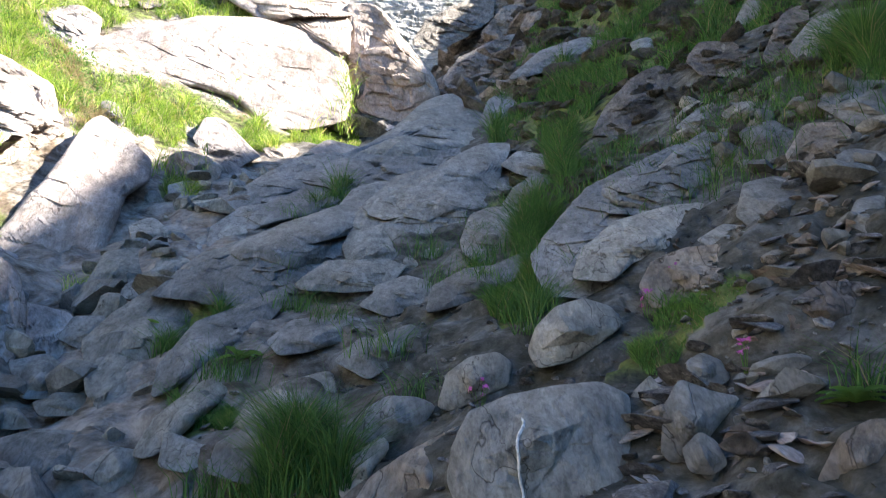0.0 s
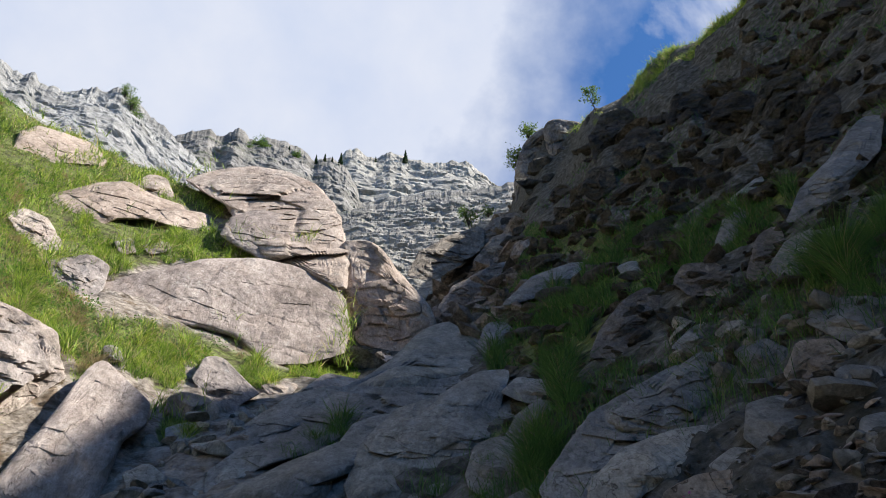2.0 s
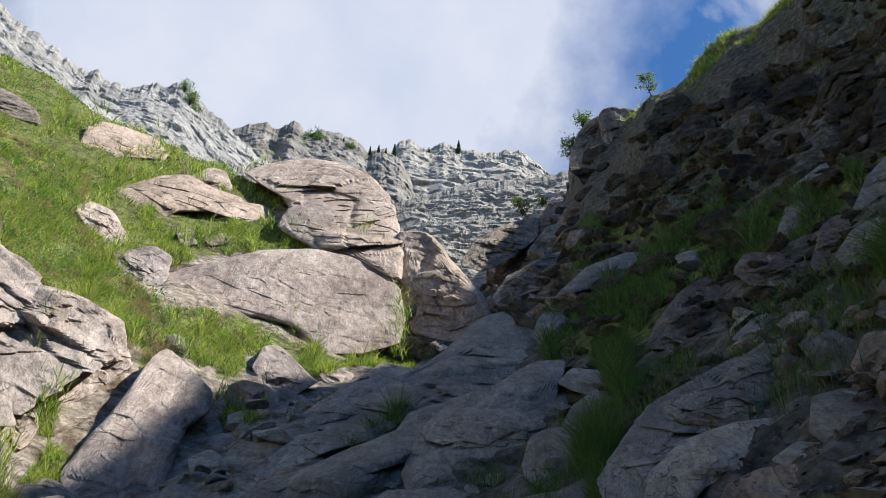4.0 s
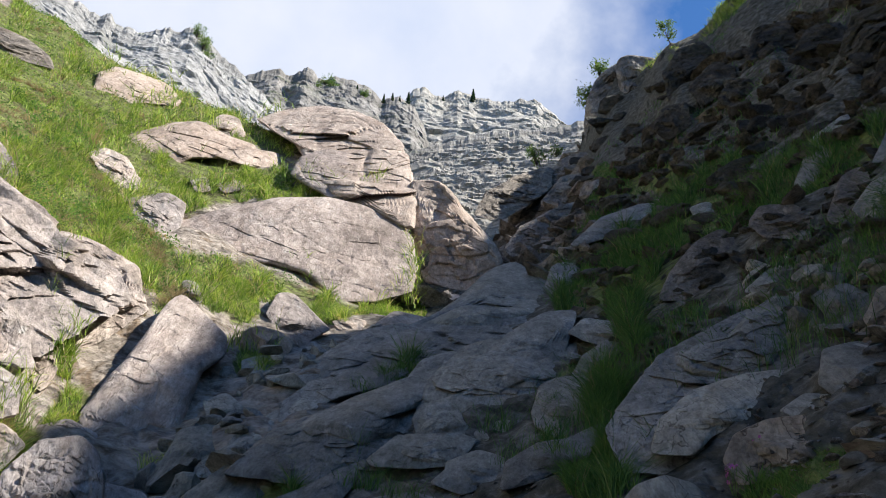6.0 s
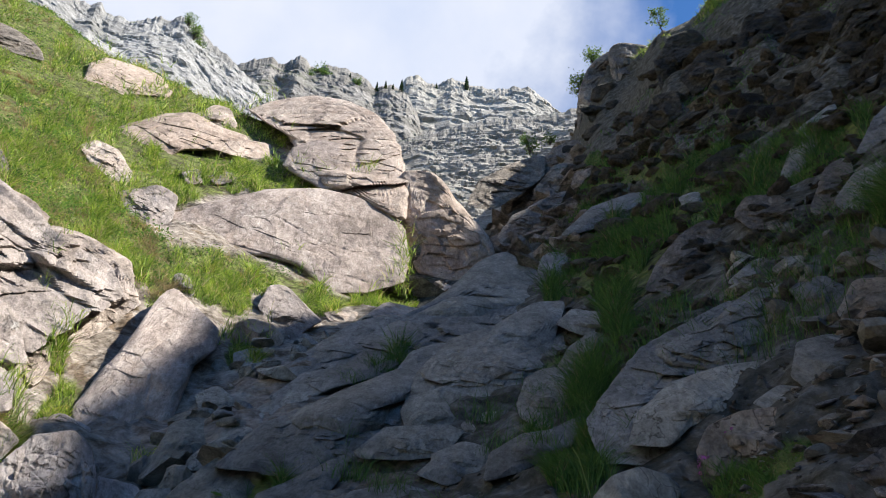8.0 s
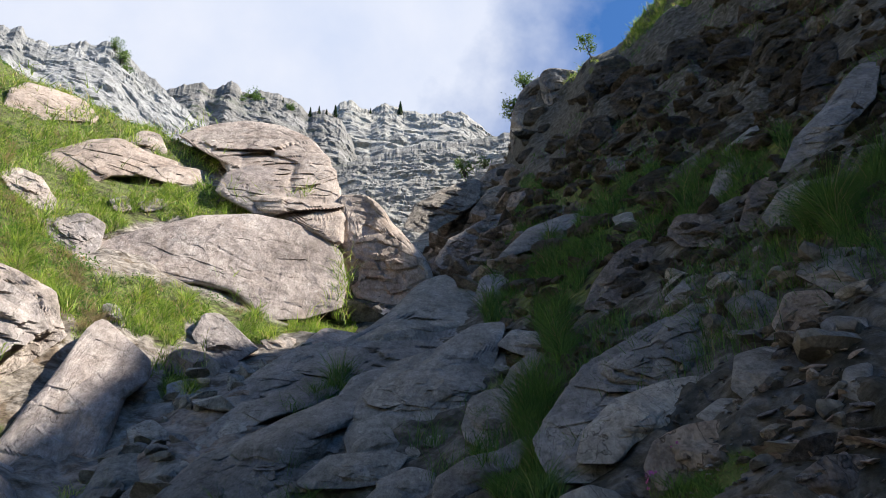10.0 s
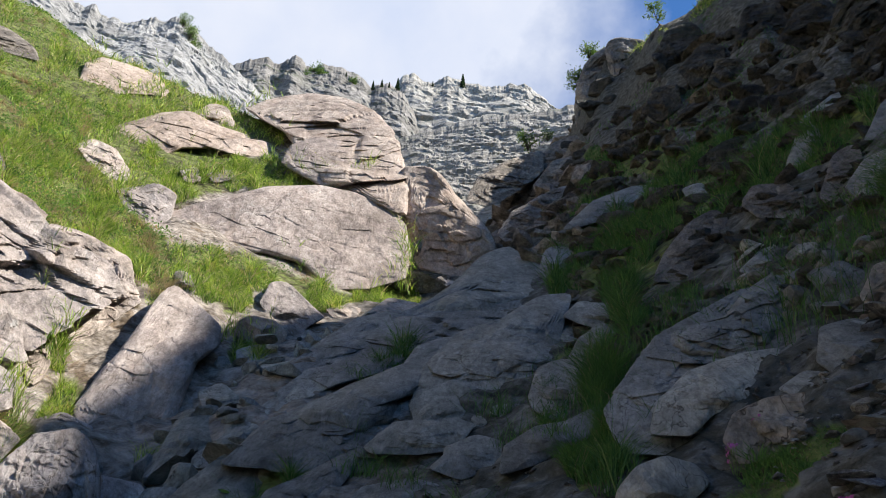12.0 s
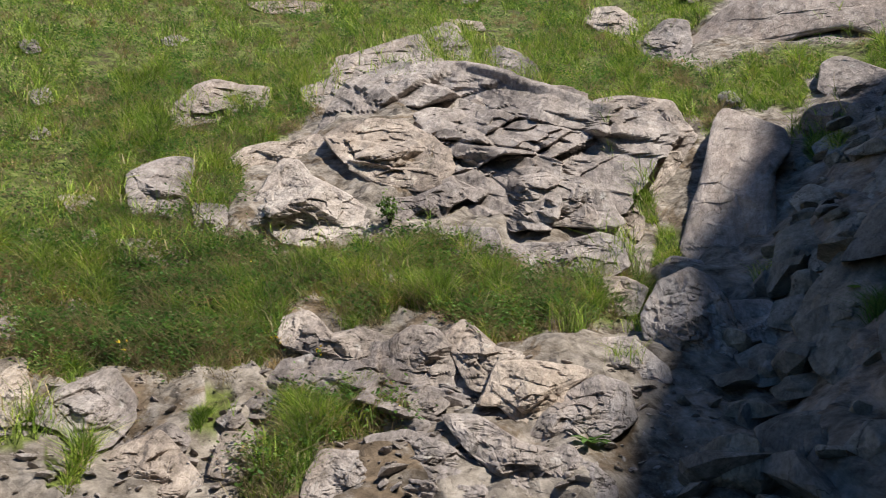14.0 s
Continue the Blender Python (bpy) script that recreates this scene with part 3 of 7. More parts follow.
def rocky(x, y, z):
    """Roughness of the bare ground, by how far off it lies."""
    r = np.hypot(x, y)
    p = np.stack([x, y, z], 1)
    near = np.clip((15 - r) / 8, 0, 1)
    steep = np.clip((x - 3) / 6, 0, 1)
    midw = np.clip((r - 5) / 12, 0, 1) * np.clip((90 - r) / 50, 0, 1)
    farw = np.clip((r - 45) / 40, 0, 1)
    out = 0.05 * fbm(p * 1.3, 4, 2) * np.clip(r / 4, 0.4, 2)
    on = near > 0
    if on.any():
        f0, e0 = facets(p[on] / 0.24, 2)
        f1, e1 = facets(p[on] / 0.62, 3)
        out[on] += near[on] * (0.11 * f1 + 0.05 * f0 - 0.02 * np.exp(-(e1 / 0.05) ** 2))
    on = midw > 0
    if on.any():
        f2, e2 = facets(p[on] / 2.2, 5)
        out[on] += (0.22 + 0.55 * steep[on]) * midw[on] * f2
    late = farw > 0
    if late.any():
        q = p[late]
        q = q + 2.5 * np.stack([fbm(q * 0.09 + 7 * c, 3, 45 + c) for c in range(3)], 1)
        f3, e3 = facets(q * (1, 1, 0.7) / 11.0, 8, 1.0)
        f4, e4 = facets(q / 3.4, 9, 1.0)
        flute = fbm(np.stack([q[:, 0] * 0.11, q[:, 1] * 0.11, q[:, 2] * 0.06], 1), 6, 40, 0.6)
        f5, e5 = facets(q / 1.5, 12, 1.0)
        out[late] += farw[late] * (1.6 * f3 + 1.0 * f4 + 0.5 * f5 + 0.5 * flute)
    return out


cols = np.concatenate([np.arange(-180, -62, 3.0), np.arange(-62, 86, 0.2), np.arange(86, 180, 3.0)])
rows_r = np.exp(np.concatenate([np.linspace(math.log(0.75), math.log(60), 340, endpoint=False), np.linspace(math.log(60), math.log(400), 150)]))
gA, gR = np.meshgrid(np.radians(cols), rows_r, indexing="ij")
gx, gy = (-gR * np.sin(gA)).ravel(), (gR * np.cos(gA)).ravel()
gz = ground_plain(gx, gy)
turf = np.zeros(len(gx))
wx, wy = wander(gx, gy)
for outline in TURF.values():
    turf = np.maximum(turf, inside(wx, wy, outline).astype(float))
rough = rocky(gx, gy, gz)
gz = gz + rough * np.where(turf > 0, 0.45, 1.0)


def ground_z(x, y, share=0.45):
    """Height of the built ground; share of the roughness as on turf."""
    z = ground_plain(x, y)
    return z + share * rocky(np.asarray(x, float), np.asarray(y, float), z)


nc, nr = len(cols), len(rows_r)
idx = np.arange(nc * nr).reshape(nc, nr)
a, b = idx, np.roll(idx, -1, 0)
quads = np.stack([a[:, :-1], a[:, 1:], b[:, 1:], b[:, :-1]], -1).reshape(-1, 4)
hub = len(gx)
fan = [[hub, int(a[k, 0]), int(b[k, 0])] for k in range(nc)]
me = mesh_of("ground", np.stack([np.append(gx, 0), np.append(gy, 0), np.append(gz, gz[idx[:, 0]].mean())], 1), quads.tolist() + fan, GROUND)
gr = np.hypot(gx, gy)
crisp = np.ones(len(me.polygons), bool)
crisp[:len(quads)] = gr[quads[:, 0]] < 40
me.polygons.foreach_set("use_smooth", crisp)
gaz = np.degrees(np.arctan2(-gx, gy))
# grey covers the shady side, where the darker ground colour carries shade
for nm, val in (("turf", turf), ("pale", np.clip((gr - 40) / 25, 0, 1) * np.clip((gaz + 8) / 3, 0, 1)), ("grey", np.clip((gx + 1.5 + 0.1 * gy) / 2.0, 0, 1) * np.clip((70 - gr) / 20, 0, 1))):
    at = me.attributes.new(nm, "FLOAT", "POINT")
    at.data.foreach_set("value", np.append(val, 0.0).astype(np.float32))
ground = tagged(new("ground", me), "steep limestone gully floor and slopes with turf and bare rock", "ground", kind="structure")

# ================= rocks =================
LABELS = {
    "limestone_warm": "sunlit pale pinkish-grey limestone",
    "limestone_grey": "shaded smooth blue-grey limestone",
    "limestone_bedded": "sunlit pinkish-brown bedded limestone",
    "limestone_brown": "rusty brown layered limestone",
    "limestone_shaded": "shade-darkened fractured limestone",
}


EDGES = []


def stone_form(name, tail, category, group, mat, at, turn, lean, depth, rough, seed, text):
    """A rock that grows out of the slope: a front of the given outline that bulges by depth, broken into facets,
    with sides that run back into the ground."""
    line = np.array(points_of(text))
    n = len(line)
    size = math.sqrt(np.ptp(line[:, 0]) * np.ptp(line[:, 1]))
    far = math.sqrt(sum(c * c for c in at))
    span = size / far * 1400
    K, N = int(np.clip(span / 4.0, 9, 95)), int(np.clip(span / 2.0, 28, 250))
    ang = np.linspace(-math.pi, math.pi, N, endpoint=False)
    way = np.stack([np.cos(ang), np.sin(ang)], 1)
    reach = np.full(N, 0.02 * size)
    for k in range(n):
        p, q = line[k], line[(k + 1) % n]
        e = q - p
        det = way[:, 0] * -e[1] + way[:, 1] * e[0]
        det = np.where(abs(det) < 1e-9, 1e-9, det)
        s = (p[0] * -e[1] + p[1] * e[0]) / det
        f = (way[:, 0] * p[1] - way[:, 1] * p[0]) / det
        ok = (s > 0) & (f >= 0) & (f <= 1)
        reach = np.where(ok, np.maximum(reach, s), reach)
    reach = (np.roll(reach, 1) + 2 * reach + np.roll(reach, -1)) / 4
    ks = np.concatenate([np.linspace(0.0, 1.0, K + 1)[1:] ** 0.75, [1.03, 1.0, 0.9]])
    kk = np.repeat(ks, N)
    u, v = kk * np.tile(reach * way[:, 0], len(ks)), kk * np.tile(reach * way[:, 1], len(ks))
    # the front: the lowest of a few tilted planes, so that it breaks along clear edges
    rnd = np.random.default_rng(seed)
    flat = np.stack([u, v, 0 * u], 1)
    off = np.array([seed * 3.7, seed * 1.9, seed * 5.3])
    wob = 0.03 * size * fbm(flat * 2.4 / size + off, 4, seed + 5)
    front = np.full(len(u), 1.15 * depth)
    worn, bedded = mat is ROCK_GREY, mat is ROCK_BED
    for k in range(13):
        a_ = rnd.uniform(0, 2 * math.pi)
        slope = (rnd.uniform(0.1, 0.8) if bedded else rnd.uniform(0.5, 2.3)) * depth / (0.5 * size)
        front = np.minimum(front, depth * rnd.uniform(0.72, 1.3) - slope * (np.cos(a_) * u + np.sin(a_) * v + wob))
    front = np.maximum(front, 0.12 * depth)
    if worn:
        front = 0.75 * front + 0.3 * depth * (1 - 0.75 * np.minimum(kk, 1.0) ** 2) + 0.08 * depth * fbm(flat * 2.2 / size + off, 3, seed + 8)
    rim = np.clip(1 - np.minimum(kk, 1.0) ** (3.2 if worn else 7 if bedded else 5), 0, 1) ** 0.6
    w = front * rim
    skirt = np.repeat(np.concatenate([np.zeros(K), [-0.35 * depth - 0.05 * size, -depth - 0.15 * size, -2 * depth - 0.35 * size]]), N)
    w = np.where(skirt < 0, skirt, w)
    edge = np.minimum(kk, 1.0)
    p3 = np.stack([u, v, w], 1)
    warp = 0.012 * size * np.stack([smooth_noise(p3 * 2.3 / size + off + 9 * c, 60 + c) for c in range(3)], 1)
    # beds: squeeze the cells across the layers of the rock
    dip = -0.3 + 0.08 * (seed % 5) if bedded else -0.85 + 0.16 * (seed % 6)
    lie = np.stack([u * math.cos(dip) + v * math.sin(dip), v * math.cos(dip) - u * math.sin(dip), w], 1) + warp
    squeeze = np.array([1.0, 1.2, 1.0]) if worn else np.array([1.0, 1.15, 1.0])
    f1, e1 = facets(lie * squeeze / (0.46 * size) + off, seed, 1.1, 90.0)
    f2, e2 = facets(lie * squeeze / (0.17 * size) + off, seed + 3, 1.3, 80.0)
    cell = max(0.06 * size, 0.007 * far)
    f3, e3 = facets(lie * squeeze / cell + off, seed + 6, 1.1, 60.0)
    fine = fbm(p3 * 7.0 / size + off, 5, seed)
    push = (0.6 if worn else 0.8 if bedded else 1.0) * rough * size * (0.055 * f1 + 0.034 * f2 + 0.014 * f3 + 0.004 * fine - 0.020 * np.exp(-(e1 / 0.03) ** 2) - 0.008 * np.exp(-(e2 / 0.05) ** 2))
    # ledges along the beds
    step = max(0.085 * size, 0.012 * far)
    bed = lie[:, 1] / step + 0.45 * smooth_noise(p3 * 1.7 / size + off, seed + 9) + 0.2 * smooth_noise(p3 * 6.0 / size + off, seed + 10)
    some = np.clip(0.45 + 1.6 * smooth_noise(lie * (1.4, 3.0, 1.0) / size + off, seed + 12), 0, 1)
    push = push + (0.0 if worn else 0.13 * rough) * step * (bed - np.floor(bed) - 0.5) * some
    push = push * (1 - 0.55 * edge ** 5)
    side = edge ** 3 * 0.45
    cosn, sinn = np.tile(way[:, 0], len(ks)), np.tile(way[:, 1], len(ks))
    p3 = p3 + np.stack([cosn * side * push, sinn * side * push, (1 - 0.6 * edge ** 3) * push], 1)
    hubf = np.array([[0, 0, p3[:N, 2].mean()]])
    hubb = np.array([[0, 0, -2.2 * depth - 0.4 * size]])
    verts = np.concatenate([p3, hubf, hubb])
    t, le = radians(turn), radians(lean)
    U = np.array([math.cos(t), math.sin(t), 0])
    back = np.array([-math.sin(t), math.cos(t), 0])
    V = np.array([0, 0, math.cos(le)]) + back * math.sin(le)
    # it bulges straight out of the slope, toward the gully floor
    Wd = -np.array(at) / far
    world_p = verts[:, :1] * U + verts[:, 1:2] * V + verts[:, 2:] * Wd
    ring = np.arange(N)
    nxt = np.roll(ring, -1)
    start = (np.arange(len(ks) - 1) * N)[:, None]
    faces = np.stack([start + ring, start + N + ring, start + N + nxt, start + nxt], -1).reshape(-1, 4).tolist()
    last = (len(ks) - 1) * N
    faces += [[len(p3), j, (j + 1) % N] for j in range(N)]
    faces += [[len(p3) + 1, last + (j + 1) % N, last + j] for j in range(N)]
    if mat in (ROCK_WARM, ROCK_BED):
        EDGES.append(world_p[K * N - N:K * N] + np.array(at))
    ob = new(name, mesh_of(name, world_p, faces, mat, sharp=24 if worn else 13))
    ob.location = at
    return tagged(ob, LABELS[mat.name] + " " + tail, category, group)


def outcrop(*a):
    return stone_form("rock_outcrop", "outcrop breaking through steep turf", "rock", "outcrops of the sunny slope", *a)


def boulder(*a):
    return stone_form("boulder", "boulder set in the gully bank", "boulder", "boulders of the bank", *a)


def slab(*a):
    return stone_form("rock_slab", "slab above the stream bed", "rock", "", *a)


def cliff_wall(*a):
    return stone_form("rock_wall", "wall at the neck of the gully", "cliff", "", *a)


def crag(*a):
    return stone_form("crag", "crag on the steep shady slope", "cliff", "crags of the shady slope", *a)


def bank(*a):
    return stone_form("rock_bank", "bedrock of the bank under the boulders", "rock", "bedrock of the bank", *a)


def rock_group(name, label, category, at):
    ob = new(name)
    ob.location = at
    return tagged(ob, label, category)


def block(parent, mat, at, *a):
    """One block of a larger rock mass."""
    ob = stone_form("rock_block", "block", "", "", mat, at, *a)
    for key in ("label", "category"):
        if key in ob:
            del ob[key]
    ob.parent = parent
    ob.location = Vector(at) - parent.location
    return ob


def bulge(parent, *a):
    ob = block(parent, *a)
    ob.name = "folded_bed"
    return ob


sunny_crag = rock_group("rock_crag", "sunlit pale limestone crag of jointed blocks amid turf", "rock", (-6.0, 5.5, 2.4))
low_ledge = rock_group("rock_ledge", "sunlit pale limestone ledge with cracked slabs and soil", "rock", (-3.5, 2.8, 0.2))
bluff = rock_group("rock_bluff", "rusty brown limestone bluff with folded beds above the slab", "cliff", (-4.0, 18.0, 11.0))
shady_cliff = rock_group("rock_cliff", "shade-darkened limestone cliff of broken blocks below a grassy crest", "cliff", (10.0, 18.0, 15.0))
block(sunny_crag, ROCK_WARM, (-8.74, 7.54, 6.54), 49, 41, 1.06, 1.00, 1, "-1.38,-0.30 -0.99,0.07 -0.90,1.24 -0.35,1.59 0.18,2.16 0.67,2.48 0.77,1.42 1.03,0.76 1.41,0.57 1.35,-0.66 0.99,-0.88 0.69,-1.33 0.39,-1.42 0.01,-1.61 -0.41,-1.57 -0.75,-1.55 -1.09,-1.29 -1.29,-0.93")
block(sunny_crag, ROCK_WARM, (-10.14, 10.47, 8.94), 44, 40, 0.44, 1.00, 2, "-0.59,0.90 -0.27,1.53 0.11,1.14 0.50,-0.06 0.49,-1.37 0.05,-1.18 -0.29,-0.59")
block(sunny_crag, ROCK_WARM, (-11.63, 12.39, 10.99), 43, 40, 0.26, 1.00, 3, "-0.84,0.33 -0.12,0.55 0.58,0.13 0.71,-0.66 -0.14,-0.43")
block(sunny_crag, ROCK_WARM, (-8.44, 10.35, 7.65), 39, 41, 0.47, 1.00, 4, "-0.50,1.07 -0.21,1.32 0.23,0.72 0.52,-0.31 0.47,-0.84 -0.00,-1.09 -0.25,-0.80 -0.45,0.35")
block(sunny_crag, ROCK_WARM, (-6.61, 5.69, 3.91), 49, 38, 0.56, 1.00, 5, "-0.85,0.60 -0.59,0.96 -0.22,1.06 0.19,0.96 0.50,0.55 0.73,0.08 0.76,-0.35 0.63,-0.70 0.31,-0.92 0.03,-0.78 -0.22,-0.67 -0.49,-0.32 -0.70,0.11")
block(sunny_crag, ROCK_WARM, (-6.63, 4.42, 2.98), 56, 39, 0.56, 1.00, 6, "-0.77,-0.41 -0.48,-0.28 -0.49,0.18 -0.37,0.70 -0.22,1.15 -0.02,1.09 0.12,0.71 0.41,0.38 0.70,0.01 0.82,-0.34 0.71,-0.58 0.43,-0.58 0.14,-0.84 -0.19,-0.73 -0.36,-0.45 -0.58,-0.48")
block(sunny_crag, ROCK_WARM, (-7.99, 4.97, 4.24), 58, 40, 0.28, 1.00, 7, "-0.61,-0.20 -0.44,0.14 -0.16,0.33 0.21,0.39 0.51,0.68 0.67,0.42 0.48,-0.29 0.20,-0.23 -0.01,-0.32 -0.28,-0.48 -0.48,-0.55")
block(sunny_crag, ROCK_WARM, (-6.94, 6.88, 4.85), 45, 40, 0.30, 1.00, 8, "-0.39,0.29 -0.13,0.50 0.36,0.31 0.32,-0.02 0.08,-0.54 -0.14,-0.23")
block(sunny_crag, ROCK_WARM, (-6.80, 7.52, 5.03), 42, 41, 0.21, 1.00, 9, "-0.08,0.83 0.13,0.94 0.13,0.06 0.06,-0.83 -0.04,-0.81 -0.15,-0.08")
block(sunny_crag, ROCK_WARM, (-6.50, 8.48, 5.31), 37, 41, 0.40, 1.20, 10, "-0.75,1.04 -0.30,1.18 0.50,0.89 0.78,0.44 0.76,-0.22 0.46,-0.77 0.06,-0.84 -0.42,-0.80 -0.70,-0.62 -0.74,0.15")
block(sunny_crag, ROCK_WARM, (-5.01, 8.84, 4.26), 29, 39, 0.66, 1.10, 11, "-0.71,1.86 -0.23,1.81 0.48,1.28 0.58,0.58 0.75,0.08 0.52,-0.39 0.38,-0.72 0.08,-1.25 -0.04,-1.44 -0.28,-0.96 -0.55,-0.28 -0.65,0.45 -0.72,1.02")
block(sunny_crag, ROCK_WARM, (-5.84, 6.96, 3.91), 40, 39, 0.22, 1.00, 12, "-0.28,0.28 0.02,0.39 0.24,0.18 0.25,-0.19 0.02,-0.39 -0.21,-0.20")
block(sunny_crag, ROCK_WARM, (-5.57, 7.73, 4.15), 36, 41, 0.32, 1.10, 13, "-0.47,0.62 0.40,0.91 0.45,-0.06 0.36,-0.67 0.00,-0.75 -0.34,-0.51 -0.44,0.12")
block(sunny_crag, ROCK_WARM, (-5.08, 6.47, 2.97), 38, 38, 0.43, 1.00, 14, "-0.96,0.12 -0.64,0.39 -0.30,0.70 0.17,0.73 0.59,0.38 0.80,-0.03 0.89,-0.55 0.72,-0.65 0.27,-0.51 -0.09,-0.44 -0.39,-0.39 -0.63,-0.29 -0.88,-0.24")
outcrop(ROCK_WARM, (-9.89, 5.13, 5.76), 62, 41, 0.49, 1.00, 15, "-0.70,-0.21 -0.38,0.81 -0.08,1.15 0.36,0.99 0.83,0.97 0.71,0.08 0.26,-0.39 -0.06,-0.66 -0.36,-0.82 -0.64,-1.17")
block(sunny_crag, ROCK_WARM, (-4.28, 5.84, 2.05), 36, 43, 0.24, 1.00, 16, "-0.63,0.35 -0.35,0.36 -0.02,0.28 0.32,0.41 0.55,0.22 0.55,-0.28 0.24,-0.53 -0.15,-0.40 -0.46,-0.10")
block(sunny_crag, ROCK_WARM, (-5.05, 5.25, 2.26), 44, 40, 0.15, 1.00, 17, "-0.47,0.32 -0.12,0.38 0.32,0.30 0.35,-0.01 0.40,-0.39 0.13,-0.32 -0.14,-0.19 -0.35,-0.02")
block(sunny_crag, ROCK_WARM, (-5.76, 5.39, 2.93), 47, 37, 0.20, 1.30, 18, "-0.44,0.17 -0.06,0.21 0.33,0.47 0.42,0.22 0.23,-0.12 0.10,-0.42 -0.13,-0.40 -0.31,-0.23")
block(sunny_crag, ROCK_WARM, (-4.61, 7.43, 2.97), 32, 40, 0.20, 1.00, 19, "-0.21,0.97 0.02,0.33 0.24,-0.27 0.14,-0.77 0.03,-0.66 -0.07,-0.03 -0.23,0.54")
block(sunny_crag, ROCK_WARM, (-5.76, 6.38, 3.51), 42, 37, 0.22, 1.00, 20, "-0.24,0.18 -0.02,0.59 0.22,0.13 0.28,-0.29 -0.05,-0.43 -0.28,-0.39")
block(low_ledge, ROCK_WARM, (-4.59, 3.31, 1.05), 54, 45, 0.25, 1.00, 21, "-0.41,0.10 -0.38,0.41 -0.17,0.52 0.00,0.16 0.22,0.24 0.47,0.06 0.42,-0.49 0.19,-0.41 -0.04,-0.27 -0.24,-0.06 -0.36,0.02")
block(low_ledge, ROCK_WARM, (-4.02, 3.68, 0.90), 47, 44, 0.16, 1.00, 22, "-0.25,0.23 -0.08,0.42 0.10,0.37 0.21,0.13 0.21,-0.14 0.18,-0.36 -0.06,-0.32 -0.21,-0.31")
block(low_ledge, ROCK_WARM, (-3.68, 3.93, 0.87), 43, 45, 0.18, 1.00, 23, "-0.29,0.31 -0.13,0.51 -0.00,0.29 0.10,0.10 0.30,0.01 0.17,-0.21 0.08,-0.43 -0.11,-0.36 -0.20,-0.09")
block(low_ledge, ROCK_WARM, (-3.13, 3.75, 0.54), 40, 45, 0.17, 1.00, 24, "-0.22,0.35 0.01,0.35 0.29,0.25 0.40,0.17 0.21,0.01 0.16,-0.15 -0.06,-0.37 -0.22,-0.10 -0.36,-0.09 -0.29,0.08")
outcrop(ROCK_WARM, (-2.83, 5.28, 1.10), 35, 28, 0.23, 1.05, 25, "-0.36,0.08 -0.19,0.40 0.09,0.54 0.23,0.40 0.30,0.11 0.32,-0.21 0.23,-0.41 -0.04,-0.43 -0.22,-0.35 -0.35,-0.13")
outcrop(ROCK_WARM, (-3.64, 6.78, 1.92), 24, 43, 0.15, 1.05, 26, "-0.32,0.05 -0.08,0.26 0.21,0.07 0.23,-0.18 -0.04,-0.20")
outcrop(ROCK_WARM, (-3.69, 5.62, 1.53), 25, 33, 0.19, 1.05, 27, "-0.33,0.10 -0.18,0.25 0.12,0.19 0.31,0.01 0.20,-0.30 -0.13,-0.26")
block(low_ledge, ROCK_WARM, (-2.80, 3.80, 0.38), 36, 46, 0.15, 1.00, 28, "-0.17,0.18 0.12,0.38 0.29,0.25 0.30,-0.07 0.17,-0.21 0.06,-0.29 -0.08,-0.13 -0.24,-0.21 -0.34,-0.15")
block(low_ledge, ROCK_WARM, (-3.02, 4.61, 0.77), 33, 46, 0.14, 1.00, 29, "-0.32,0.06 -0.15,0.33 0.09,0.29 0.29,-0.09 0.30,-0.29 0.05,-0.19 -0.17,-0.10 -0.28,-0.08")
block(low_ledge, ROCK_WARM, (-3.48, 2.59, 0.12), 53, 46, 0.10, 1.00, 30, "-0.22,0.04 -0.14,0.21 0.07,0.17 0.26,0.08 0.22,-0.07 0.09,-0.20 -0.25,-0.17")
block(low_ledge, ROCK_WARM, (-3.13, 2.84, 0.06), 48, 46, 0.09, 1.00, 31, "-0.32,-0.02 -0.20,0.16 0.01,0.14 0.22,0.03 0.40,-0.17 -0.34,-0.10")
block(low_ledge, ROCK_WARM, (-3.22, 2.98, 0.17), 47, 46, 0.10, 1.00, 32, "-0.41,0.22 -0.15,0.27 0.10,0.10 0.28,-0.10 0.38,-0.28 0.15,-0.14 -0.09,-0.01 -0.34,0.08")
block(low_ledge, ROCK_WARM, (-2.84, 3.24, 0.15), 41, 46, 0.15, 1.00, 33, "-0.45,0.41 -0.21,0.38 0.01,0.13 0.24,0.02 0.31,-0.20 0.37,-0.33 0.06,-0.31 -0.13,-0.13 -0.30,0.11")
block(low_ledge, ROCK_WARM, (-2.58, 3.36, 0.09), 37, 46, 0.06, 1.00, 34, "-0.10,0.14 -0.00,0.17 0.10,-0.08 0.06,-0.16 -0.05,-0.04")
block(low_ledge, ROCK_WARM, (-2.43, 3.36, 0.01), 36, 46, 0.05, 1.00, 35, "-0.05,0.16 0.08,-0.01 0.09,-0.14 -0.04,-0.13 -0.10,0.08")
block(low_ledge, ROCK_WARM, (-3.98, 2.23, 0.25), 60, 45, 0.08, 1.00, 36, "-0.17,-0.14 -0.10,0.22 0.04,0.18 0.17,0.07 0.08,-0.11 -0.01,-0.19")
block(low_ledge, ROCK_WARM, (-4.33, 2.55, 0.56), 59, 44, 0.07, 1.00, 37, "-0.10,0.01 -0.03,0.13 0.12,0.01 0.04,-0.11 -0.07,-0.09")
block(low_ledge, ROCK_WARM, (-4.81, 1.69, 0.58), 70, 44, 0.11, 1.00, 38, "-0.27,0.03 -0.17,0.20 0.07,0.37 0.14,0.43 0.28,0.13 0.28,-0.09 0.15,-0.33 0.01,-0.37 -0.14,-0.17 -0.26,-0.12")
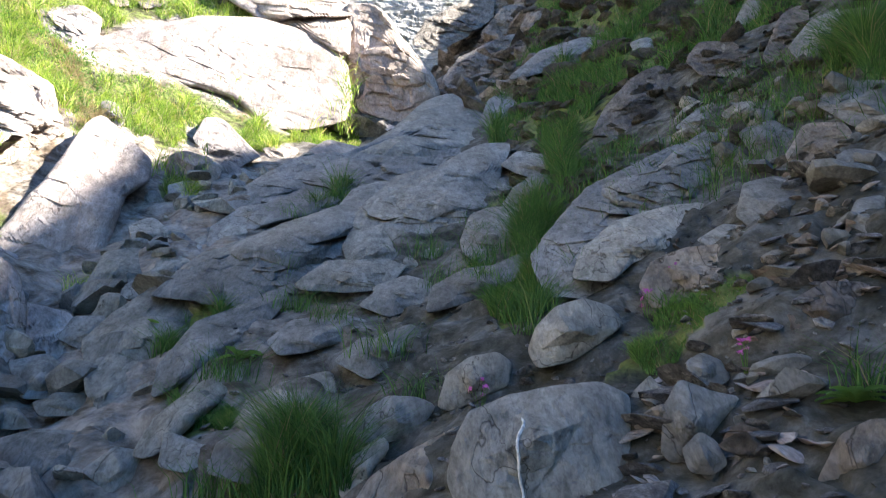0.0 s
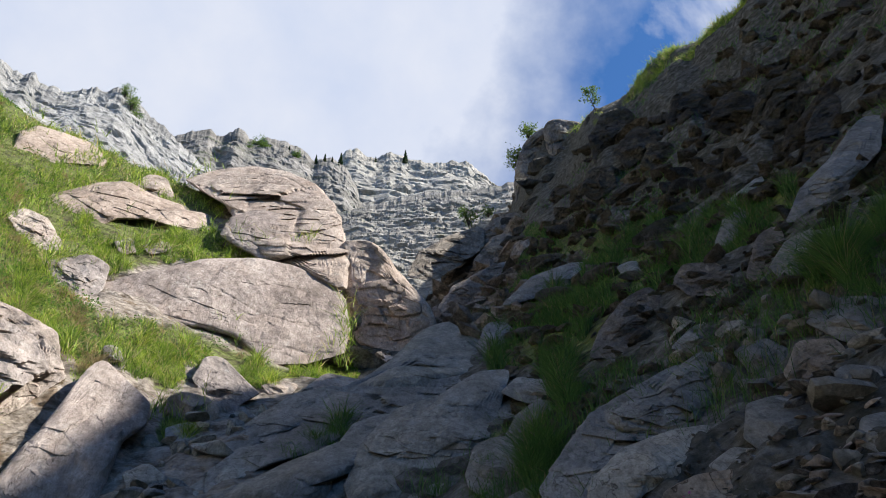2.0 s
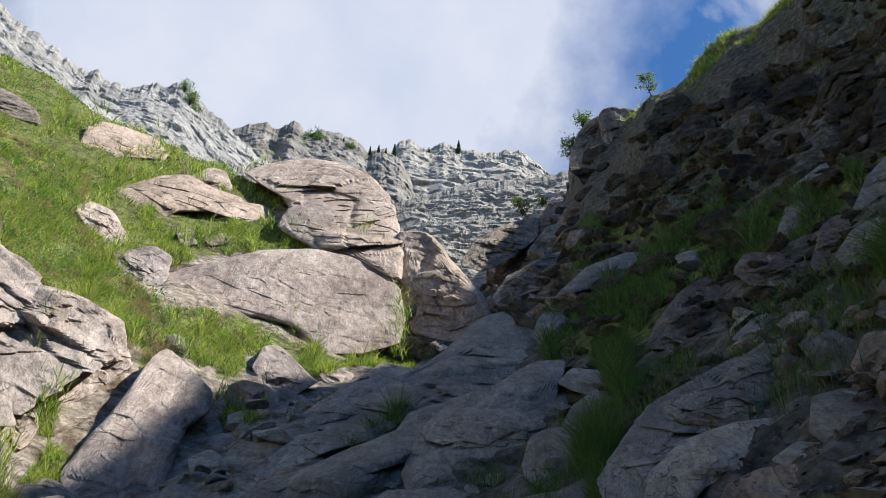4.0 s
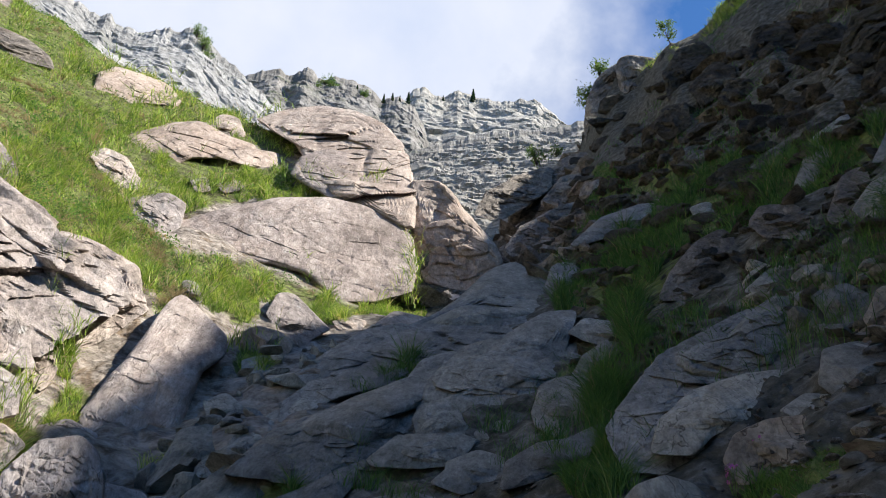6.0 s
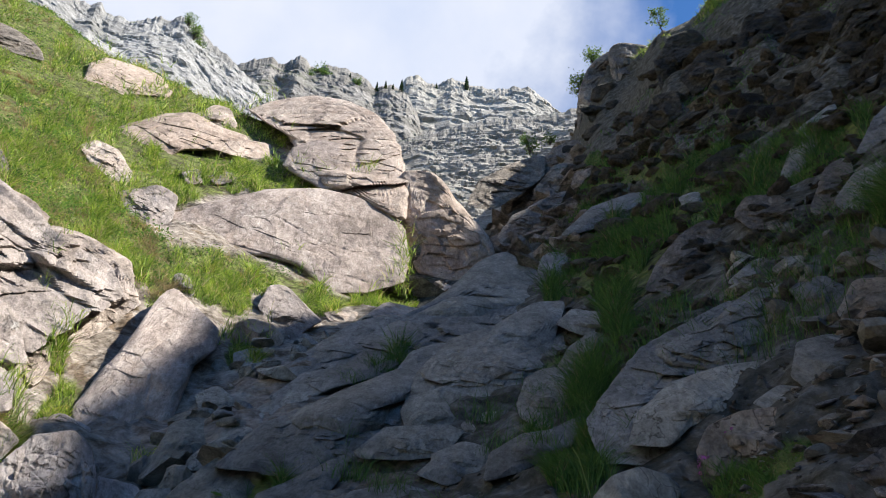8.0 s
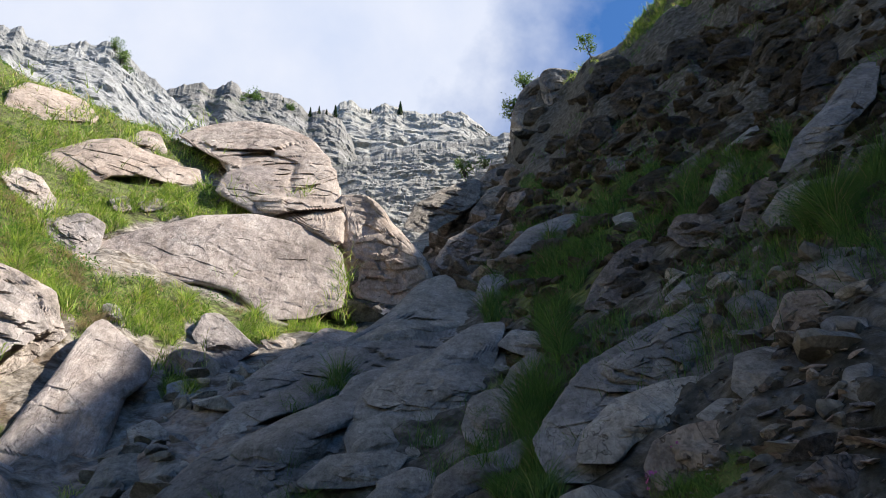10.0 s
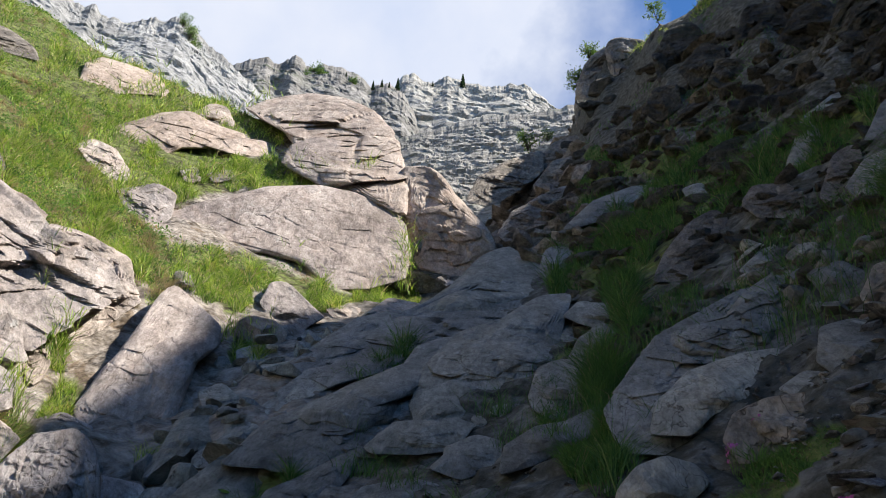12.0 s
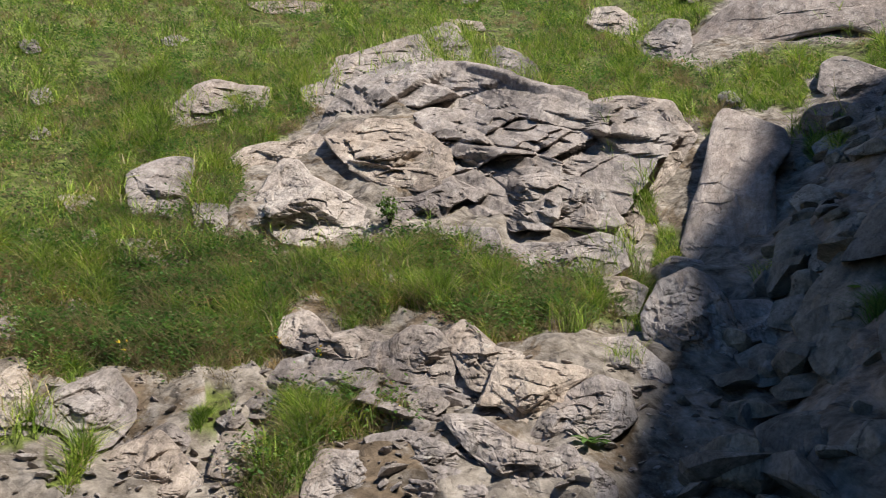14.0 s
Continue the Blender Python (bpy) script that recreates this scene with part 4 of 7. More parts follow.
block(low_ledge, ROCK_WARM, (-4.20, 1.76, 0.22), 67, 45, 0.10, 1.00, 39, "-0.29,0.03 -0.08,0.17 0.10,0.30 0.22,0.10 0.33,-0.13 0.30,-0.27 -0.29,-0.22 -0.25,-0.05")
outcrop(ROCK_WARM, (-5.91, 2.78, 1.58), 65, 42, 0.09, 1.00, 40, "-0.14,0.13 0.02,0.21 0.12,0.02 0.09,-0.17 -0.06,-0.19")
block(sunny_crag, ROCK_WARM, (-5.65, 5.57, 2.95), 45, 37, 0.18, 1.30, 44, "-0.27,0.22 0.12,0.48 0.29,0.10 0.10,-0.05 -0.04,-0.41 -0.24,-0.39")
block(sunny_crag, ROCK_WARM, (-6.19, 6.53, 3.92), 43, 40, 0.51, 1.50, 48, "-2.65,-0.72 -2.49,0.28 -2.03,1.34 -1.87,2.91 -1.02,3.74 0.19,3.45 0.77,2.81 1.76,1.38 2.66,0.91 2.69,0.19 2.15,-0.92 1.64,-1.84 1.37,-2.34 0.38,-2.11 -0.43,-1.66 -1.12,-1.33 -1.97,-1.21")
block(low_ledge, ROCK_WARM, (-3.99, 2.83, 0.43), 54, 49, 0.11, 1.40, 49, "-1.70,0.09 -1.36,0.54 -0.54,0.11 -0.30,0.74 0.50,1.00 1.39,0.63 1.99,0.22 1.61,-0.70 0.96,-0.74 0.05,-0.63 -0.83,-0.58 -1.46,-0.52")
boulder(ROCK_BED, (-3.55, 7.98, 2.97), 24, 39, 0.42, 0.35, 50, "-0.22,0.85 -0.06,1.77 0.08,2.07 0.45,1.55 0.72,1.13 0.71,0.63 0.48,0.19 0.39,-0.59 0.29,-1.17 -0.04,-1.48 -0.45,-1.31 -0.61,-0.98 -0.45,-0.18 -0.35,0.18")
boulder(ROCK_WARM, (-4.40, 10.44, 5.20), 18, 25, 0.19, 1.00, 51, "-0.20,0.28 0.02,0.26 0.19,-0.13 0.11,-0.31 -0.13,-0.09")
boulder(ROCK_WARM, (-2.98, 9.90, 4.22), 13, 15, 0.30, 0.25, 52, "-0.33,0.14 -0.14,0.25 0.18,0.19 0.38,0.00 0.32,-0.22 -0.09,-0.29 -0.32,-0.08")
slab(ROCK_BED, (-4.02, 14.40, 8.29), 16, 37, 0.58, 0.30, 53, "-2.57,-1.02 -2.55,0.38 -1.94,1.37 -0.67,2.89 0.58,3.59 1.48,3.45 2.39,2.74 2.69,1.73 2.67,0.08 2.48,-1.17 1.64,-1.91 0.96,-2.14 0.61,-1.70 0.25,-1.17 -0.46,-0.99 -1.35,-1.01 -2.07,-1.25")
bulge(bluff, ROCK_BED, (-4.64, 19.87, 14.57), 2, 38, 1.70, 1.20, 54, "-4.34,5.60 -3.63,7.78 -2.22,9.11 -0.62,8.19 0.81,6.01 1.77,3.17 2.43,-0.46 2.67,-3.34 2.77,-5.81 2.30,-5.35 1.59,-4.33 0.56,-3.64 -0.32,-2.29 -1.21,0.46 -1.87,2.26 -2.93,3.81")
cliff_wall(ROCK_BED, (-0.78, 17.80, 10.67), 3, 14, 0.83, 1.00, 55, "-1.37,2.33 -0.53,2.31 -0.08,1.80 0.17,1.23 0.57,0.69 1.10,-0.15 1.27,-0.80 0.94,-1.59 0.48,-1.89 -0.22,-1.83 -0.65,-1.66 -0.98,-0.90 -1.19,0.16")
outcrop(ROCK_BED, (-8.89, 18.96, 14.42), 25, 37, 0.97, 0.60, 56, "-2.25,-1.75 -1.90,-0.26 -0.88,1.95 -0.08,2.89 0.87,2.06 1.74,1.91 1.84,0.81 2.54,1.82 2.63,0.08 1.65,-0.54 0.81,-0.43 -0.10,-1.18 -0.58,-2.52 -1.56,-2.61 -2.09,-2.34")
outcrop(ROCK_WARM, (-9.55, 22.16, 17.85), 23, 37, 0.56, 0.90, 57, "-0.76,-0.36 -0.18,1.60 0.37,1.60 0.78,-0.56 0.20,-1.33 -0.21,-0.89")
outcrop(ROCK_WARM, (-8.65, 14.59, 10.42), 31, 39, 0.47, 0.90, 59, "-0.67,0.51 -0.38,1.38 0.17,1.11 0.58,-0.13 0.59,-1.01 0.17,-1.12 -0.30,-0.44")
outcrop(ROCK_WARM, (-6.65, 13.15, 8.32), 27, 40, 0.39, 0.90, 60, "-0.62,0.39 -0.27,0.90 0.13,1.48 0.53,0.99 0.50,-0.41 0.28,-1.15 -0.09,-0.96 -0.46,-0.31")
outcrop(ROCK_BED, (-13.03, 21.69, 19.21), 31, 38, 0.64, 0.60, 61, "-1.28,-2.83 -1.34,0.35 -0.94,2.06 0.06,2.25 1.05,2.20 1.64,0.32 1.52,-0.60 0.51,-1.53 -0.47,-2.79")
outcrop(ROCK_BED, (-7.30, 16.28, 11.20), 24, 38, 0.14, 0.60, 62, "-0.28,0.10 0.11,0.81 0.28,-0.27 -0.06,-0.67")
outcrop(ROCK_BED, (-6.72, 16.84, 11.55), 22, 38, 0.15, 0.60, 63, "-0.38,-0.06 0.17,0.73 0.39,0.00 -0.16,-0.67")
outcrop(ROCK_WARM, (-2.89, 11.06, 5.02), 15, 42, 0.32, 0.60, 64, "-0.50,0.22 -0.39,1.16 -0.12,1.25 0.21,0.58 0.51,-0.03 0.25,-0.50 0.18,-1.07 -0.01,-0.57 -0.26,-0.44")
outcrop(ROCK_BROWN, (-16.07, 18.72, 18.44), 41, 38, 0.68, 1.00, 67, "-1.61,0.37 -0.73,1.49 0.45,1.60 1.21,0.75 1.49,-0.66 0.49,-1.34 -0.63,-0.95")
outcrop(ROCK_WARM, (-13.63, 14.47, 13.79), 43, 39, 0.49, 1.00, 68, "-0.85,0.44 -0.11,1.58 0.95,0.04 0.56,-0.88 -0.16,-0.64 -0.65,-1.06")
outcrop(ROCK_WARM, (-10.49, 11.08, 9.50), 43, 40, 0.31, 1.00, 69, "-0.41,1.45 0.01,1.26 0.28,-0.32 0.15,-1.38 -0.07,-1.18")
outcrop(ROCK_WARM, (-8.31, 10.17, 7.48), 39, 41, 0.45, 1.00, 70, "-0.54,0.71 -0.21,1.53 0.40,0.39 0.56,-0.35 0.28,-1.20 -0.11,-0.81 -0.48,-0.05")
slab(ROCK_WARM, (-1.47, 11.77, 5.35), 7, 46, 0.20, 0.50, 71, "-0.52,-0.48 -0.00,0.84 0.61,0.57 0.39,0.13 -0.07,-0.22 -0.44,-0.79")
boulder(ROCK_WARM, (-2.25, 12.05, 5.49), 11, 43, 0.17, 0.60, 72, "-0.30,0.06 -0.01,0.35 0.30,0.24 0.20,-0.31 -0.17,-0.27")
boulder(ROCK_WARM, (-0.79, 15.56, 7.75), 3, 45, 0.27, 0.60, 73, "-0.47,0.01 0.05,0.63 0.44,0.19 0.25,-0.47 -0.18,-0.52")
boulder(ROCK_GREY, (-1.02, 6.86, 2.16), 9, 51, 0.44, 0.40, 75, "-0.70,-1.30 -0.69,-0.49 -0.50,0.05 -0.15,0.64 0.21,1.13 0.34,1.34 0.61,1.59 0.92,1.86 0.95,1.39 0.56,0.57 0.33,0.38 0.27,-0.20 0.01,-0.72 -0.16,-1.05 -0.32,-1.30")
boulder(ROCK_GREY, (-1.69, 9.45, 3.81), 10, 50, 0.40, 0.40, 76, "-0.74,-1.11 -0.33,0.23 0.13,1.42 0.78,2.11 0.92,0.78 0.38,0.07 -0.06,-0.72 -0.55,-1.50")
boulder(ROCK_GREY, (-0.30, 12.36, 5.89), 1, 50, 0.83, 0.40, 77, "-1.39,-2.49 -1.14,-1.05 -0.68,-0.47 -0.19,1.09 0.46,4.07 1.09,5.40 1.75,2.82 1.75,0.59 0.88,-0.30 0.23,-1.76 -0.21,-2.66 -0.81,-2.73")
boulder(ROCK_GREY, (1.43, 8.87, 4.04), -9, 49, 0.26, 0.50, 78, "-0.38,0.02 -0.18,0.71 0.29,0.39 0.36,-0.27 0.06,-0.56 -0.19,-0.32")
boulder(ROCK_GREY, (-1.69, 7.65, 2.56), 13, 51, 0.22, 0.40, 79, "-0.29,-0.29 -0.11,0.40 0.27,0.80 0.35,0.49 -0.02,-0.28 -0.22,-0.72")
boulder(ROCK_GREY, (0.30, 7.93, 3.11), -2, 50, 0.54, 0.70, 80, "-0.25,0.71 0.06,1.75 0.51,2.71 0.97,2.86 0.64,0.71 0.48,-0.58 0.03,-1.22 -0.26,-1.77 -0.51,-1.63 -0.66,-0.49 -0.52,0.31")
boulder(ROCK_GREY, (1.23, 7.50, 3.11), -9, 48, 0.24, 0.50, 81, "-0.32,-0.45 -0.20,0.16 0.07,0.68 0.33,0.41 0.26,-0.12 -0.03,-0.58")
boulder(ROCK_GREY, (0.75, 6.37, 2.22), -7, 51, 0.24, 0.60, 83, "-0.32,-0.16 -0.27,0.53 -0.10,0.78 0.26,0.82 0.41,0.40 0.19,-0.49 -0.11,-0.73 -0.28,-0.44")
boulder(ROCK_GREY, (-0.49, 8.06, 3.01), 4, 51, 0.30, 0.70, 84, "-0.35,-0.05 -0.18,0.83 0.26,1.37 0.35,0.40 0.16,-1.07 -0.14,-0.77")
boulder(ROCK_GREY, (-0.33, 6.78, 2.17), 3, 50, 0.19, 0.50, 85, "-0.28,0.04 -0.11,0.43 0.19,0.52 0.26,-0.04 0.20,-0.33 -0.19,-0.47")
boulder(ROCK_GREY, (1.59, 14.22, 7.58), -6, 46, 0.38, 0.60, 86, "-0.36,-0.38 -0.16,1.56 0.33,1.57 0.32,-0.51 -0.06,-1.47")
boulder(ROCK_GREY, (-0.46, 6.17, 1.73), 4, 51, 0.19, 0.70, 87, "-0.42,-0.23 -0.21,0.29 0.30,0.44 0.46,0.29 0.29,-0.21 0.00,-0.33 -0.36,-0.34")
boulder(ROCK_GREY, (-0.03, 5.58, 1.45), 0, 51, 0.14, 0.70, 89, "-0.21,0.10 0.02,0.35 0.21,0.24 0.20,-0.32 -0.20,-0.31")
boulder(ROCK_GREY, (0.50, 5.25, 1.47), -5, 51, 0.21, 0.60, 91, "-0.32,-0.09 -0.11,0.24 0.11,0.33 0.37,0.66 0.38,0.17 0.10,-0.12 -0.11,-0.38 -0.34,-0.54")
boulder(ROCK_GREY, (1.95, 5.68, 2.46), -19, 45, 0.39, 1.30, 92, "-0.75,-0.87 -0.63,-0.10 -0.39,0.21 -0.03,0.35 0.16,0.86 0.54,1.42 0.75,0.92 0.73,0.17 0.49,-0.16 0.28,-0.44 0.04,-0.68 -0.18,-0.72 -0.48,-0.76")
boulder(ROCK_GREY, (1.46, 4.70, 1.63), -17, 48, 0.20, 0.60, 93, "-0.40,-0.51 -0.36,-0.07 -0.16,0.38 0.18,0.61 0.44,0.65 0.44,0.29 0.16,-0.14 -0.07,-0.34 -0.15,-0.57")
boulder(ROCK_GREY, (1.77, 4.10, 1.47), -23, 46, 0.08, 0.50, 94, "-0.17,-0.01 -0.02,0.19 0.17,0.08 0.11,-0.15 -0.08,-0.13")
boulder(ROCK_GREY, (2.11, 4.20, 1.73), -26, 45, 0.17, 0.50, 95, "-0.22,-0.11 -0.17,0.36 0.02,0.42 0.21,0.18 0.21,-0.10 0.02,-0.29 -0.14,-0.31")
boulder(ROCK_BROWN, (1.51, 3.82, 1.15), -21, 42, 0.16, 0.60, 96, "-0.32,-0.06 -0.26,0.18 -0.09,0.30 0.10,0.32 0.32,0.11 0.31,-0.04 0.14,-0.09 -0.02,-0.22 -0.25,-0.28")
boulder(ROCK_GREY, (3.14, 4.88, 2.83), -33, 41, 0.22, 0.50, 99, "-0.28,0.09 -0.21,0.34 0.02,0.43 0.31,0.23 0.20,-0.47 -0.06,-0.40")
boulder(ROCK_GREY, (2.21, 3.53, 1.41), -32, 42, 0.08, 0.50, 100, "-0.09,-0.07 -0.03,0.18 0.10,0.19 0.04,-0.24")
boulder(ROCK_BROWN, (2.65, 4.55, 2.28), -30, 40, 0.18, 0.80, 101, "-0.24,-0.01 -0.11,0.45 0.13,0.37 0.22,-0.13 0.11,-0.35 -0.18,-0.28")
boulder(ROCK_BROWN, (2.88, 9.32, 5.28), -17, 41, 0.45, 0.60, 103, "-0.54,-1.08 -0.39,-0.17 -0.01,0.97 0.40,1.53 0.55,0.94 0.35,-0.78 -0.04,-1.20")
boulder(ROCK_BROWN, (3.97, 8.79, 5.67), -24, 40, 0.34, 0.90, 105, "-0.52,0.17 -0.35,0.93 0.07,0.73 0.42,-0.11 0.47,-0.49 0.11,-0.72 -0.33,-0.45")
boulder(ROCK_GREY, (6.25, 8.92, 7.64), -35, 36, 0.67, 0.90, 106, "-0.84,-1.58 -0.48,-0.03 0.05,0.90 0.72,2.62 1.08,2.27 0.74,0.49 0.07,-0.77 -0.37,-2.02 -0.74,-1.72")
boulder(ROCK_GREY, (4.33, 7.06, 4.92), -31, 40, 0.33, 0.80, 107, "-0.41,-0.14 -0.18,0.62 0.26,0.91 0.49,0.41 0.07,-0.37 -0.27,-0.84")
boulder(ROCK_BROWN, (4.49, 8.23, 5.70), -29, 39, 0.29, 0.80, 108, "-0.28,-0.57 -0.03,0.86 0.28,1.15 0.28,0.30 -0.00,-0.67 -0.20,-0.95")
boulder(ROCK_GREY, (3.55, 17.07, 10.94), -12, 42, 0.75, 0.60, 109, "-1.35,-1.91 -0.61,0.47 0.41,1.48 1.59,2.47 1.16,0.35 0.15,-0.94 -0.91,-1.82")
boulder(ROCK_GREY, (5.75, 11.04, 8.52), -27, 37, 0.50, 0.70, 110, "-0.57,-1.64 -0.10,1.05 0.72,2.26 0.28,-0.27 -0.21,-1.33")
boulder(ROCK_GREY, (3.01, 6.52, 3.63), -43, 30, 0.11, 0.50, 111, "-0.18,0.03 -0.05,0.17 0.13,0.10 0.14,-0.15 -0.04,-0.14")
boulder(ROCK_GREY, (2.65, 5.29, 2.72), -34, 35, 0.16, 0.50, 112, "-0.24,0.22 0.03,0.27 0.19,0.01 0.13,-0.30 -0.11,-0.19")
boulder(ROCK_GREY, (3.00, 7.38, 4.02), -21, 35, 0.17, 0.50, 113, "-0.29,-0.19 -0.01,0.24 0.18,0.31 0.19,-0.10 -0.06,-0.26")
block(shady_cliff, ROCK_SHADED, (9.08, 12.62, 12.74), -47, 15, 0.58, 1.50, 114, "-0.91,-0.32 0.07,0.63 0.53,1.11 0.57,0.15 0.24,-0.89 -0.50,-0.67")
block(shady_cliff, ROCK_SHADED, (9.04, 27.10, 25.63), -16, 15, 0.98, 1.50, 115, "-1.02,0.03 -0.32,1.90 0.80,2.27 1.46,0.74 0.09,-2.20 -1.01,-2.74")
block(shady_cliff, ROCK_SHADED, (8.33, 20.27, 18.16), -16, 15, 0.52, 1.50, 116, "-0.72,-0.29 -0.17,0.93 0.56,0.68 0.58,-0.37 -0.25,-0.94")
block(shady_cliff, ROCK_SHADED, (10.12, 20.93, 20.68), -26, 15, 0.86, 1.50, 117, "-1.21,-1.03 -0.45,2.07 0.78,1.72 0.96,-1.12 -0.08,-1.63")
block(shady_cliff, ROCK_SHADED, (9.69, 17.18, 17.21), -27, 15, 0.64, 1.50, 118, "-0.96,-0.22 -0.15,1.26 0.67,1.07 0.65,-0.85 -0.21,-1.26")
block(shady_cliff, ROCK_SHADED, (9.79, 14.86, 15.47), -46, 15, 0.66, 1.50, 119, "-0.91,-0.31 -0.43,1.18 0.66,0.94 0.75,-0.52 -0.08,-1.28")
block(shady_cliff, ROCK_SHADED, (8.75, 23.29, 21.43), -26, 15, 0.74, 1.50, 120, "-1.05,-0.03 -0.01,1.47 0.82,0.59 0.71,-0.55 -0.47,-1.47")
block(shady_cliff, ROCK_SHADED, (6.80, 22.84, 19.07), -29, 15, 0.60, 1.50, 121, "-0.80,-0.16 -0.33,1.03 0.57,0.90 0.72,-0.60 -0.16,-1.17")
block(shady_cliff, ROCK_SHADED, (6.94, 14.29, 11.74), -22, 15, 0.27, 1.50, 122, "-0.38,-0.16 -0.04,0.38 0.31,0.12 0.10,-0.34")
block(shady_cliff, ROCK_SHADED, (7.76, 14.06, 12.42), -39, 15, 0.23, 1.50, 123, "-0.31,0.11 -0.01,0.31 0.28,-0.07 0.04,-0.35")
crag(ROCK_BROWN, (8.42, 44.16, 37.89), -11, 12, 2.43, 1.20, 124, "-1.52,-1.61 -1.19,1.05 -0.55,3.67 1.02,5.41 2.07,4.80 1.31,0.58 0.26,-2.56 -0.68,-4.89 -1.45,-4.46")
crag(ROCK_BROWN, (1.65, 34.53, 23.67), 12, 35, 1.45, 0.90, 125, "-2.79,-4.05 -1.67,-0.48 0.39,2.92 3.09,5.99 2.20,1.56 0.36,-1.57 -1.58,-4.37")
crag(ROCK_BROWN, (1.96, 22.97, 14.30), 6, 38, 0.84, 0.90, 126, "-1.51,-2.19 -0.74,0.02 0.54,2.07 1.89,3.71 1.20,0.95 -0.15,-1.48 -1.24,-3.08")
crag(ROCK_BROWN, (3.97, 31.36, 21.75), 6, 36, 0.85, 0.90, 127, "-1.72,-2.34 -0.00,2.12 1.72,3.43 0.75,-0.32 -0.75,-2.89")
vein_boulder = boulder(ROCK_GREY, (0.55, 3.00, 0.25), -11, 35, 0.23, 0.45, 128, "-0.34,-0.06 -0.29,0.11 -0.14,0.20 0.03,0.25 0.21,0.28 0.32,0.21 0.31,0.04 0.29,-0.14 0.22,-0.30 -0.27,-0.37 -0.34,-0.21")
boulder(ROCK_GREY, (0.36, 3.76, 0.56), -3, 25, 0.12, 0.45, 129, "-0.18,-0.16 -0.14,0.03 -0.04,0.13 0.10,0.17 0.17,0.11 0.15,-0.02 0.04,-0.09 -0.11,-0.17")
boulder(ROCK_GREY, (0.80, 3.69, 0.80), -5, 25, 0.15, 0.45, 130, "-0.21,-0.12 -0.17,0.02 -0.07,0.15 0.07,0.21 0.20,0.16 0.25,0.05 0.12,-0.07 -0.01,-0.17 -0.17,-0.22")
boulder(ROCK_GREY, (0.00, 3.71, 0.37), 2, 25, 0.09, 0.45, 131, "-0.16,-0.14 -0.14,0.04 -0.04,0.11 0.09,0.11 0.18,0.07 0.10,-0.07 -0.03,-0.13")
boulder(ROCK_GREY, (-1.08, 4.44, 0.46), 14, 52, 0.13, 0.50, 132, "-0.28,-0.49 -0.21,-0.14 -0.05,0.19 0.14,0.44 0.28,0.62 0.37,0.46 0.15,0.13 -0.05,-0.26 -0.17,-0.49")
boulder(ROCK_GREY, (-1.74, 5.46, 1.01), 18, 51, 0.21, 0.50, 133, "-0.40,-0.12 -0.27,0.30 -0.06,0.78 0.29,1.39 0.46,1.29 0.35,0.64 0.24,0.02 0.10,-0.42 -0.05,-0.80 -0.17,-0.96 -0.30,-0.71")
boulder(ROCK_GREY, (-0.11, 3.39, 0.13), -5, 30, 0.07, 0.45, 134, "-0.10,-0.14 -0.07,0.04 0.05,0.16 0.09,0.10 0.03,-0.01 -0.00,-0.14")
boulder(ROCK_BROWN, (0.12, 3.24, 0.12), -3, 35, 0.16, 0.50, 135, "-0.27,-0.19 -0.20,-0.03 -0.07,0.09 0.10,0.21 0.18,0.27 0.18,0.12 0.09,-0.04 0.09,-0.22 -0.09,-0.22")
boulder(ROCK_BROWN, (1.69, 3.02, 0.78), -16, 25, 0.12, 0.50, 136, "-0.18,-0.02 -0.12,0.07 0.01,0.16 0.15,0.15 0.20,0.06 0.13,-0.08 -0.01,-0.16 -0.18,-0.19")
boulder(ROCK_GREY, (1.04, 2.81, 0.30), -8, 25, 0.11, 0.45, 137, "-0.13,-0.12 -0.10,0.06 -0.03,0.18 0.08,0.13 0.18,0.11 0.10,0.02 0.03,-0.07 -0.02,-0.14 -0.10,-0.16")
boulder(ROCK_GREY, (1.19, 3.07, 0.53), -18, 25, 0.06, 0.45, 138, "-0.07,0.04 -0.01,0.09 0.06,0.05 0.09,-0.04 -0.00,-0.10 -0.06,-0.04")
boulder(ROCK_GREY, (1.01, 2.66, 0.18), -20, 25, 0.05, 0.45, 139, "-0.07,0.02 -0.01,0.09 0.04,0.05 0.07,-0.03 0.02,-0.07 -0.05,-0.06")
boulder(ROCK_BROWN, (1.32, 2.32, 0.16), -34, 25, 0.09, 0.50, 140, "-0.13,-0.15 -0.10,-0.05 -0.04,0.08 0.04,0.13 0.13,0.13 0.10,-0.15")
boulder(ROCK_GREY, (-2.10, 6.85, 1.94), 17, 50, 0.23, 0.40, 141, "-0.35,-0.75 -0.33,-0.48 -0.08,0.01 0.20,0.73 0.44,1.14 0.34,0.29 0.09,-0.25 -0.07,-0.71")
boulder(ROCK_GREY, (-1.19, 5.21, 0.97), 13, 52, 0.18, 0.50, 142, "-0.33,-0.82 -0.34,-0.38 -0.18,0.25 0.09,0.57 0.40,1.01 0.46,0.83 0.35,0.45 0.04,-0.16 -0.15,-0.51")
boulder(ROCK_GREY, (-0.55, 4.97, 0.99), 7, 52, 0.14, 0.50, 143, "-0.29,-0.13 -0.16,0.19 0.16,0.35 0.34,0.26 0.20,-0.05 -0.05,-0.25 -0.21,-0.31")
boulder(ROCK_GREY, (-0.07, 4.58, 0.84), 12, 35, 0.16, 0.45, 144, "-0.21,-0.04 -0.03,0.13 0.15,0.25 0.25,0.12 0.09,-0.09 -0.08,-0.20 -0.17,-0.17")
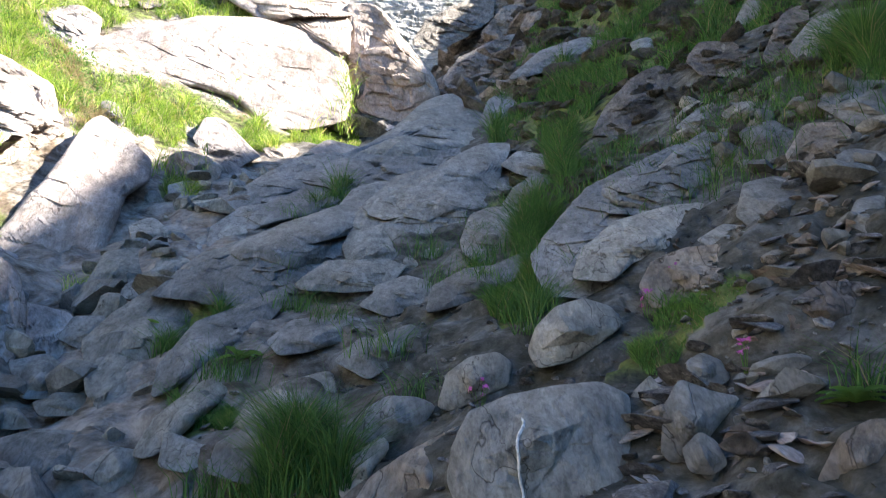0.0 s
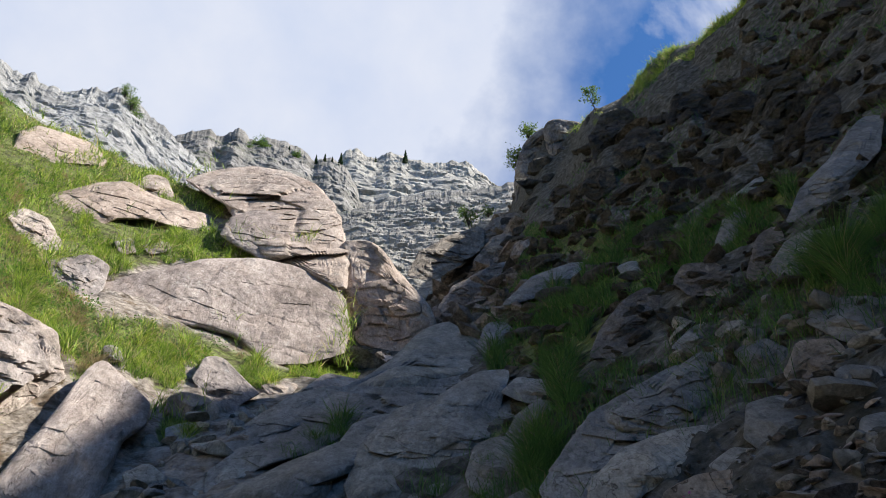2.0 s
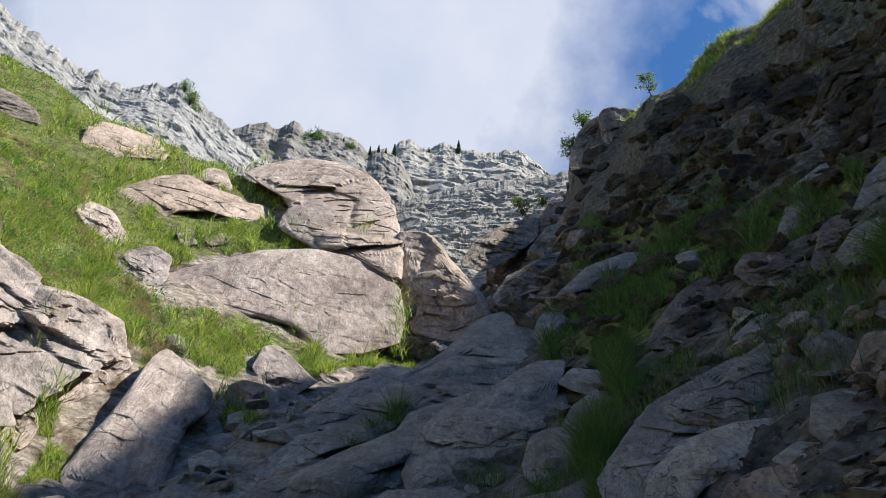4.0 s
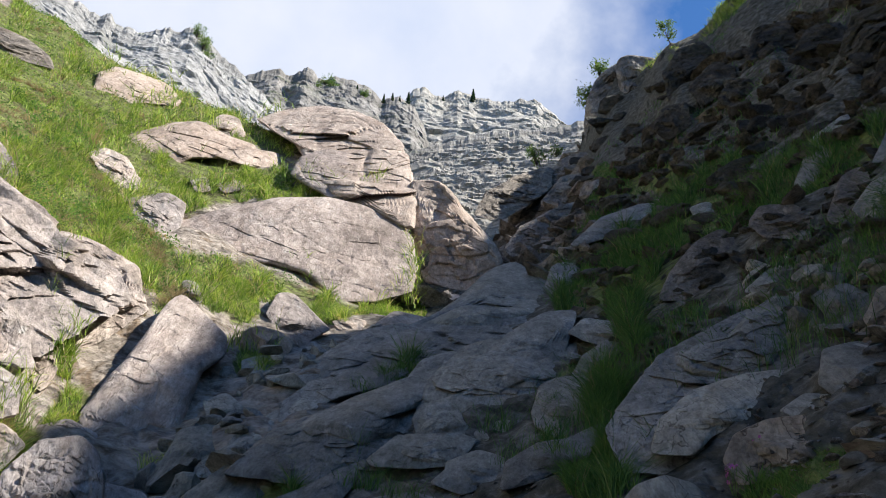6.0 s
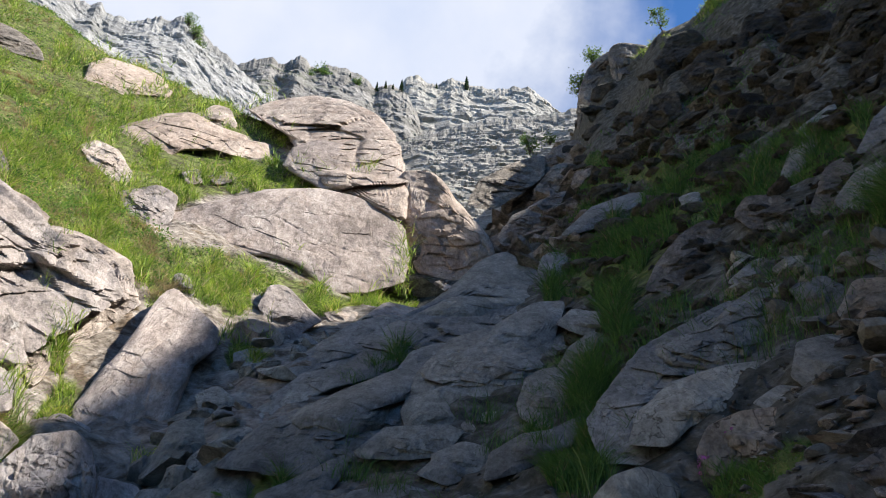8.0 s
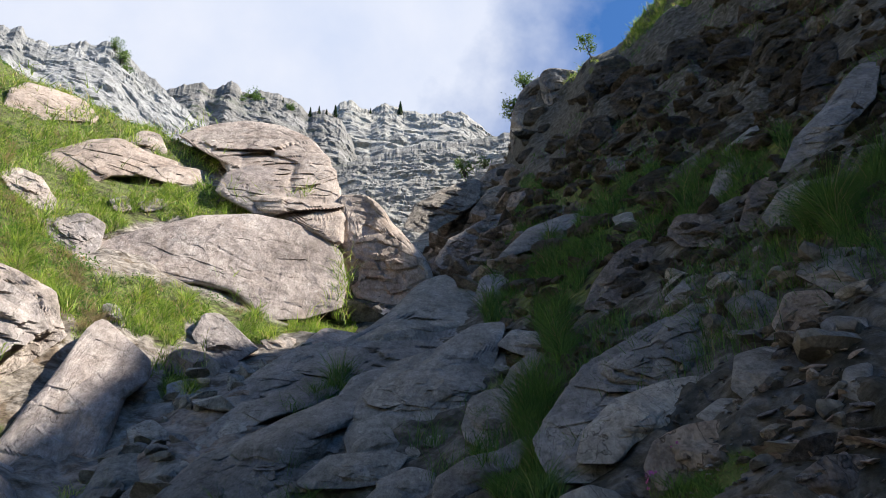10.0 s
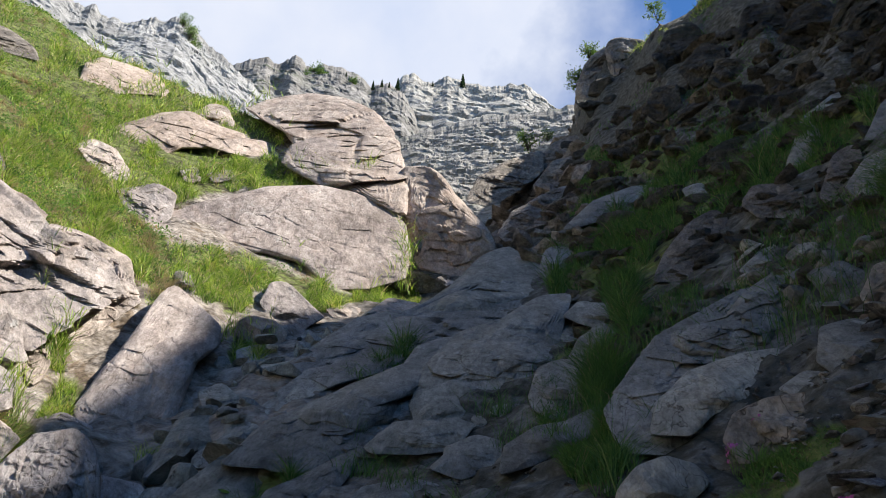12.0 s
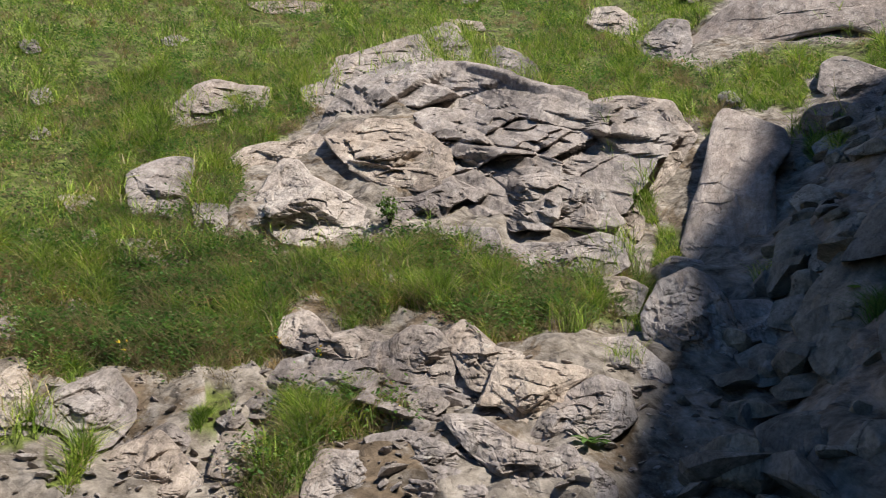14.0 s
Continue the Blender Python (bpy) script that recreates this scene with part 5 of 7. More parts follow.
boulder(ROCK_GREY, (-1.71, 4.20, 0.13), 19, 40, 0.14, 0.45, 145, "-0.19,-0.16 -0.21,0.09 -0.10,0.19 0.11,0.19 0.18,0.08 0.19,-0.14 0.03,-0.25")
boulder(ROCK_GREY, (-2.24, 5.09, 0.65), 31, 30, 0.09, 0.45, 146, "-0.12,-0.10 -0.10,0.08 0.05,0.15 0.14,-0.02 0.04,-0.12")
boulder(ROCK_GREY, (-1.98, 4.88, 0.48), 30, 35, 0.07, 0.45, 147, "-0.16,-0.04 -0.05,0.09 0.15,0.10 0.12,-0.04 -0.06,-0.11")
boulder(ROCK_GREY, (-1.33, 4.10, 0.10), 24, 35, 0.08, 0.45, 148, "-0.12,-0.03 -0.04,0.14 0.10,0.12 0.08,-0.08 -0.01,-0.15")
boulder(ROCK_GREY, (-2.25, 5.69, 1.08), 26, 35, 0.13, 0.45, 149, "-0.19,-0.10 -0.10,0.14 0.12,0.19 0.17,-0.03 -0.00,-0.20")
bank(ROCK_GREY, (1.62, 5.12, 1.91), -17, 48, 0.14, 1.20, 150, "-0.74,-0.46 -0.43,0.86 0.33,1.90 0.97,1.59 0.80,0.41 0.25,-0.69 -0.20,-1.14 -0.58,-1.07")
bank(ROCK_GREY, (0.30, 7.52, 2.74), -2, 51, 0.20, 1.20, 151, "-0.96,-0.14 -0.57,1.61 0.56,3.11 1.28,2.05 0.97,-0.25 0.31,-1.42 -0.39,-1.64 -0.81,-1.37")
bank(ROCK_GREY, (-0.91, 6.49, 1.85), 8, 52, 0.13, 1.20, 152, "-1.06,-0.78 -0.86,0.14 -0.21,1.12 0.73,0.89 1.24,0.33 0.99,-0.69 -0.20,-0.77")
bank(ROCK_GREY, (-0.77, 9.83, 4.06), 5, 52, 0.39, 1.20, 153, "-1.52,-2.27 -0.99,-0.12 0.14,2.63 1.76,6.55 2.91,5.33 1.88,0.48 0.57,-1.30 -0.51,-2.21 -1.18,-2.77")
outcrop(ROCK_WARM, (-7.78, 3.38, 3.30), 66, 41, 0.34, 1.00, 154, "-0.39,0.33 -0.17,0.66 0.07,0.89 0.37,0.92 0.33,0.46 0.29,-0.04 0.31,-0.74 0.09,-0.59 -0.13,-0.50 -0.26,-0.64 -0.34,-0.20")
outcrop(ROCK_WARM, (-7.00, 3.57, 2.79), 63, 40, 0.15, 1.00, 155, "-0.20,0.32 0.14,0.31 0.21,-0.07 -0.01,-0.33 -0.16,-0.18")
outcrop(ROCK_WARM, (-7.26, 2.48, 2.44), 71, 41, 0.09, 1.00, 156, "-0.10,0.08 0.02,0.23 0.12,-0.05 0.01,-0.18 -0.08,-0.14")
outcrop(ROCK_WARM, (-6.66, 2.83, 2.16), 67, 40, 0.17, 1.00, 157, "-0.35,0.28 -0.05,0.34 0.30,0.21 0.31,-0.21 0.02,-0.32 -0.13,-0.24")
outcrop(ROCK_WARM, (-8.02, 2.64, 3.06), 72, 42, 0.13, 1.00, 158, "-0.25,0.15 0.07,0.25 0.25,-0.06 -0.07,-0.27")
outcrop(ROCK_WARM, (-7.52, 2.07, 2.47), 74, 42, 0.09, 1.00, 159, "-0.13,0.07 0.07,0.18 0.13,-0.09 -0.08,-0.17")
outcrop(ROCK_WARM, (-14.31, 6.36, 9.55), 66, 40, 0.16, 1.00, 160, "-0.27,-0.04 0.01,0.45 0.30,0.19 0.13,-0.31 -0.21,-0.45")
outcrop(ROCK_WARM, (-13.78, 3.44, 8.04), 76, 40, 0.17, 1.00, 161, "-0.20,0.07 0.05,0.54 0.21,-0.11 -0.05,-0.49")
outcrop(ROCK_WARM, (-11.53, 3.09, 5.96), 75, 40, 0.16, 1.00, 162, "-0.19,0.03 0.09,0.49 0.19,-0.11 -0.06,-0.42")
outcrop(ROCK_WARM, (-10.22, 2.77, 4.76), 75, 41, 0.10, 1.00, 163, "-0.13,-0.11 0.02,0.30 0.15,-0.01 -0.06,-0.26")
outcrop(ROCK_WARM, (-15.96, 10.38, 12.95), 57, 39, 0.29, 1.00, 164, "-1.31,0.20 0.07,0.72 1.34,0.53 0.67,-0.61 -0.68,-0.64")
outcrop(ROCK_WARM, (-5.01, 4.26, 1.73), 49, 42, 0.11, 1.00, 165, "-0.27,0.34 -0.02,0.34 0.26,-0.16 0.20,-0.36 -0.03,-0.13 -0.19,0.14")
outcrop(ROCK_WARM, (-5.91, 1.69, 1.26), 74, 45, 0.07, 1.00, 166, "-0.23,0.16 -0.02,0.18 0.24,0.03 0.17,-0.12 -0.00,-0.16 -0.21,-0.13")
outcrop(ROCK_WARM, (-6.16, 2.03, 1.50), 72, 44, 0.06, 1.00, 167, "-0.11,0.13 0.07,0.16 0.10,-0.10 -0.04,-0.16")
block(low_ledge, ROCK_WARM, (-5.12, 1.40, 0.69), 74, 44, 0.07, 1.00, 168, "-0.11,0.22 0.01,0.35 0.09,0.00 0.07,-0.21 -0.07,-0.31")
block(low_ledge, ROCK_WARM, (-4.98, 2.10, 0.79), 67, 45, 0.06, 1.00, 169, "-0.13,0.04 0.01,0.13 0.16,-0.04 0.01,-0.11 -0.10,-0.05")
block(low_ledge, ROCK_WARM, (-4.22, 2.98, 0.68), 55, 44, 0.09, 1.00, 170, "-0.28,-0.00 -0.06,0.25 0.12,-0.02 0.27,-0.08 0.08,-0.19 -0.13,-0.07")
block(low_ledge, ROCK_WARM, (-4.16, 2.72, 0.53), 57, 44, 0.06, 1.00, 171, "-0.13,0.03 0.05,0.15 0.12,-0.03 -0.02,-0.14")
block(low_ledge, ROCK_WARM, (-4.31, 2.36, 0.48), 61, 44, 0.05, 1.00, 172, "-0.10,-0.00 0.03,0.12 0.09,-0.01 -0.00,-0.11")
block(low_ledge, ROCK_WARM, (-4.36, 2.00, 0.38), 65, 44, 0.05, 1.00, 173, "-0.14,0.03 -0.00,0.15 0.12,-0.01 0.09,-0.12 -0.04,-0.11")
block(low_ledge, ROCK_WARM, (-3.33, 2.53, 0.01), 53, 46, 0.02, 1.00, 174, "-0.09,-0.01 0.02,0.03 0.08,-0.04")
block(low_ledge, ROCK_WARM, (-3.64, 3.35, 0.53), 47, 44, 0.06, 1.00, 175, "-0.14,0.08 0.04,0.12 0.14,-0.02 0.05,-0.12 -0.11,-0.07")
block(low_ledge, ROCK_WARM, (-3.89, 2.94, 0.47), 53, 45, 0.04, 1.00, 176, "-0.12,0.04 0.05,0.07 0.12,-0.04 -0.05,-0.07")
bulge(bluff, ROCK_BED, (-4.13, 18.21, 12.70), 13, 38, 0.91, 0.80, 177, "-1.44,0.13 -1.34,2.00 -0.57,3.38 0.34,3.20 0.92,1.07 1.23,-0.85 1.39,-2.47 0.60,-1.92 -0.31,-1.39 -0.95,-0.71")
outcrop(ROCK_WARM, (-6.33, 8.24, 5.06), 37, 40, 0.34, 1.10, 178, "-0.81,0.19 -0.51,0.92 0.01,0.98 0.64,0.89 0.81,0.19 0.55,-0.74 0.04,-0.95 -0.57,-1.09")
boulder(ROCK_SHADED, (7.90, 11.17, 10.59), -35, 35, 0.57, 1.00, 179, "-0.57,-2.23 -0.21,1.02 0.42,3.17 0.63,2.20 0.22,-0.49 -0.25,-2.10")
boulder(ROCK_GREY, (4.21, 12.94, 8.55), -18, 41, 0.23, 0.50, 180, "-0.23,0.35 0.16,0.69 0.22,-0.33 -0.13,-0.65")
boulder(ROCK_GREY, (2.60, 4.12, 1.99), -32, 43, 0.09, 0.60, 181, "-0.13,0.13 -0.05,0.22 0.13,0.08 0.12,-0.19 -0.10,-0.15")

# ================= mountains at the head of the gully =================


def mountain(name, label, mat, skyline, foot, near, back, seed, size, jag=0.16, bands=0.0):
    """A cliff face from a foot line up to a skyline, both as "bearing,rise" in degrees from where the viewer stands; near and back are
    the distances of foot and crest."""
    top, low = np.array(points_of(skyline))[::-1], np.array(points_of(foot))[::-1]
    az = np.arange(top[0, 0], top[-1, 0], 0.07)
    n = len(az)
    e1, e0 = np.interp(az, top[:, 0], top[:, 1]), np.interp(az, low[:, 0], low[:, 1])
    knob = fbm(np.stack([az * 1.3, 0 * az + seed, 0 * az], 1), 3, seed + 1, 0.55)
    knob = jag * (1.1 * knob + 0.6 * abs(fbm(np.stack([az * 3.0, 0 * az + seed, 0 * az], 1), 2, seed + 6)))
    m = int((e1 - e0).max() / 0.07) + 2
    f = np.concatenate([np.linspace(0, 1, m), [1.03, 0.97, 0.7]])
    r = np.concatenate([near + (back - near) * np.linspace(0, 1, m), [back + 1.2, back + 4.0, back + 14.0]])
    A, F = np.meshgrid(np.radians(az), f, indexing="ij")
    R = np.broadcast_to(r, A.shape)
    E = np.radians(e0[:, None] + F * (e1 - e0)[:, None] + np.clip(F, 0, 1) ** 9 * knob[:, None])
    x, y, z = -R * np.sin(A), R * np.cos(A), R * np.tan(E)
    p = np.stack([x.ravel(), y.ravel(), z.ravel()], 1)
    q = p + 0.25 * size * np.stack([fbm(p * 0.8 / size + 7 * c, 3, seed + 20 + c) for c in range(3)], 1)
    rib = fbm(np.stack([q[:, 0] + 0.5 * q[:, 2], q[:, 1], 0.3 * q[:, 2]], 1) * 0.55 / size, 4, seed + 14, 0.55)
    g1, _ = facets(q / (1.2 * size), seed + 2, 1.0, 16.0)
    g2, _ = facets(q / (0.5 * size), seed + 3, 1.1, 16.0)
    g3, _ = facets(q / (0.2 * size), seed + 4, 1.1, 14.0)
    out = size * (0.16 * rib + 0.15 * g1 + 0.085 * g2 + 0.04 * g3)
    if bands:
        b_ = (q[:, 2] + 0.18 * q[:, 0]) / bands + 0.6 * fbm(p * 0.3 / bands, 3, seed + 8)
        out = out + 0.3 * bands * (np.floor(b_) - b_ + 0.5) * np.clip(0.6 + fbm(p * 0.12, 3, seed + 9), 0, 1)
    keep = np.clip((1.05 - F.ravel()) * 8, 0.35, 1.0)
    out = out * keep
    p[:, 0] += out * np.sin(A.ravel())
    p[:, 1] -= out * np.cos(A.ravel())
    p[:, 2] -= 0.25 * abs(out)
    rows_ = len(f)
    i = np.arange(n * rows_).reshape(n, rows_)
    faces = np.stack([i[:-1, :-1], i[1:, :-1], i[1:, 1:], i[:-1, 1:]], -1).reshape(-1, 4)
    return tagged(new(name, mesh_of(name, p, faces.tolist(), mat, smooth=False)), label, "mountain")


mountain("mountain_cliff", "pale grey limestone cliff with a jagged crest above the meadow", ROCK_FAR,
         "75,44 60,43.5 50,42.8 42,41.8 38.2,41.0 36.1,40.5 35.0,41.0 34.1,40.6 32.5,40.5 30.9,41.1 28.8,41.7 27.8,42.0 26.6,41.7 25.7,41.2 23.8,40.4 22.0,39.8 20.5,39.0 18.6,38.2 17.0,37.0",
         "75,36 50,36 38,36 28,35 22,34.5 17,34", 72, 112, 3, 5.0)
mountain("mountain_ridge", "brown-grey limestone ridge with scrub and rocky knobs", ROCK_RIDGE,
         "24.0,39.6 22.6,40.0 20.9,40.8 19.7,41.0 18.6,40.7 17.5,41.5 16.6,41.2 15.6,41.1 13.4,41.2 11.2,41.0 10.0,40.4 8.6,40.7 7.0,40.2 6.0,39.0 5.2,37.5",
         "24,33 12,33 7,34 5.2,35", 84, 132, 7, 5.5, 0.14)
mountain("mountain_peak", "pale grey limestone peak with steep ribs on the skyline", ROCK_FAR,
         "8.4,38.6 7.6,40.9 7.2,41.3 6.1,41.5 5.0,41.2 4.2,41.0 2.9,41.6 1.8,41.4 1.0,41.0 -1.7,41.0 -4.4,41.0 -6.0,40.1 -7.2,39.2 -8.5,39.0 -11,38.5",
         "8.4,36.0 5.5,36.6 1.4,37.4 -1.7,37.8 -6.9,37.8 -11,37", 112, 160, 11, 7.0, 0.10)
mountain("gully_headwall", "banded grey limestone headwall with grassy ledges", ROCK_HEAD,
         "10,37.2 8.2,36.8 7.5,36.6 5.5,37.3 3.4,37.8 1.4,38.2 -1.7,38.6 -4.5,38.7 -6.9,38.9 -9,39.1 -12,39.3",
         "10,28 2,28 -1,28 -5,29 -12,31", 48, 100, 15, 3.5, 0.08, 1.5)
crag(ROCK_BROWN, (10.29, 41.45, 37.50), -14, 12, 2.02, 1.20, 182, "-1.43,3.17 -0.74,4.16 1.27,3.15 1.74,2.01 1.32,-0.62 0.28,-3.55 -0.89,-3.89 -1.10,-1.33")
crag(ROCK_SHADED, (11.07, 35.22, 32.21), -17, 15, 2.11, 1.30, 183, "-1.58,-1.95 -0.72,3.95 0.77,4.42 1.66,1.87 0.77,-2.14 -0.78,-4.16")
crag(ROCK_SHADED, (9.46, 41.26, 31.76), -13, 20, 2.09, 1.30, 184, "-2.45,-0.72 -0.56,3.14 1.83,3.67 2.55,1.24 0.55,-2.70 -1.82,-3.45")
crag(ROCK_BROWN, (4.84, 37.91, 27.42), -7, 25, 1.53, 1.30, 185, "-1.72,-0.68 -0.32,1.95 1.13,2.87 1.71,0.94 0.57,-1.64 -1.08,-2.71")
boulder(ROCK_GREY, (-0.57, 4.24, 0.49), 8, 52, 0.12, 0.50, 186, "-0.23,-0.29 -0.22,-0.04 -0.05,0.17 0.21,0.35 0.26,0.13 0.15,-0.08 -0.03,-0.22")
boulder(ROCK_GREY, (-0.60, 3.85, 0.22), 10, 52, 0.12, 0.50, 187, "-0.24,-0.21 -0.22,0.01 -0.09,0.17 0.08,0.27 0.27,0.32 0.22,0.03 0.09,-0.13 -0.06,-0.28")
boulder(ROCK_GREY, (-1.75, 4.23, 0.12), 23, 52, 0.10, 0.50, 188, "-0.23,0.18 -0.08,0.29 0.16,0.30 0.22,-0.03 0.09,-0.24 -0.16,-0.31")
boulder(ROCK_GREY, (-1.38, 4.10, 0.09), 19, 52, 0.06, 0.50, 189, "-0.12,0.00 0.00,0.19 0.11,-0.01 0.03,-0.17")
boulder(ROCK_GREY, (-2.50, 6.75, 1.84), 21, 51, 0.17, 0.50, 190, "-0.24,-0.36 -0.15,0.36 0.16,0.63 0.25,0.08 0.07,-0.50")
boulder(ROCK_WARM, (-2.53, 5.64, 1.01), 25, 46, 0.15, 0.50, 191, "-0.27,-0.09 -0.19,0.44 0.15,0.37 0.32,-0.09 0.13,-0.29 -0.15,-0.41")
boulder(ROCK_GREY, (-2.26, 5.18, 0.68), 24, 52, 0.10, 0.50, 192, "-0.22,0.14 -0.02,0.30 0.20,0.09 0.17,-0.23 -0.10,-0.28")
boulder(ROCK_GREY, (-1.49, 7.99, 2.81), 11, 51, 0.35, 0.50, 193, "-0.56,-1.04 -0.59,-0.36 -0.34,0.35 0.25,0.91 0.88,1.28 0.54,0.49 0.01,-0.10 -0.33,-0.65")
boulder(ROCK_GREY, (-2.02, 6.92, 1.99), 17, 50, 0.15, 0.50, 194, "-0.27,-0.31 -0.14,0.19 0.17,0.60 0.31,0.32 0.09,-0.19 -0.14,-0.51")
boulder(ROCK_GREY, (-0.95, 4.04, 0.21), 14, 52, 0.06, 0.50, 195, "-0.17,0.15 0.02,0.04 0.20,0.22 0.14,-0.02 -0.05,-0.19 -0.17,-0.15")
boulder(ROCK_GREY, (-1.96, 4.84, 0.47), 23, 52, 0.07, 0.50, 196, "-0.17,0.02 0.05,0.13 0.16,0.07 0.10,-0.09 -0.12,-0.13")
boulder(ROCK_GREY, (-2.72, 8.93, 3.41), 17, 49, 0.16, 0.50, 197, "-0.22,0.28 0.09,0.66 0.22,0.06 0.04,-0.53 -0.17,-0.43")
boulder(ROCK_GREY, (-2.61, 7.62, 2.48), 19, 49, 0.13, 0.50, 198, "-0.21,0.12 0.00,0.46 0.20,0.13 0.11,-0.35 -0.11,-0.36")
boulder(ROCK_GREY, (-0.19, 4.51, 0.78), 3, 52, 0.07, 0.50, 199, "-0.19,-0.07 -0.05,0.25 0.10,0.23 0.17,-0.03 0.01,-0.26")
boulder(ROCK_GREY, (-0.10, 5.49, 1.38), 1, 52, 0.12, 0.50, 200, "-0.23,-0.14 -0.03,0.34 0.20,0.31 0.18,-0.13 -0.01,-0.31")

# ================= grass =================


def leaf_material(name, low, mid, high, straw=(0.34, 0.27, 0.14), dead=0.86):
    m, nodes, links, bsdf = material(name)
    geo = nodes.new("ShaderNodeNewGeometry")
    tone = ramp_of(nodes, (0.0, low), (0.45, mid), (dead - 0.02, high), (dead, straw))
    links.new(geo.outputs["Random Per Island"], tone.inputs["Fac"])
    spread = noise_of(nodes, links, geo.outputs["Position"], 2.6, 8, 0.75)
    hue = ramp_of(nodes, (0.36, (0.52, 0.62, 0.6)), (0.5, (1, 1, 1)), (0.64, (1.3, 1.15, 0.9)))
    links.new(spread, hue.inputs["Fac"])
    col = mix_of(nodes, links, 1.0, tone.outputs["Color"], hue.outputs["Color"], "MULTIPLY")
    links.new(col, bsdf.inputs["Base Color"])
    bsdf.inputs["Roughness"].default_value = 0.65
    bsdf.inputs["Specular IOR Level"].default_value = 0.2
    trans = nodes.new("ShaderNodeBsdfTranslucent")
    links.new(col, trans.inputs["Color"])
    both = nodes.new("ShaderNodeMixShader")
    both.inputs["Fac"].default_value = 0.35
    links.new(bsdf.outputs[0], both.inputs[1])
    links.new(trans.outputs[0], both.inputs[2])
    links.new(both.outputs[0], nodes["Material Output"].inputs["Surface"])
    return m


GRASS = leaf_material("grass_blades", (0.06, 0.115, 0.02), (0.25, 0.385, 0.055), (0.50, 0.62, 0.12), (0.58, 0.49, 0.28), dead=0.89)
# deeper green for grass on the shady side, shade partly put into its colour
SHADY_GRASS = leaf_material("shady_grass", (0.035, 0.085, 0.022), (0.072, 0.16, 0.04), (0.13, 0.25, 0.065), (0.25, 0.22, 0.12), dead=0.96)
HERB = leaf_material("herb_leaves", (0.06, 0.13, 0.035), (0.12, 0.23, 0.05), (0.19, 0.33, 0.085), dead=0.97)
rng = np.random.default_rng(12)


def blades(name, mat, x, y, z, tall, wide, bend=0.5, spread=0.35):
    """Curved tapering blades that stand at the given places, as one mesh."""
    n = len(x)
    turn, tip = rng.uniform(0, 2 * math.pi, n), rng.uniform(0, 2 * math.pi, n)
    h = tall * rng.uniform(0.55, 1.15, n)
    lean_ = rng.uniform(0.05, spread, n) * h
    bow = rng.uniform(0.1, bend, n) * h
    across = np.stack([np.cos(turn), np.sin(turn), np.zeros(n)], 1) * (wide * rng.uniform(0.6, 1.2, n) / 2)[:, None]
    over = np.stack([np.cos(tip), np.sin(tip), np.zeros(n)], 1)
    root = np.stack([x, y, z - 0.02], 1)
    mid = root + over * lean_[:, None] * 0.5 + np.array([0, 0, 1.0]) * (h * 0.58)[:, None]
    top = root + over * (lean_ + bow)[:, None] + np.array([0, 0, 1.0]) * h[:, None]
    verts = np.stack([root - across, root + across, mid + across * 0.8, mid - across * 0.8, top], 1).reshape(-1, 3)
    me = bpy.data.meshes.new(name)
    me.vertices.add(5 * n)
    me.vertices.foreach_set("co", verts.astype(np.float32).ravel())
    base = np.arange(n) * 5
    loops = np.stack([base, base + 1, base + 2, base + 3, base + 3, base + 2, base + 4], 1).ravel()
    me.loops.add(7 * n)
    me.loops.foreach_set("vertex_index", loops.astype(np.int32))
    me.polygons.add(2 * n)
    starts = np.stack([np.arange(n) * 7, np.arange(n) * 7 + 4], 1).ravel()
    me.polygons.foreach_set("loop_start", starts.astype(np.int32))
    me.update(calc_edges=True)
    me.materials.append(mat)
    return new(name, me)


def spots_in(outline, count):
    """Random places inside a plan outline, thicker close to where the path is."""
    o = np.array(outline)
    az, lr = np.arctan2(-o[:, 0], o[:, 1]), np.log(np.hypot(o[:, 0], o[:, 1]))
    a_ = rng.uniform(az.min(), az.max(), count * 6)
    l_ = rng.uniform(lr.min(), lr.max(), count * 6)
    x, y = -np.exp(l_) * np.sin(a_), np.exp(l_) * np.cos(a_)
    keep = np.nonzero(inside(*wander(x, y), outline))[0][:count]
    return x[keep], y[keep]


SHORT = {"herbs": 0.07, "low_spot": 0.08, "edge_spot": 0.08, "middle_belt": 0.15, "crest": 0.35, "low_tongue": 0.11, "ledge_top": 0.10, "ledge_left": 0.08, "ledge_mid": 0.08, "ledge_band": 0.12, "crag_foot": 0.15, "shade_grass": 0.3, "shade_edge": 0.3, "bank_tuft": 0.14, "bank_tuft_far": 0.16}
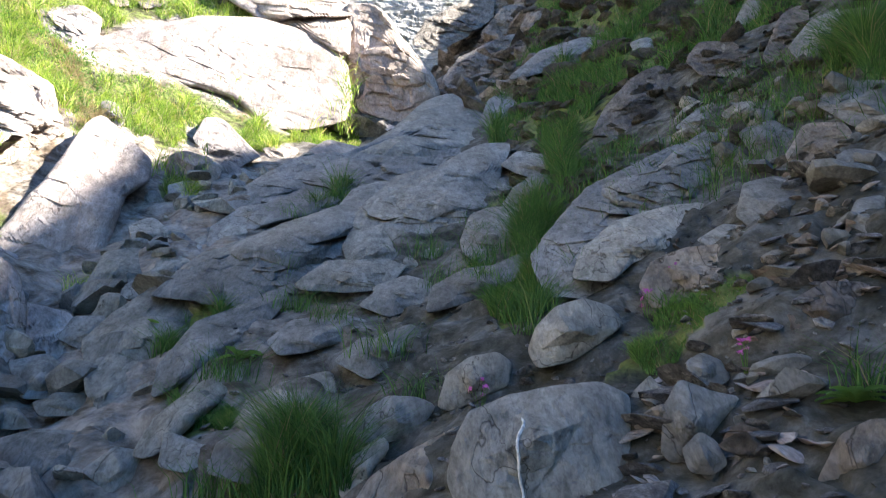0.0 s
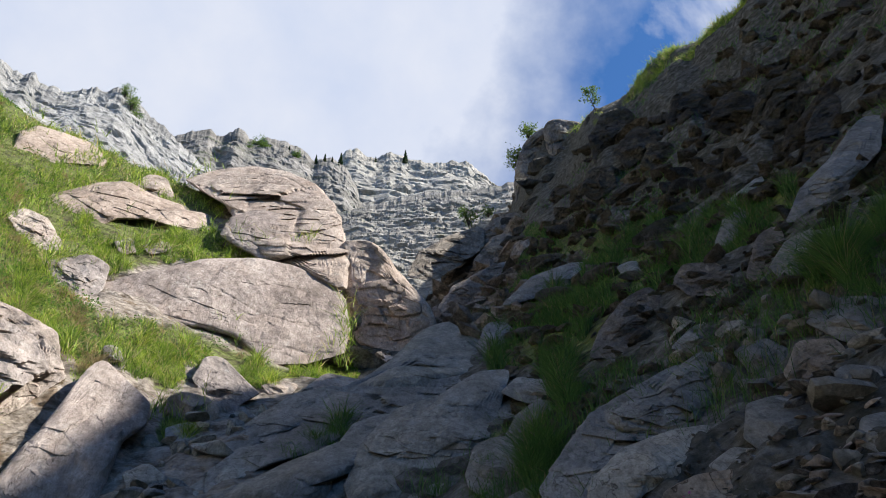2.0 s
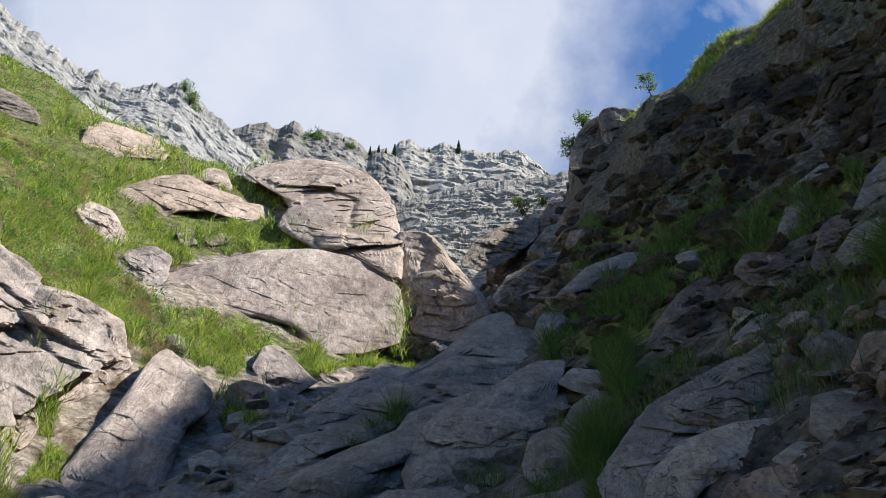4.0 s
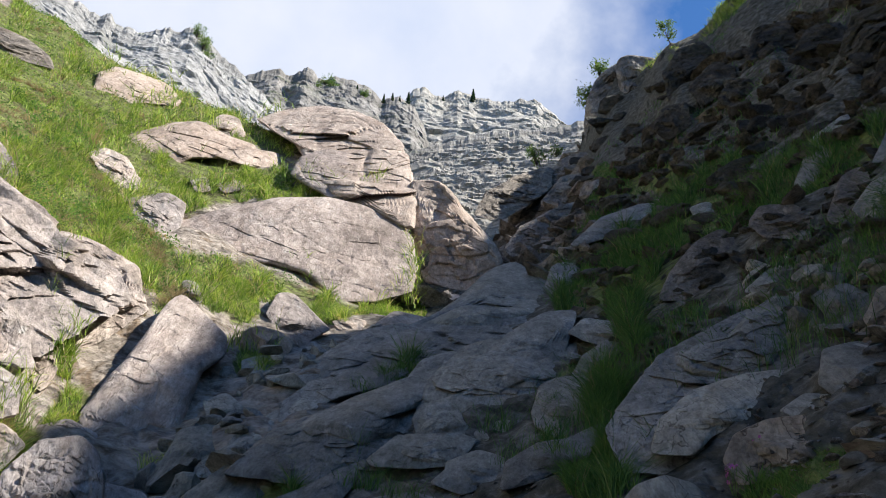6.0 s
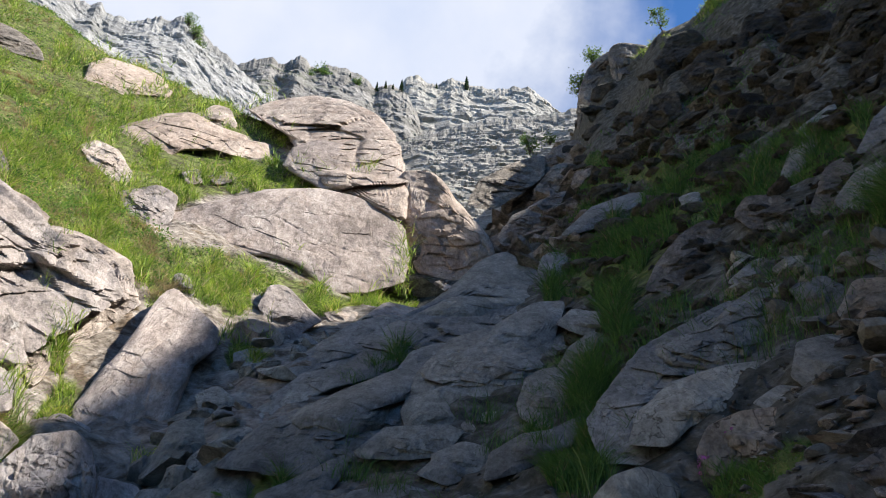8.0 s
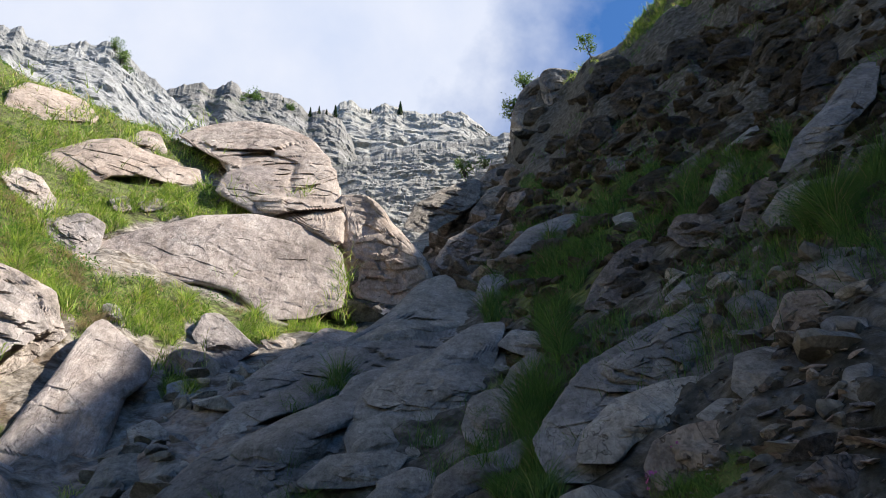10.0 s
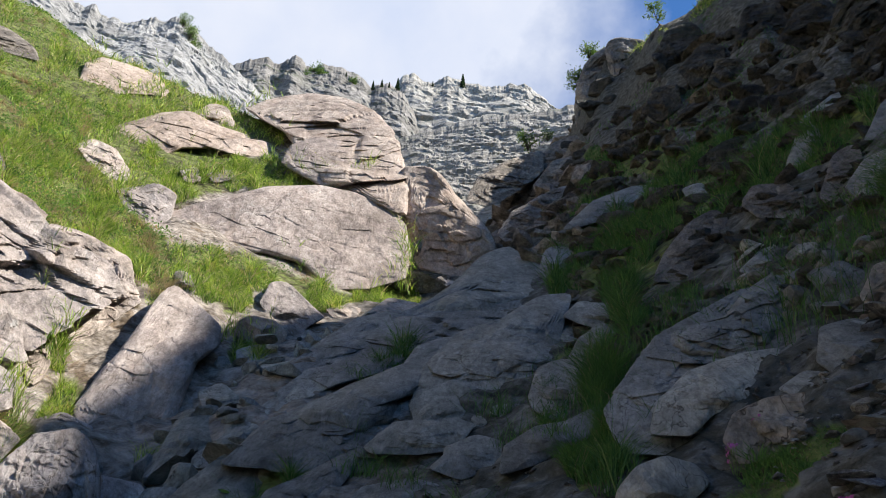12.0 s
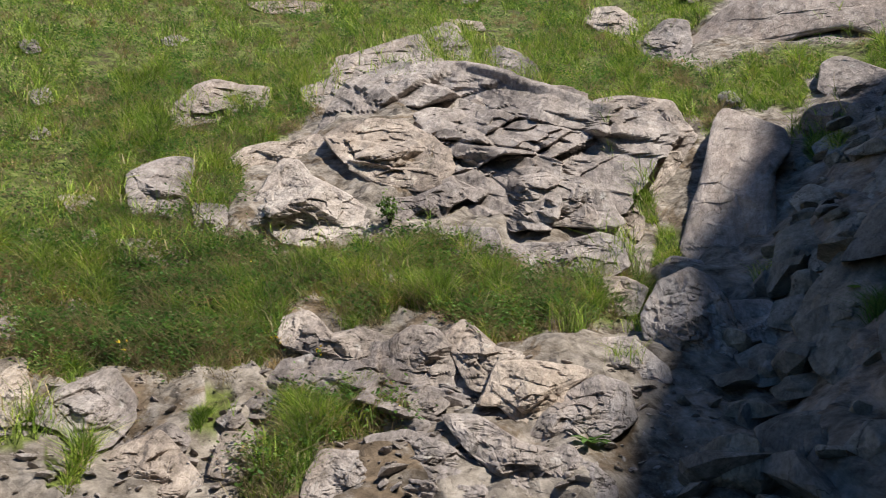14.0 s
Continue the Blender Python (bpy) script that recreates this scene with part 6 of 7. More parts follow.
for key, outline in TURF.items():
    o = np.array(outline)
    az, lr = np.arctan2(-o[:, 0], o[:, 1]), np.log(np.hypot(o[:, 0], o[:, 1]))
    area = 0.5 * abs(np.sum(az * np.roll(lr, 1) - lr * np.roll(az, 1)))
    count = int(np.clip(area * (300000 if key.startswith("shade") else 440000), 150, 46000))
    bx, by = spots_in(outline, count)
    # tufts: pull blades toward clump centres
    r = np.hypot(bx, by)
    clump = 0.05 + 0.012 * r
    bx = bx + clump * smooth_noise(np.stack([bx / clump / 2, by / clump / 2, bx * 0], 1), 71)
    by = by + clump * smooth_noise(np.stack([bx / clump / 2, by / clump / 2, bx * 0 + 5], 1), 72)
    patchy = smooth_noise(np.stack([bx * 0.9, by * 0.9, bx * 0], 1), 73)
    gaps = fbm(np.stack([bx * 2.2 / (1 + 0.1 * r), by * 2.2 / (1 + 0.1 * r), bx * 0 + 3], 1), 3, 74) > (-0.35 if key.startswith("shade") else -0.55)
    bx, by, r, patchy = bx[gaps], by[gaps], r[gaps], patchy[gaps]
    tuft = smooth_noise(np.stack([bx / (0.08 + 0.012 * r), by / (0.08 + 0.012 * r), bx * 0], 1), 75)
    tall = SHORT.get(key, 0.19) * (1 + 0.5 * patchy) * (0.4 + 1.5 * np.clip(tuft + 0.2, 0, 1) ** 1.3)
    bz = ground_z(bx, by)
    # shade and bank patches take the grass colour darkened for shade
    ob = blades("meadow_grass", HERB if key == "herbs" else SHADY_GRASS if key.startswith(("shade", "bank")) else GRASS, bx, by, bz, tall, np.maximum(0.006, 0.0011 * r), bend=0.8, spread=0.6)
    tagged(ob, "bright green mountain grass with straw-coloured old blades", "grass", kind="stuff")


# broad-leaved herbs and straw tussocks in the sunny turf
STRAW = leaf_material("straw", (0.22, 0.17, 0.09), (0.34, 0.27, 0.15), (0.45, 0.37, 0.22), dead=0.99)


def leaf_cloud(name, mat, label, cx, cy, each, reach, tall, size):
    n = len(cx) * each
    r = np.hypot(cx, cy)
    x = np.repeat(cx, each) + rng.normal(0, 1, n) * np.repeat(reach * (0.6 + 0.06 * r), each)
    y = np.repeat(cy, each) + rng.normal(0, 1, n) * np.repeat(reach * (0.6 + 0.06 * r), each)
    z = ground_z(x, y) + rng.uniform(0.2, 1.0, n) * tall
    a_ = rng.uniform(0, 2 * math.pi, n)
    s = size * rng.uniform(0.5, 1.3, n) * (0.7 + 0.05 * np.hypot(x, y))
    up = rng.uniform(-0.3, 0.9, n)
    p = np.stack([x, y, z], 1)
    d1 = np.stack([np.cos(a_), np.sin(a_), up], 1) * s[:, None]
    d2 = np.stack([-np.sin(a_), np.cos(a_), 0 * a_], 1) * (0.38 * s)[:, None]
    v = np.stack([p, p + d1 * 0.5 + d2, p + d1, p + d1 * 0.5 - d2], 1).reshape(-1, 3)
    k = np.arange(n)[:, None] * 4
    return tagged(new(name, mesh_of(name, v, np.concatenate([k, k + 1, k + 2, k + 3], 1).tolist(), mat, smooth=False)), label, "plants", kind="stuff")


for key, clumps in (("upper_meadow", 420), ("middle_belt", 340), ("slope_meadow", 200), ("low_tongue", 40), ("ledge_top", 260), ("crag_left", 160), ("crag_foot", 160)):
    hx, hy = spots_in(TURF[key], clumps)
    leaf_cloud("meadow_herbs", HERB, "low broad-leaved green herbs growing in the turf", hx, hy, 60, 0.10, 0.17, 0.032)
    hx, hy = spots_in(TURF[key], clumps)
    bx = np.repeat(hx, 26) + rng.normal(0, 0.06, len(hx) * 26)
    by = np.repeat(hy, 26) + rng.normal(0, 0.06, len(hx) * 26)
    tagged(blades("straw_tussocks", STRAW, bx, by, ground_z(bx, by), 0.2, np.maximum(0.005, 0.0009 * np.hypot(bx, by)), bend=1.4, spread=1.2), "straw-coloured dead grass hanging in the turf", "grass", kind="stuff")

# turf that laps over the edges of the rocks, and dead grass that hangs from the turf's own edge
ring = np.concatenate([e[rng.integers(len(e), size=int(np.clip(700 * np.ptp(e, 0).max() / np.linalg.norm(e.mean(0)) * 3, 40, 900)))] for e in EDGES])
ring_r = np.hypot(ring[:, 0], ring[:, 1])
ring = ring + rng.normal(0, 1, ring.shape) * (0.010 * ring_r + 0.01)[:, None]
grown = np.zeros(len(ring), bool)
for outline in TURF.values():
    grown |= inside(ring[:, 0], ring[:, 1], outline)
tip = fbm(ring * (1.8 / (1 + 0.08 * ring_r))[:, None], 2, 77) > -0.1
ring, ring_r = ring[grown & tip], ring_r[grown & tip]
bx, by = np.repeat(ring[:, 0], 3) + rng.normal(0, 0.02, 3 * len(ring)), np.repeat(ring[:, 1], 3) + rng.normal(0, 0.02, 3 * len(ring))
br = np.repeat(ring_r, 3)
tagged(blades("edge_grass", GRASS, bx, by, np.maximum(ground_z(bx, by), np.repeat(ring[:, 2], 3) - 0.06), 0.13 + 0.012 * br, np.maximum(0.006, 0.0011 * br), bend=1.1, spread=0.8), "green grass lapping over the edges of the sunny rocks", "grass", kind="stuff")
for key in ("ledge_top", "middle_belt", "crag_left", "upper_meadow", "low_tongue", "crag_foot"):
    o = np.array(TURF[key] + TURF[key][:1])
    k = np.repeat(np.arange(len(o) - 1), (np.linalg.norm(np.diff(o, axis=0), axis=1) * 420).astype(int) + 20)
    f_ = rng.random(len(k))[:, None]
    at_ = o[k] * (1 - f_) + o[k + 1] * f_
    at_ = at_ + rng.normal(0, 0.035, at_.shape) - at_ * 0.006
    clumpy = smooth_noise(np.stack([at_[:, 0] * 4, at_[:, 1] * 4, 0 * k], 1), 78) > -0.05
    bx, by = at_[clumpy].T
    tagged(blades("hanging_straw", STRAW, bx, by, ground_z(bx, by), 0.11, np.maximum(0.006, 0.0011 * np.hypot(bx, by)), bend=1.9, spread=1.4), "straw-coloured dead grass hanging over the turf edge", "grass", kind="stuff")

# thin grass between the stones of the shady slope, in tufts
ta, tl = np.radians(rng.uniform(-44, -6, 900)), np.exp(rng.uniform(math.log(5.5), math.log(33), 900))
tx, ty = -tl * np.sin(ta), tl * np.cos(ta)
ok = smooth_noise(np.stack([tx * 0.35, ty * 0.35, tx * 0], 1), 91) > -0.25
tx, ty, tl = tx[ok], ty[ok], tl[ok]
bx = np.repeat(tx, 34) + rng.normal(0, 1, len(tx) * 34) * np.repeat(0.05 + 0.016 * tl, 34)
by = np.repeat(ty, 34) + rng.normal(0, 1, len(tx) * 34) * np.repeat(0.05 + 0.016 * tl, 34)
ob = blades("slope_grass", SHADY_GRASS, bx, by, ground_z(bx, by, 0.9), 0.24, np.maximum(0.005, 0.0011 * np.hypot(bx, by)), bend=0.9, spread=0.6)
tagged(ob, "sparse green grass tufts between stones of the shaded slope", "grass", kind="stuff")


ca = rng.uniform(-46, -11, 16000)
cr = np.interp(ca, (-50, -34, -26, -18, -12), (22, 28, 32, 37, 50)) * rng.uniform(0.95, 1.05, 16000)
bx, by = -cr * np.sin(np.radians(ca)), cr * np.cos(np.radians(ca))
ok = fbm(np.stack([bx * 0.6, by * 0.6, bx * 0], 1), 3, 93) > -0.25
tagged(blades("crest_grass", GRASS, bx[ok], by[ok], ground_z(bx[ok], by[ok], 1.0), 0.42, 0.035, bend=0.9, spread=0.6), "sunlit bright green grass along the crest of the cliff", "grass", kind="stuff")


def grass_tuft(x, y, tall, count, wide=0.05):
    """One clump of long arching blades."""
    bx, by = rng.normal(0, wide, count), rng.normal(0, wide, count)
    ob = blades("grass_tuft", GRASS if x < -2.5 else SHADY_GRASS, bx, by, 0 * bx, tall, 0.006, bend=1.0, spread=0.7)
    ob.location = (x, y, float(ground_z([x], [y], 1.0)[0]))
    return tagged(ob, "clump of long arching green grass between boulders", "grass tuft", "grass tufts of the bank")


for x, y, tall, count, wide in ((0.69, 4.10, 0.34, 70, 0.05), (0.78, 4.3, 0.3, 50, 0.05), (0.74, 4.58, 0.32, 60, 0.06), (1.09, 4.84, 0.3, 55, 0.05), (-0.82, 5.75, 0.22, 120, 0.09), (-1.09, 6.48, 0.24, 120, 0.10), (-0.5, 5.2, 0.22, 110, 0.08),
                                (-1.0, 4.7, 0.24, 130, 0.10), (-0.07, 4.48, 0.26, 90, 0.09), (0.1, 4.0, 0.2, 80, 0.07), (-0.35, 3.5, 0.28, 150, 0.10), (-0.75, 3.7, 0.24, 120, 0.09), (-1.2, 8.2, 0.26, 140, 0.14), (-0.9, 9.0, 0.26, 140, 0.16), (0.3, 5.6, 0.26, 110, 0.08),
                                (0.2, 6.6, 0.28, 120, 0.1), (0.55, 5.2, 0.25, 100, 0.08), (-3.95, 6.3, 0.34, 160, 0.08), (-3.3, 5.4, 0.24, 110, 0.07), (-3.0, 4.6, 0.2, 90, 0.06), (-3.55, 4.75, 0.28, 130, 0.08), (-4.3, 4.5, 0.26, 130, 0.1), (-2.75, 6.6, 0.22, 90, 0.07), (1.55, 2.62, 0.22, 70, 0.05)):
    grass_tuft(x, y, tall, count, wide)


# ================= trees and small plants =================
BARK = rock_material("bark", (0.03, 0.025, 0.02), (0.07, 0.055, 0.04), (0.12, 0.10, 0.08), 6.0, (0.05, 0.06, 0.03), 0.4)
NEEDLE = leaf_material("fir_needles", (0.012, 0.03, 0.012), (0.022, 0.05, 0.018), (0.035, 0.07, 0.022), dead=0.99)
BUSHLEAF = leaf_material("bush_leaves", (0.07, 0.13, 0.03), (0.13, 0.22, 0.05), (0.20, 0.31, 0.08), dead=0.99)
PETAL = material("pink_petals")[0]
PETAL.node_tree.nodes["Principled BSDF"].inputs["Base Color"].default_value = (0.55, 0.12, 0.42, 1)
YELLOW = material("yellow_petals")[0]
YELLOW.node_tree.nodes["Principled BSDF"].inputs["Base Color"].default_value = (0.75, 0.55, 0.03, 1)


def part(name, verts, faces, mat, parent, label=""):
    ob = new(name, mesh_of(name, verts, faces, mat))
    ob.parent = parent
    return tagged(ob, label) if label else ob


def tube(points, radii, sides=7):
    """A tapering limb along points."""
    verts, faces = [], []
    for k, (p, r) in enumerate(zip(points, radii)):
        d_ = (Vector(points[min(k + 1, len(points) - 1)]) - Vector(points[max(k - 1, 0)])).normalized()
        s = d_.orthogonal().normalized()
        q = d_.cross(s)
        for j in range(sides):
            a_ = 2 * math.pi * j / sides
            verts.append(tuple(Vector(p) + (s * math.cos(a_) + q * math.sin(a_)) * r))
    for k in range(len(points) - 1):
        faces += [[k * sides + j, k * sides + (j + 1) % sides, (k + 1) * sides + (j + 1) % sides, (k + 1) * sides + j] for j in range(sides)]
    return verts, faces


def leaves(places, size, flat=0.3):
    """Small pointed leaves, each of two triangles, at the given places."""
    n = len(places)
    a_ = rng.normal(0, 1, (n, 3))
    a_ /= np.linalg.norm(a_, axis=1)[:, None]
    b_ = np.cross(a_, rng.normal(0, 1, (n, 3)))
    b_ /= np.linalg.norm(b_, axis=1)[:, None]
    s = size * rng.uniform(0.6, 1.3, n)[:, None]
    v = np.stack([places - a_ * s, places + b_ * s * 0.4, places + a_ * s, places - b_ * s * 0.4], 1).reshape(-1, 3)
    k = np.arange(n)[:, None] * 4
    return v, np.concatenate([k, k + 1, k + 2, k + 3], 1).tolist()


def fir_tree(x, y, z, tall):
    ob = new("fir_tree")
    ob.location = (x, y, z - 0.15 * tall)
    part("trunk", *tube([(0, 0, 0), (0, 0, 0.5 * tall), (0, 0, 1.05 * tall)], [0.035 * tall, 0.02 * tall, 0.004 * tall]), BARK, ob)
    n = 900
    h = rng.uniform(0.08, 1.08, n)
    tier = 1 - 0.35 * ((h * 9) % 1)
    rad = 0.26 * tall * (1.1 - h) * tier * rng.uniform(0.25, 1.0, n)
    a_ = rng.uniform(0, 2 * math.pi, n)
    part("crown", *leaves(np.stack([rad * np.cos(a_), rad * np.sin(a_), h * tall - 0.25 * rad], 1), 0.05 * tall), NEEDLE, ob)
    return tagged(ob, "small dark green fir on the distant ridge", "tree", "firs of the ridge")


def bush(x, y, z, tall, label="low green bush growing from the rock", count=700, size=0.06):
    ob = new("bush")
    ob.location = (x, y, z - 0.1 * tall)
    ends = []
    for k in range(7):
        a_, sp = rng.uniform(0, 6.28), rng.uniform(0.15, 0.55)
        end = (sp * tall * math.cos(a_), sp * tall * math.sin(a_), tall * rng.uniform(0.55, 1.0))
        ends.append(end)
        part("stem", *tube([(0, 0, 0), (end[0] * 0.35, end[1] * 0.35, end[2] * 0.5), end], [0.03 * tall, 0.02 * tall, 0.005 * tall], 5), BARK, ob)
    e = np.array(ends)[rng.integers(7, size=count)]
    part("crown", *leaves(e * rng.uniform(0.55, 1.05, (count, 1)) + rng.normal(0, 0.13 * tall, (count, 3)), size * tall), BUSHLEAF, ob)
    return tagged(ob, label, "bush")


def sapling(x, y, z, tall):
    ob = new("young_tree")
    ob.location = (x, y, z - 0.1)
    part("trunk", *tube([(0, 0, 0), (-0.10 * tall, 0, 0.4 * tall), (-0.16 * tall, 0.02, 0.75 * tall), (-0.15 * tall, 0.0, tall)], [0.02 * tall, 0.016 * tall, 0.01 * tall, 0.004 * tall]), BARK, ob)
    tips = []
    for k in range(9):
        h = rng.uniform(0.35, 0.95)
        a_ = rng.uniform(0, 6.28)
        root = Vector((-0.15 * tall * min(1, h * 1.5), 0, h * tall))
        tip = root + Vector((math.cos(a_), math.sin(a_) * 0.7, 0.45)) * tall * rng.uniform(0.16, 0.34)
        tips.append((root, tip))
        part("limb", *tube([tuple(root), tuple(root.lerp(tip, 0.5) + Vector((0, 0, 0.02 * tall))), tuple(tip)], [0.009 * tall, 0.006 * tall, 0.002 * tall], 5), BARK, ob)
    pl = []
    for k in range(420):
        root, tip = tips[rng.integers(9)]
        pl.append(np.array(root.lerp(tip, rng.uniform(0.4, 1.1))) + rng.normal(0, 0.055 * tall, 3))
    part("crown", *leaves(np.array(pl), 0.045 * tall), BUSHLEAF, ob)
    return tagged(ob, "thin young broadleaf tree on the grassy crest", "tree")


def on_crest(bearing, rise, far):
    """A place by its bearing and rise in degrees and its distance."""
    return -far * math.sin(radians(bearing)), far * math.cos(radians(bearing)), far * math.tan(radians(rise))


for bearing, rise, far, tall in ((1.45, 41.0, 159, 4.4), (9.9, 40.4, 131, 2.4), (9.1, 40.5, 131, 2.6), (8.4, 40.5, 131, 2.0), (7.6, 40.6, 131, 3.0), (12.5, 40.9, 131, 1.8), (4.3, 40.9, 159, 2.0)):
    fir_tree(*on_crest(bearing, rise, far), tall)
for bearing, rise, far, tall in ((27.6, 41.8, 111, 2.4), (26.8, 41.1, 110, 2.8), (26.3, 40.5, 110, 2.2), (15.5, 40.9, 131, 2.8), (14.6, 40.6, 130, 3.0), (16.2, 40.3, 129, 2.4), (11.8, 40.4, 130, 2.4), (32.0, 40.2, 110, 1.6)):
    bush(*on_crest(bearing, rise, far), tall)
for x, y, z, tall in ((4.7, 59.8, 44.4, 1.8), (8.6, 46.2, 43.0, 1.6), (7.6, 46.4, 40.0, 1.9), (6.5, 58.8, 44.6, 1.3)):
    bush(x, y, z, tall)
sapling(10.75, 34.4, 34.5, 1.9)
bush(-5.79, 4.93, 2.66, 0.28, "bright green leafy herb at the foot of the crag", 220, 0.10)


def flower(x, y, mat, label, tall=0.12, heads=7):
    ob = new("flower")
    ob.location = (x, y, float(ground_z([x], [y], 1.0)[0]))
    for k in range(heads):
        p = (rng.normal(0, 0.03), rng.normal(0, 0.03), tall * rng.uniform(0.6, 1.2))
        part("stem", *tube([(p[0] * 0.3, p[1] * 0.3, 0), p], [0.0015, 0.001], 4), HERB, ob)
        part("bloom", *leaves(np.array(p) + rng.normal(0, 0.004, (6, 3)), 0.011), mat, ob)
    return tagged(ob, label, "flower")


for x, y in ((1.32, 3.0), (0.38, 3.65), (1.39, 3.92), (1.2, 3.8)):
    flower(x, y, PETAL, "small pink wild flower among bank stones")
for x, y in ((-4.45, 3.1), (-3.7, 3.15), (-4.9, 3.0), (-6.2, 3.6), (-7.2, 4.4), (-4.3, 4.6), (-5.2, 2.0)):
    flower(x, y, YELLOW, "small yellow wild flower in the turf", 0.14, 5)

# ================= loose stones =================


def pebble_mesh(name, mat, seed, squash, fine=2):
    """One broken stone, half a metre across before scaling."""
    bm = bmesh.new()
    bmesh.ops.create_icosphere(bm, subdivisions=fine, radius=0.5)
    rnd = random.Random(seed)
    cuts = []
    for _ in range(12):
        d_ = Vector((rnd.gauss(0, 1), rnd.gauss(0, 1), rnd.gauss(0, 1))).normalized()
        cuts.append((d_, rnd.uniform(0.18, 0.36)))
    for vt in bm.verts:
        for d_, at in cuts:
            over = vt.co.dot(d_) - at
            if over > 0:
                vt.co -= d_ * over
        vt.co += Vector((rnd.uniform(-1, 1), rnd.uniform(-1, 1), rnd.uniform(-1, 1))) * 0.012
        vt.co.z *= squash
    me = bpy.data.meshes.new(name)
    bm.to_mesh(me)
    bm.free()
    me.materials.append(mat)
    return me


COBBLES = [pebble_mesh("stone", ROCK_GREY, 20 + k, 0.75) for k in range(6)]
SLATES = [pebble_mesh("slate", SLATE, 40 + k, 0.28) for k in range(6)]
PALE_SLATES = [pebble_mesh("slate", ROCK_WARM, 50 + k, 0.25) for k in range(3)]
BROWNS = [pebble_mesh("stone", ROCK_BROWN, 60 + k, 0.6) for k in range(3)]


def lay_stone(name, me, x, y, size, label, group, tilt=30):
    ob = new(name, me)
    z = STONE_Z.pop()
    ob.matrix_basis = pose(x, y, z + 0.12 * size, rng.uniform(-tilt, tilt), rng.uniform(-tilt, tilt), rng.uniform(0, 360)) @ Matrix.Diagonal((size * rng.uniform(0.8, 1.5), size, size * rng.uniform(0.7, 1.1), 1))
    return tagged(ob, label, "stone", group)


for text, many in (("1.87,4.18 2.33,4.85 2.63,4.81 2.43,3.72 1.81,2.96 1.55,3.28 1.69,3.55", 150), ("0.78,2.72 1.10,3.35 1.43,3.26 1.47,2.96 1.47,2.73 1.23,2.38 0.97,2.50", 110)):
    xs, ys = spots_in(points_of(text), many)
    STONE_Z = ground_z(xs, ys, 1.0)[::-1].tolist()
    for x, y in zip(xs, ys):
        pick = rng.random()
        size = float(np.clip(rng.lognormal(-2.35, 0.45), 0.04, 0.26))
        if pick < 0.30:
            lay_stone("slate", PALE_SLATES[rng.integers(3)], x, y, size, "flat pale grey limestone flake on the scree", "scree slates")
        elif pick < 0.70:
            lay_stone("slate", SLATES[rng.integers(6)], x, y, size * 1.3, "flat broken dark grey shale piece on the scree", "scree slates")
        elif pick < 0.92:
            lay_stone("stone", COBBLES[rng.integers(6)], x, y, size, "angular blue-grey stone on the scree", "scree stones")
        else:
            lay_stone("stone", BROWNS[rng.integers(3)], x, y, size, "rusty brown stone on the scree", "scree stones")
xs, ys = spots_in(points_of("2.97,7.88 3.56,7.53 3.68,6.16 3.42,4.90 2.42,3.75 2.41,4.62 2.49,5.54"), 120)
STONE_Z = ground_z(xs, ys, 1.0)[::-1].tolist()
for x, y in zip(xs, ys):
    lay_stone("stone", COBBLES[rng.integers(6)], x, y, float(np.clip(rng.lognormal(-1.9, 0.5), 0.06, 0.4)), "angular grey stone lying on the shady slope", "slope stones")
bed = np.array(points_of("-1.97,3.85 -2.12,4.46 -2.25,5.21 -2.48,6.05 -2.52,6.56 -2.61,7.48 -2.64,8.52 -2.38,9.51 -2.16,11.35"))
k = rng.uniform(0, len(bed) - 1.001, 90)
ki = k.astype(int)
on = bed[ki] * (1 - k % 1)[:, None] + bed[ki + 1] * (k % 1)[:, None] + rng.normal(0, 1, (90, 2)) * (0.25, 0.2) + (0.1, 0)
STONE_Z = ground_z(on[:, 0], on[:, 1], 1.0)[::-1].tolist()
for x, y in on:
    lay_stone("stone", COBBLES[rng.integers(6)], x, y, float(np.clip(rng.lognormal(-1.45, 0.55), 0.08, 0.6)), "water-worn grey stone in the dry stream bed", "stream stones")


# broken blocks all over the shady cliff, in the rock colour darkened for shade
CHUNKS = [pebble_mesh("rock_block", ROCK_SHADED, 120 + k, 0.62) for k in range(8)]
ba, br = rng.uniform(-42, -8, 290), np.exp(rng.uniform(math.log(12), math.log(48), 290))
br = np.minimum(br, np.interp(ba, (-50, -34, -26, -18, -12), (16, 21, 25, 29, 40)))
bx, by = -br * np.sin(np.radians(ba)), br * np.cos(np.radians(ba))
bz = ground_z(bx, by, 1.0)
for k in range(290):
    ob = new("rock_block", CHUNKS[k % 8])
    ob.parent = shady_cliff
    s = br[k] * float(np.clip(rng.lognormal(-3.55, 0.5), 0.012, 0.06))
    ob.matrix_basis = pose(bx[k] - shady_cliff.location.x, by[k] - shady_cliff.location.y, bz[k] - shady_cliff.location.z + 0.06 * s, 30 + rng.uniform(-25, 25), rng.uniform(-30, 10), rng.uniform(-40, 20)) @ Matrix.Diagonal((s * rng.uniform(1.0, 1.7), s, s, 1))


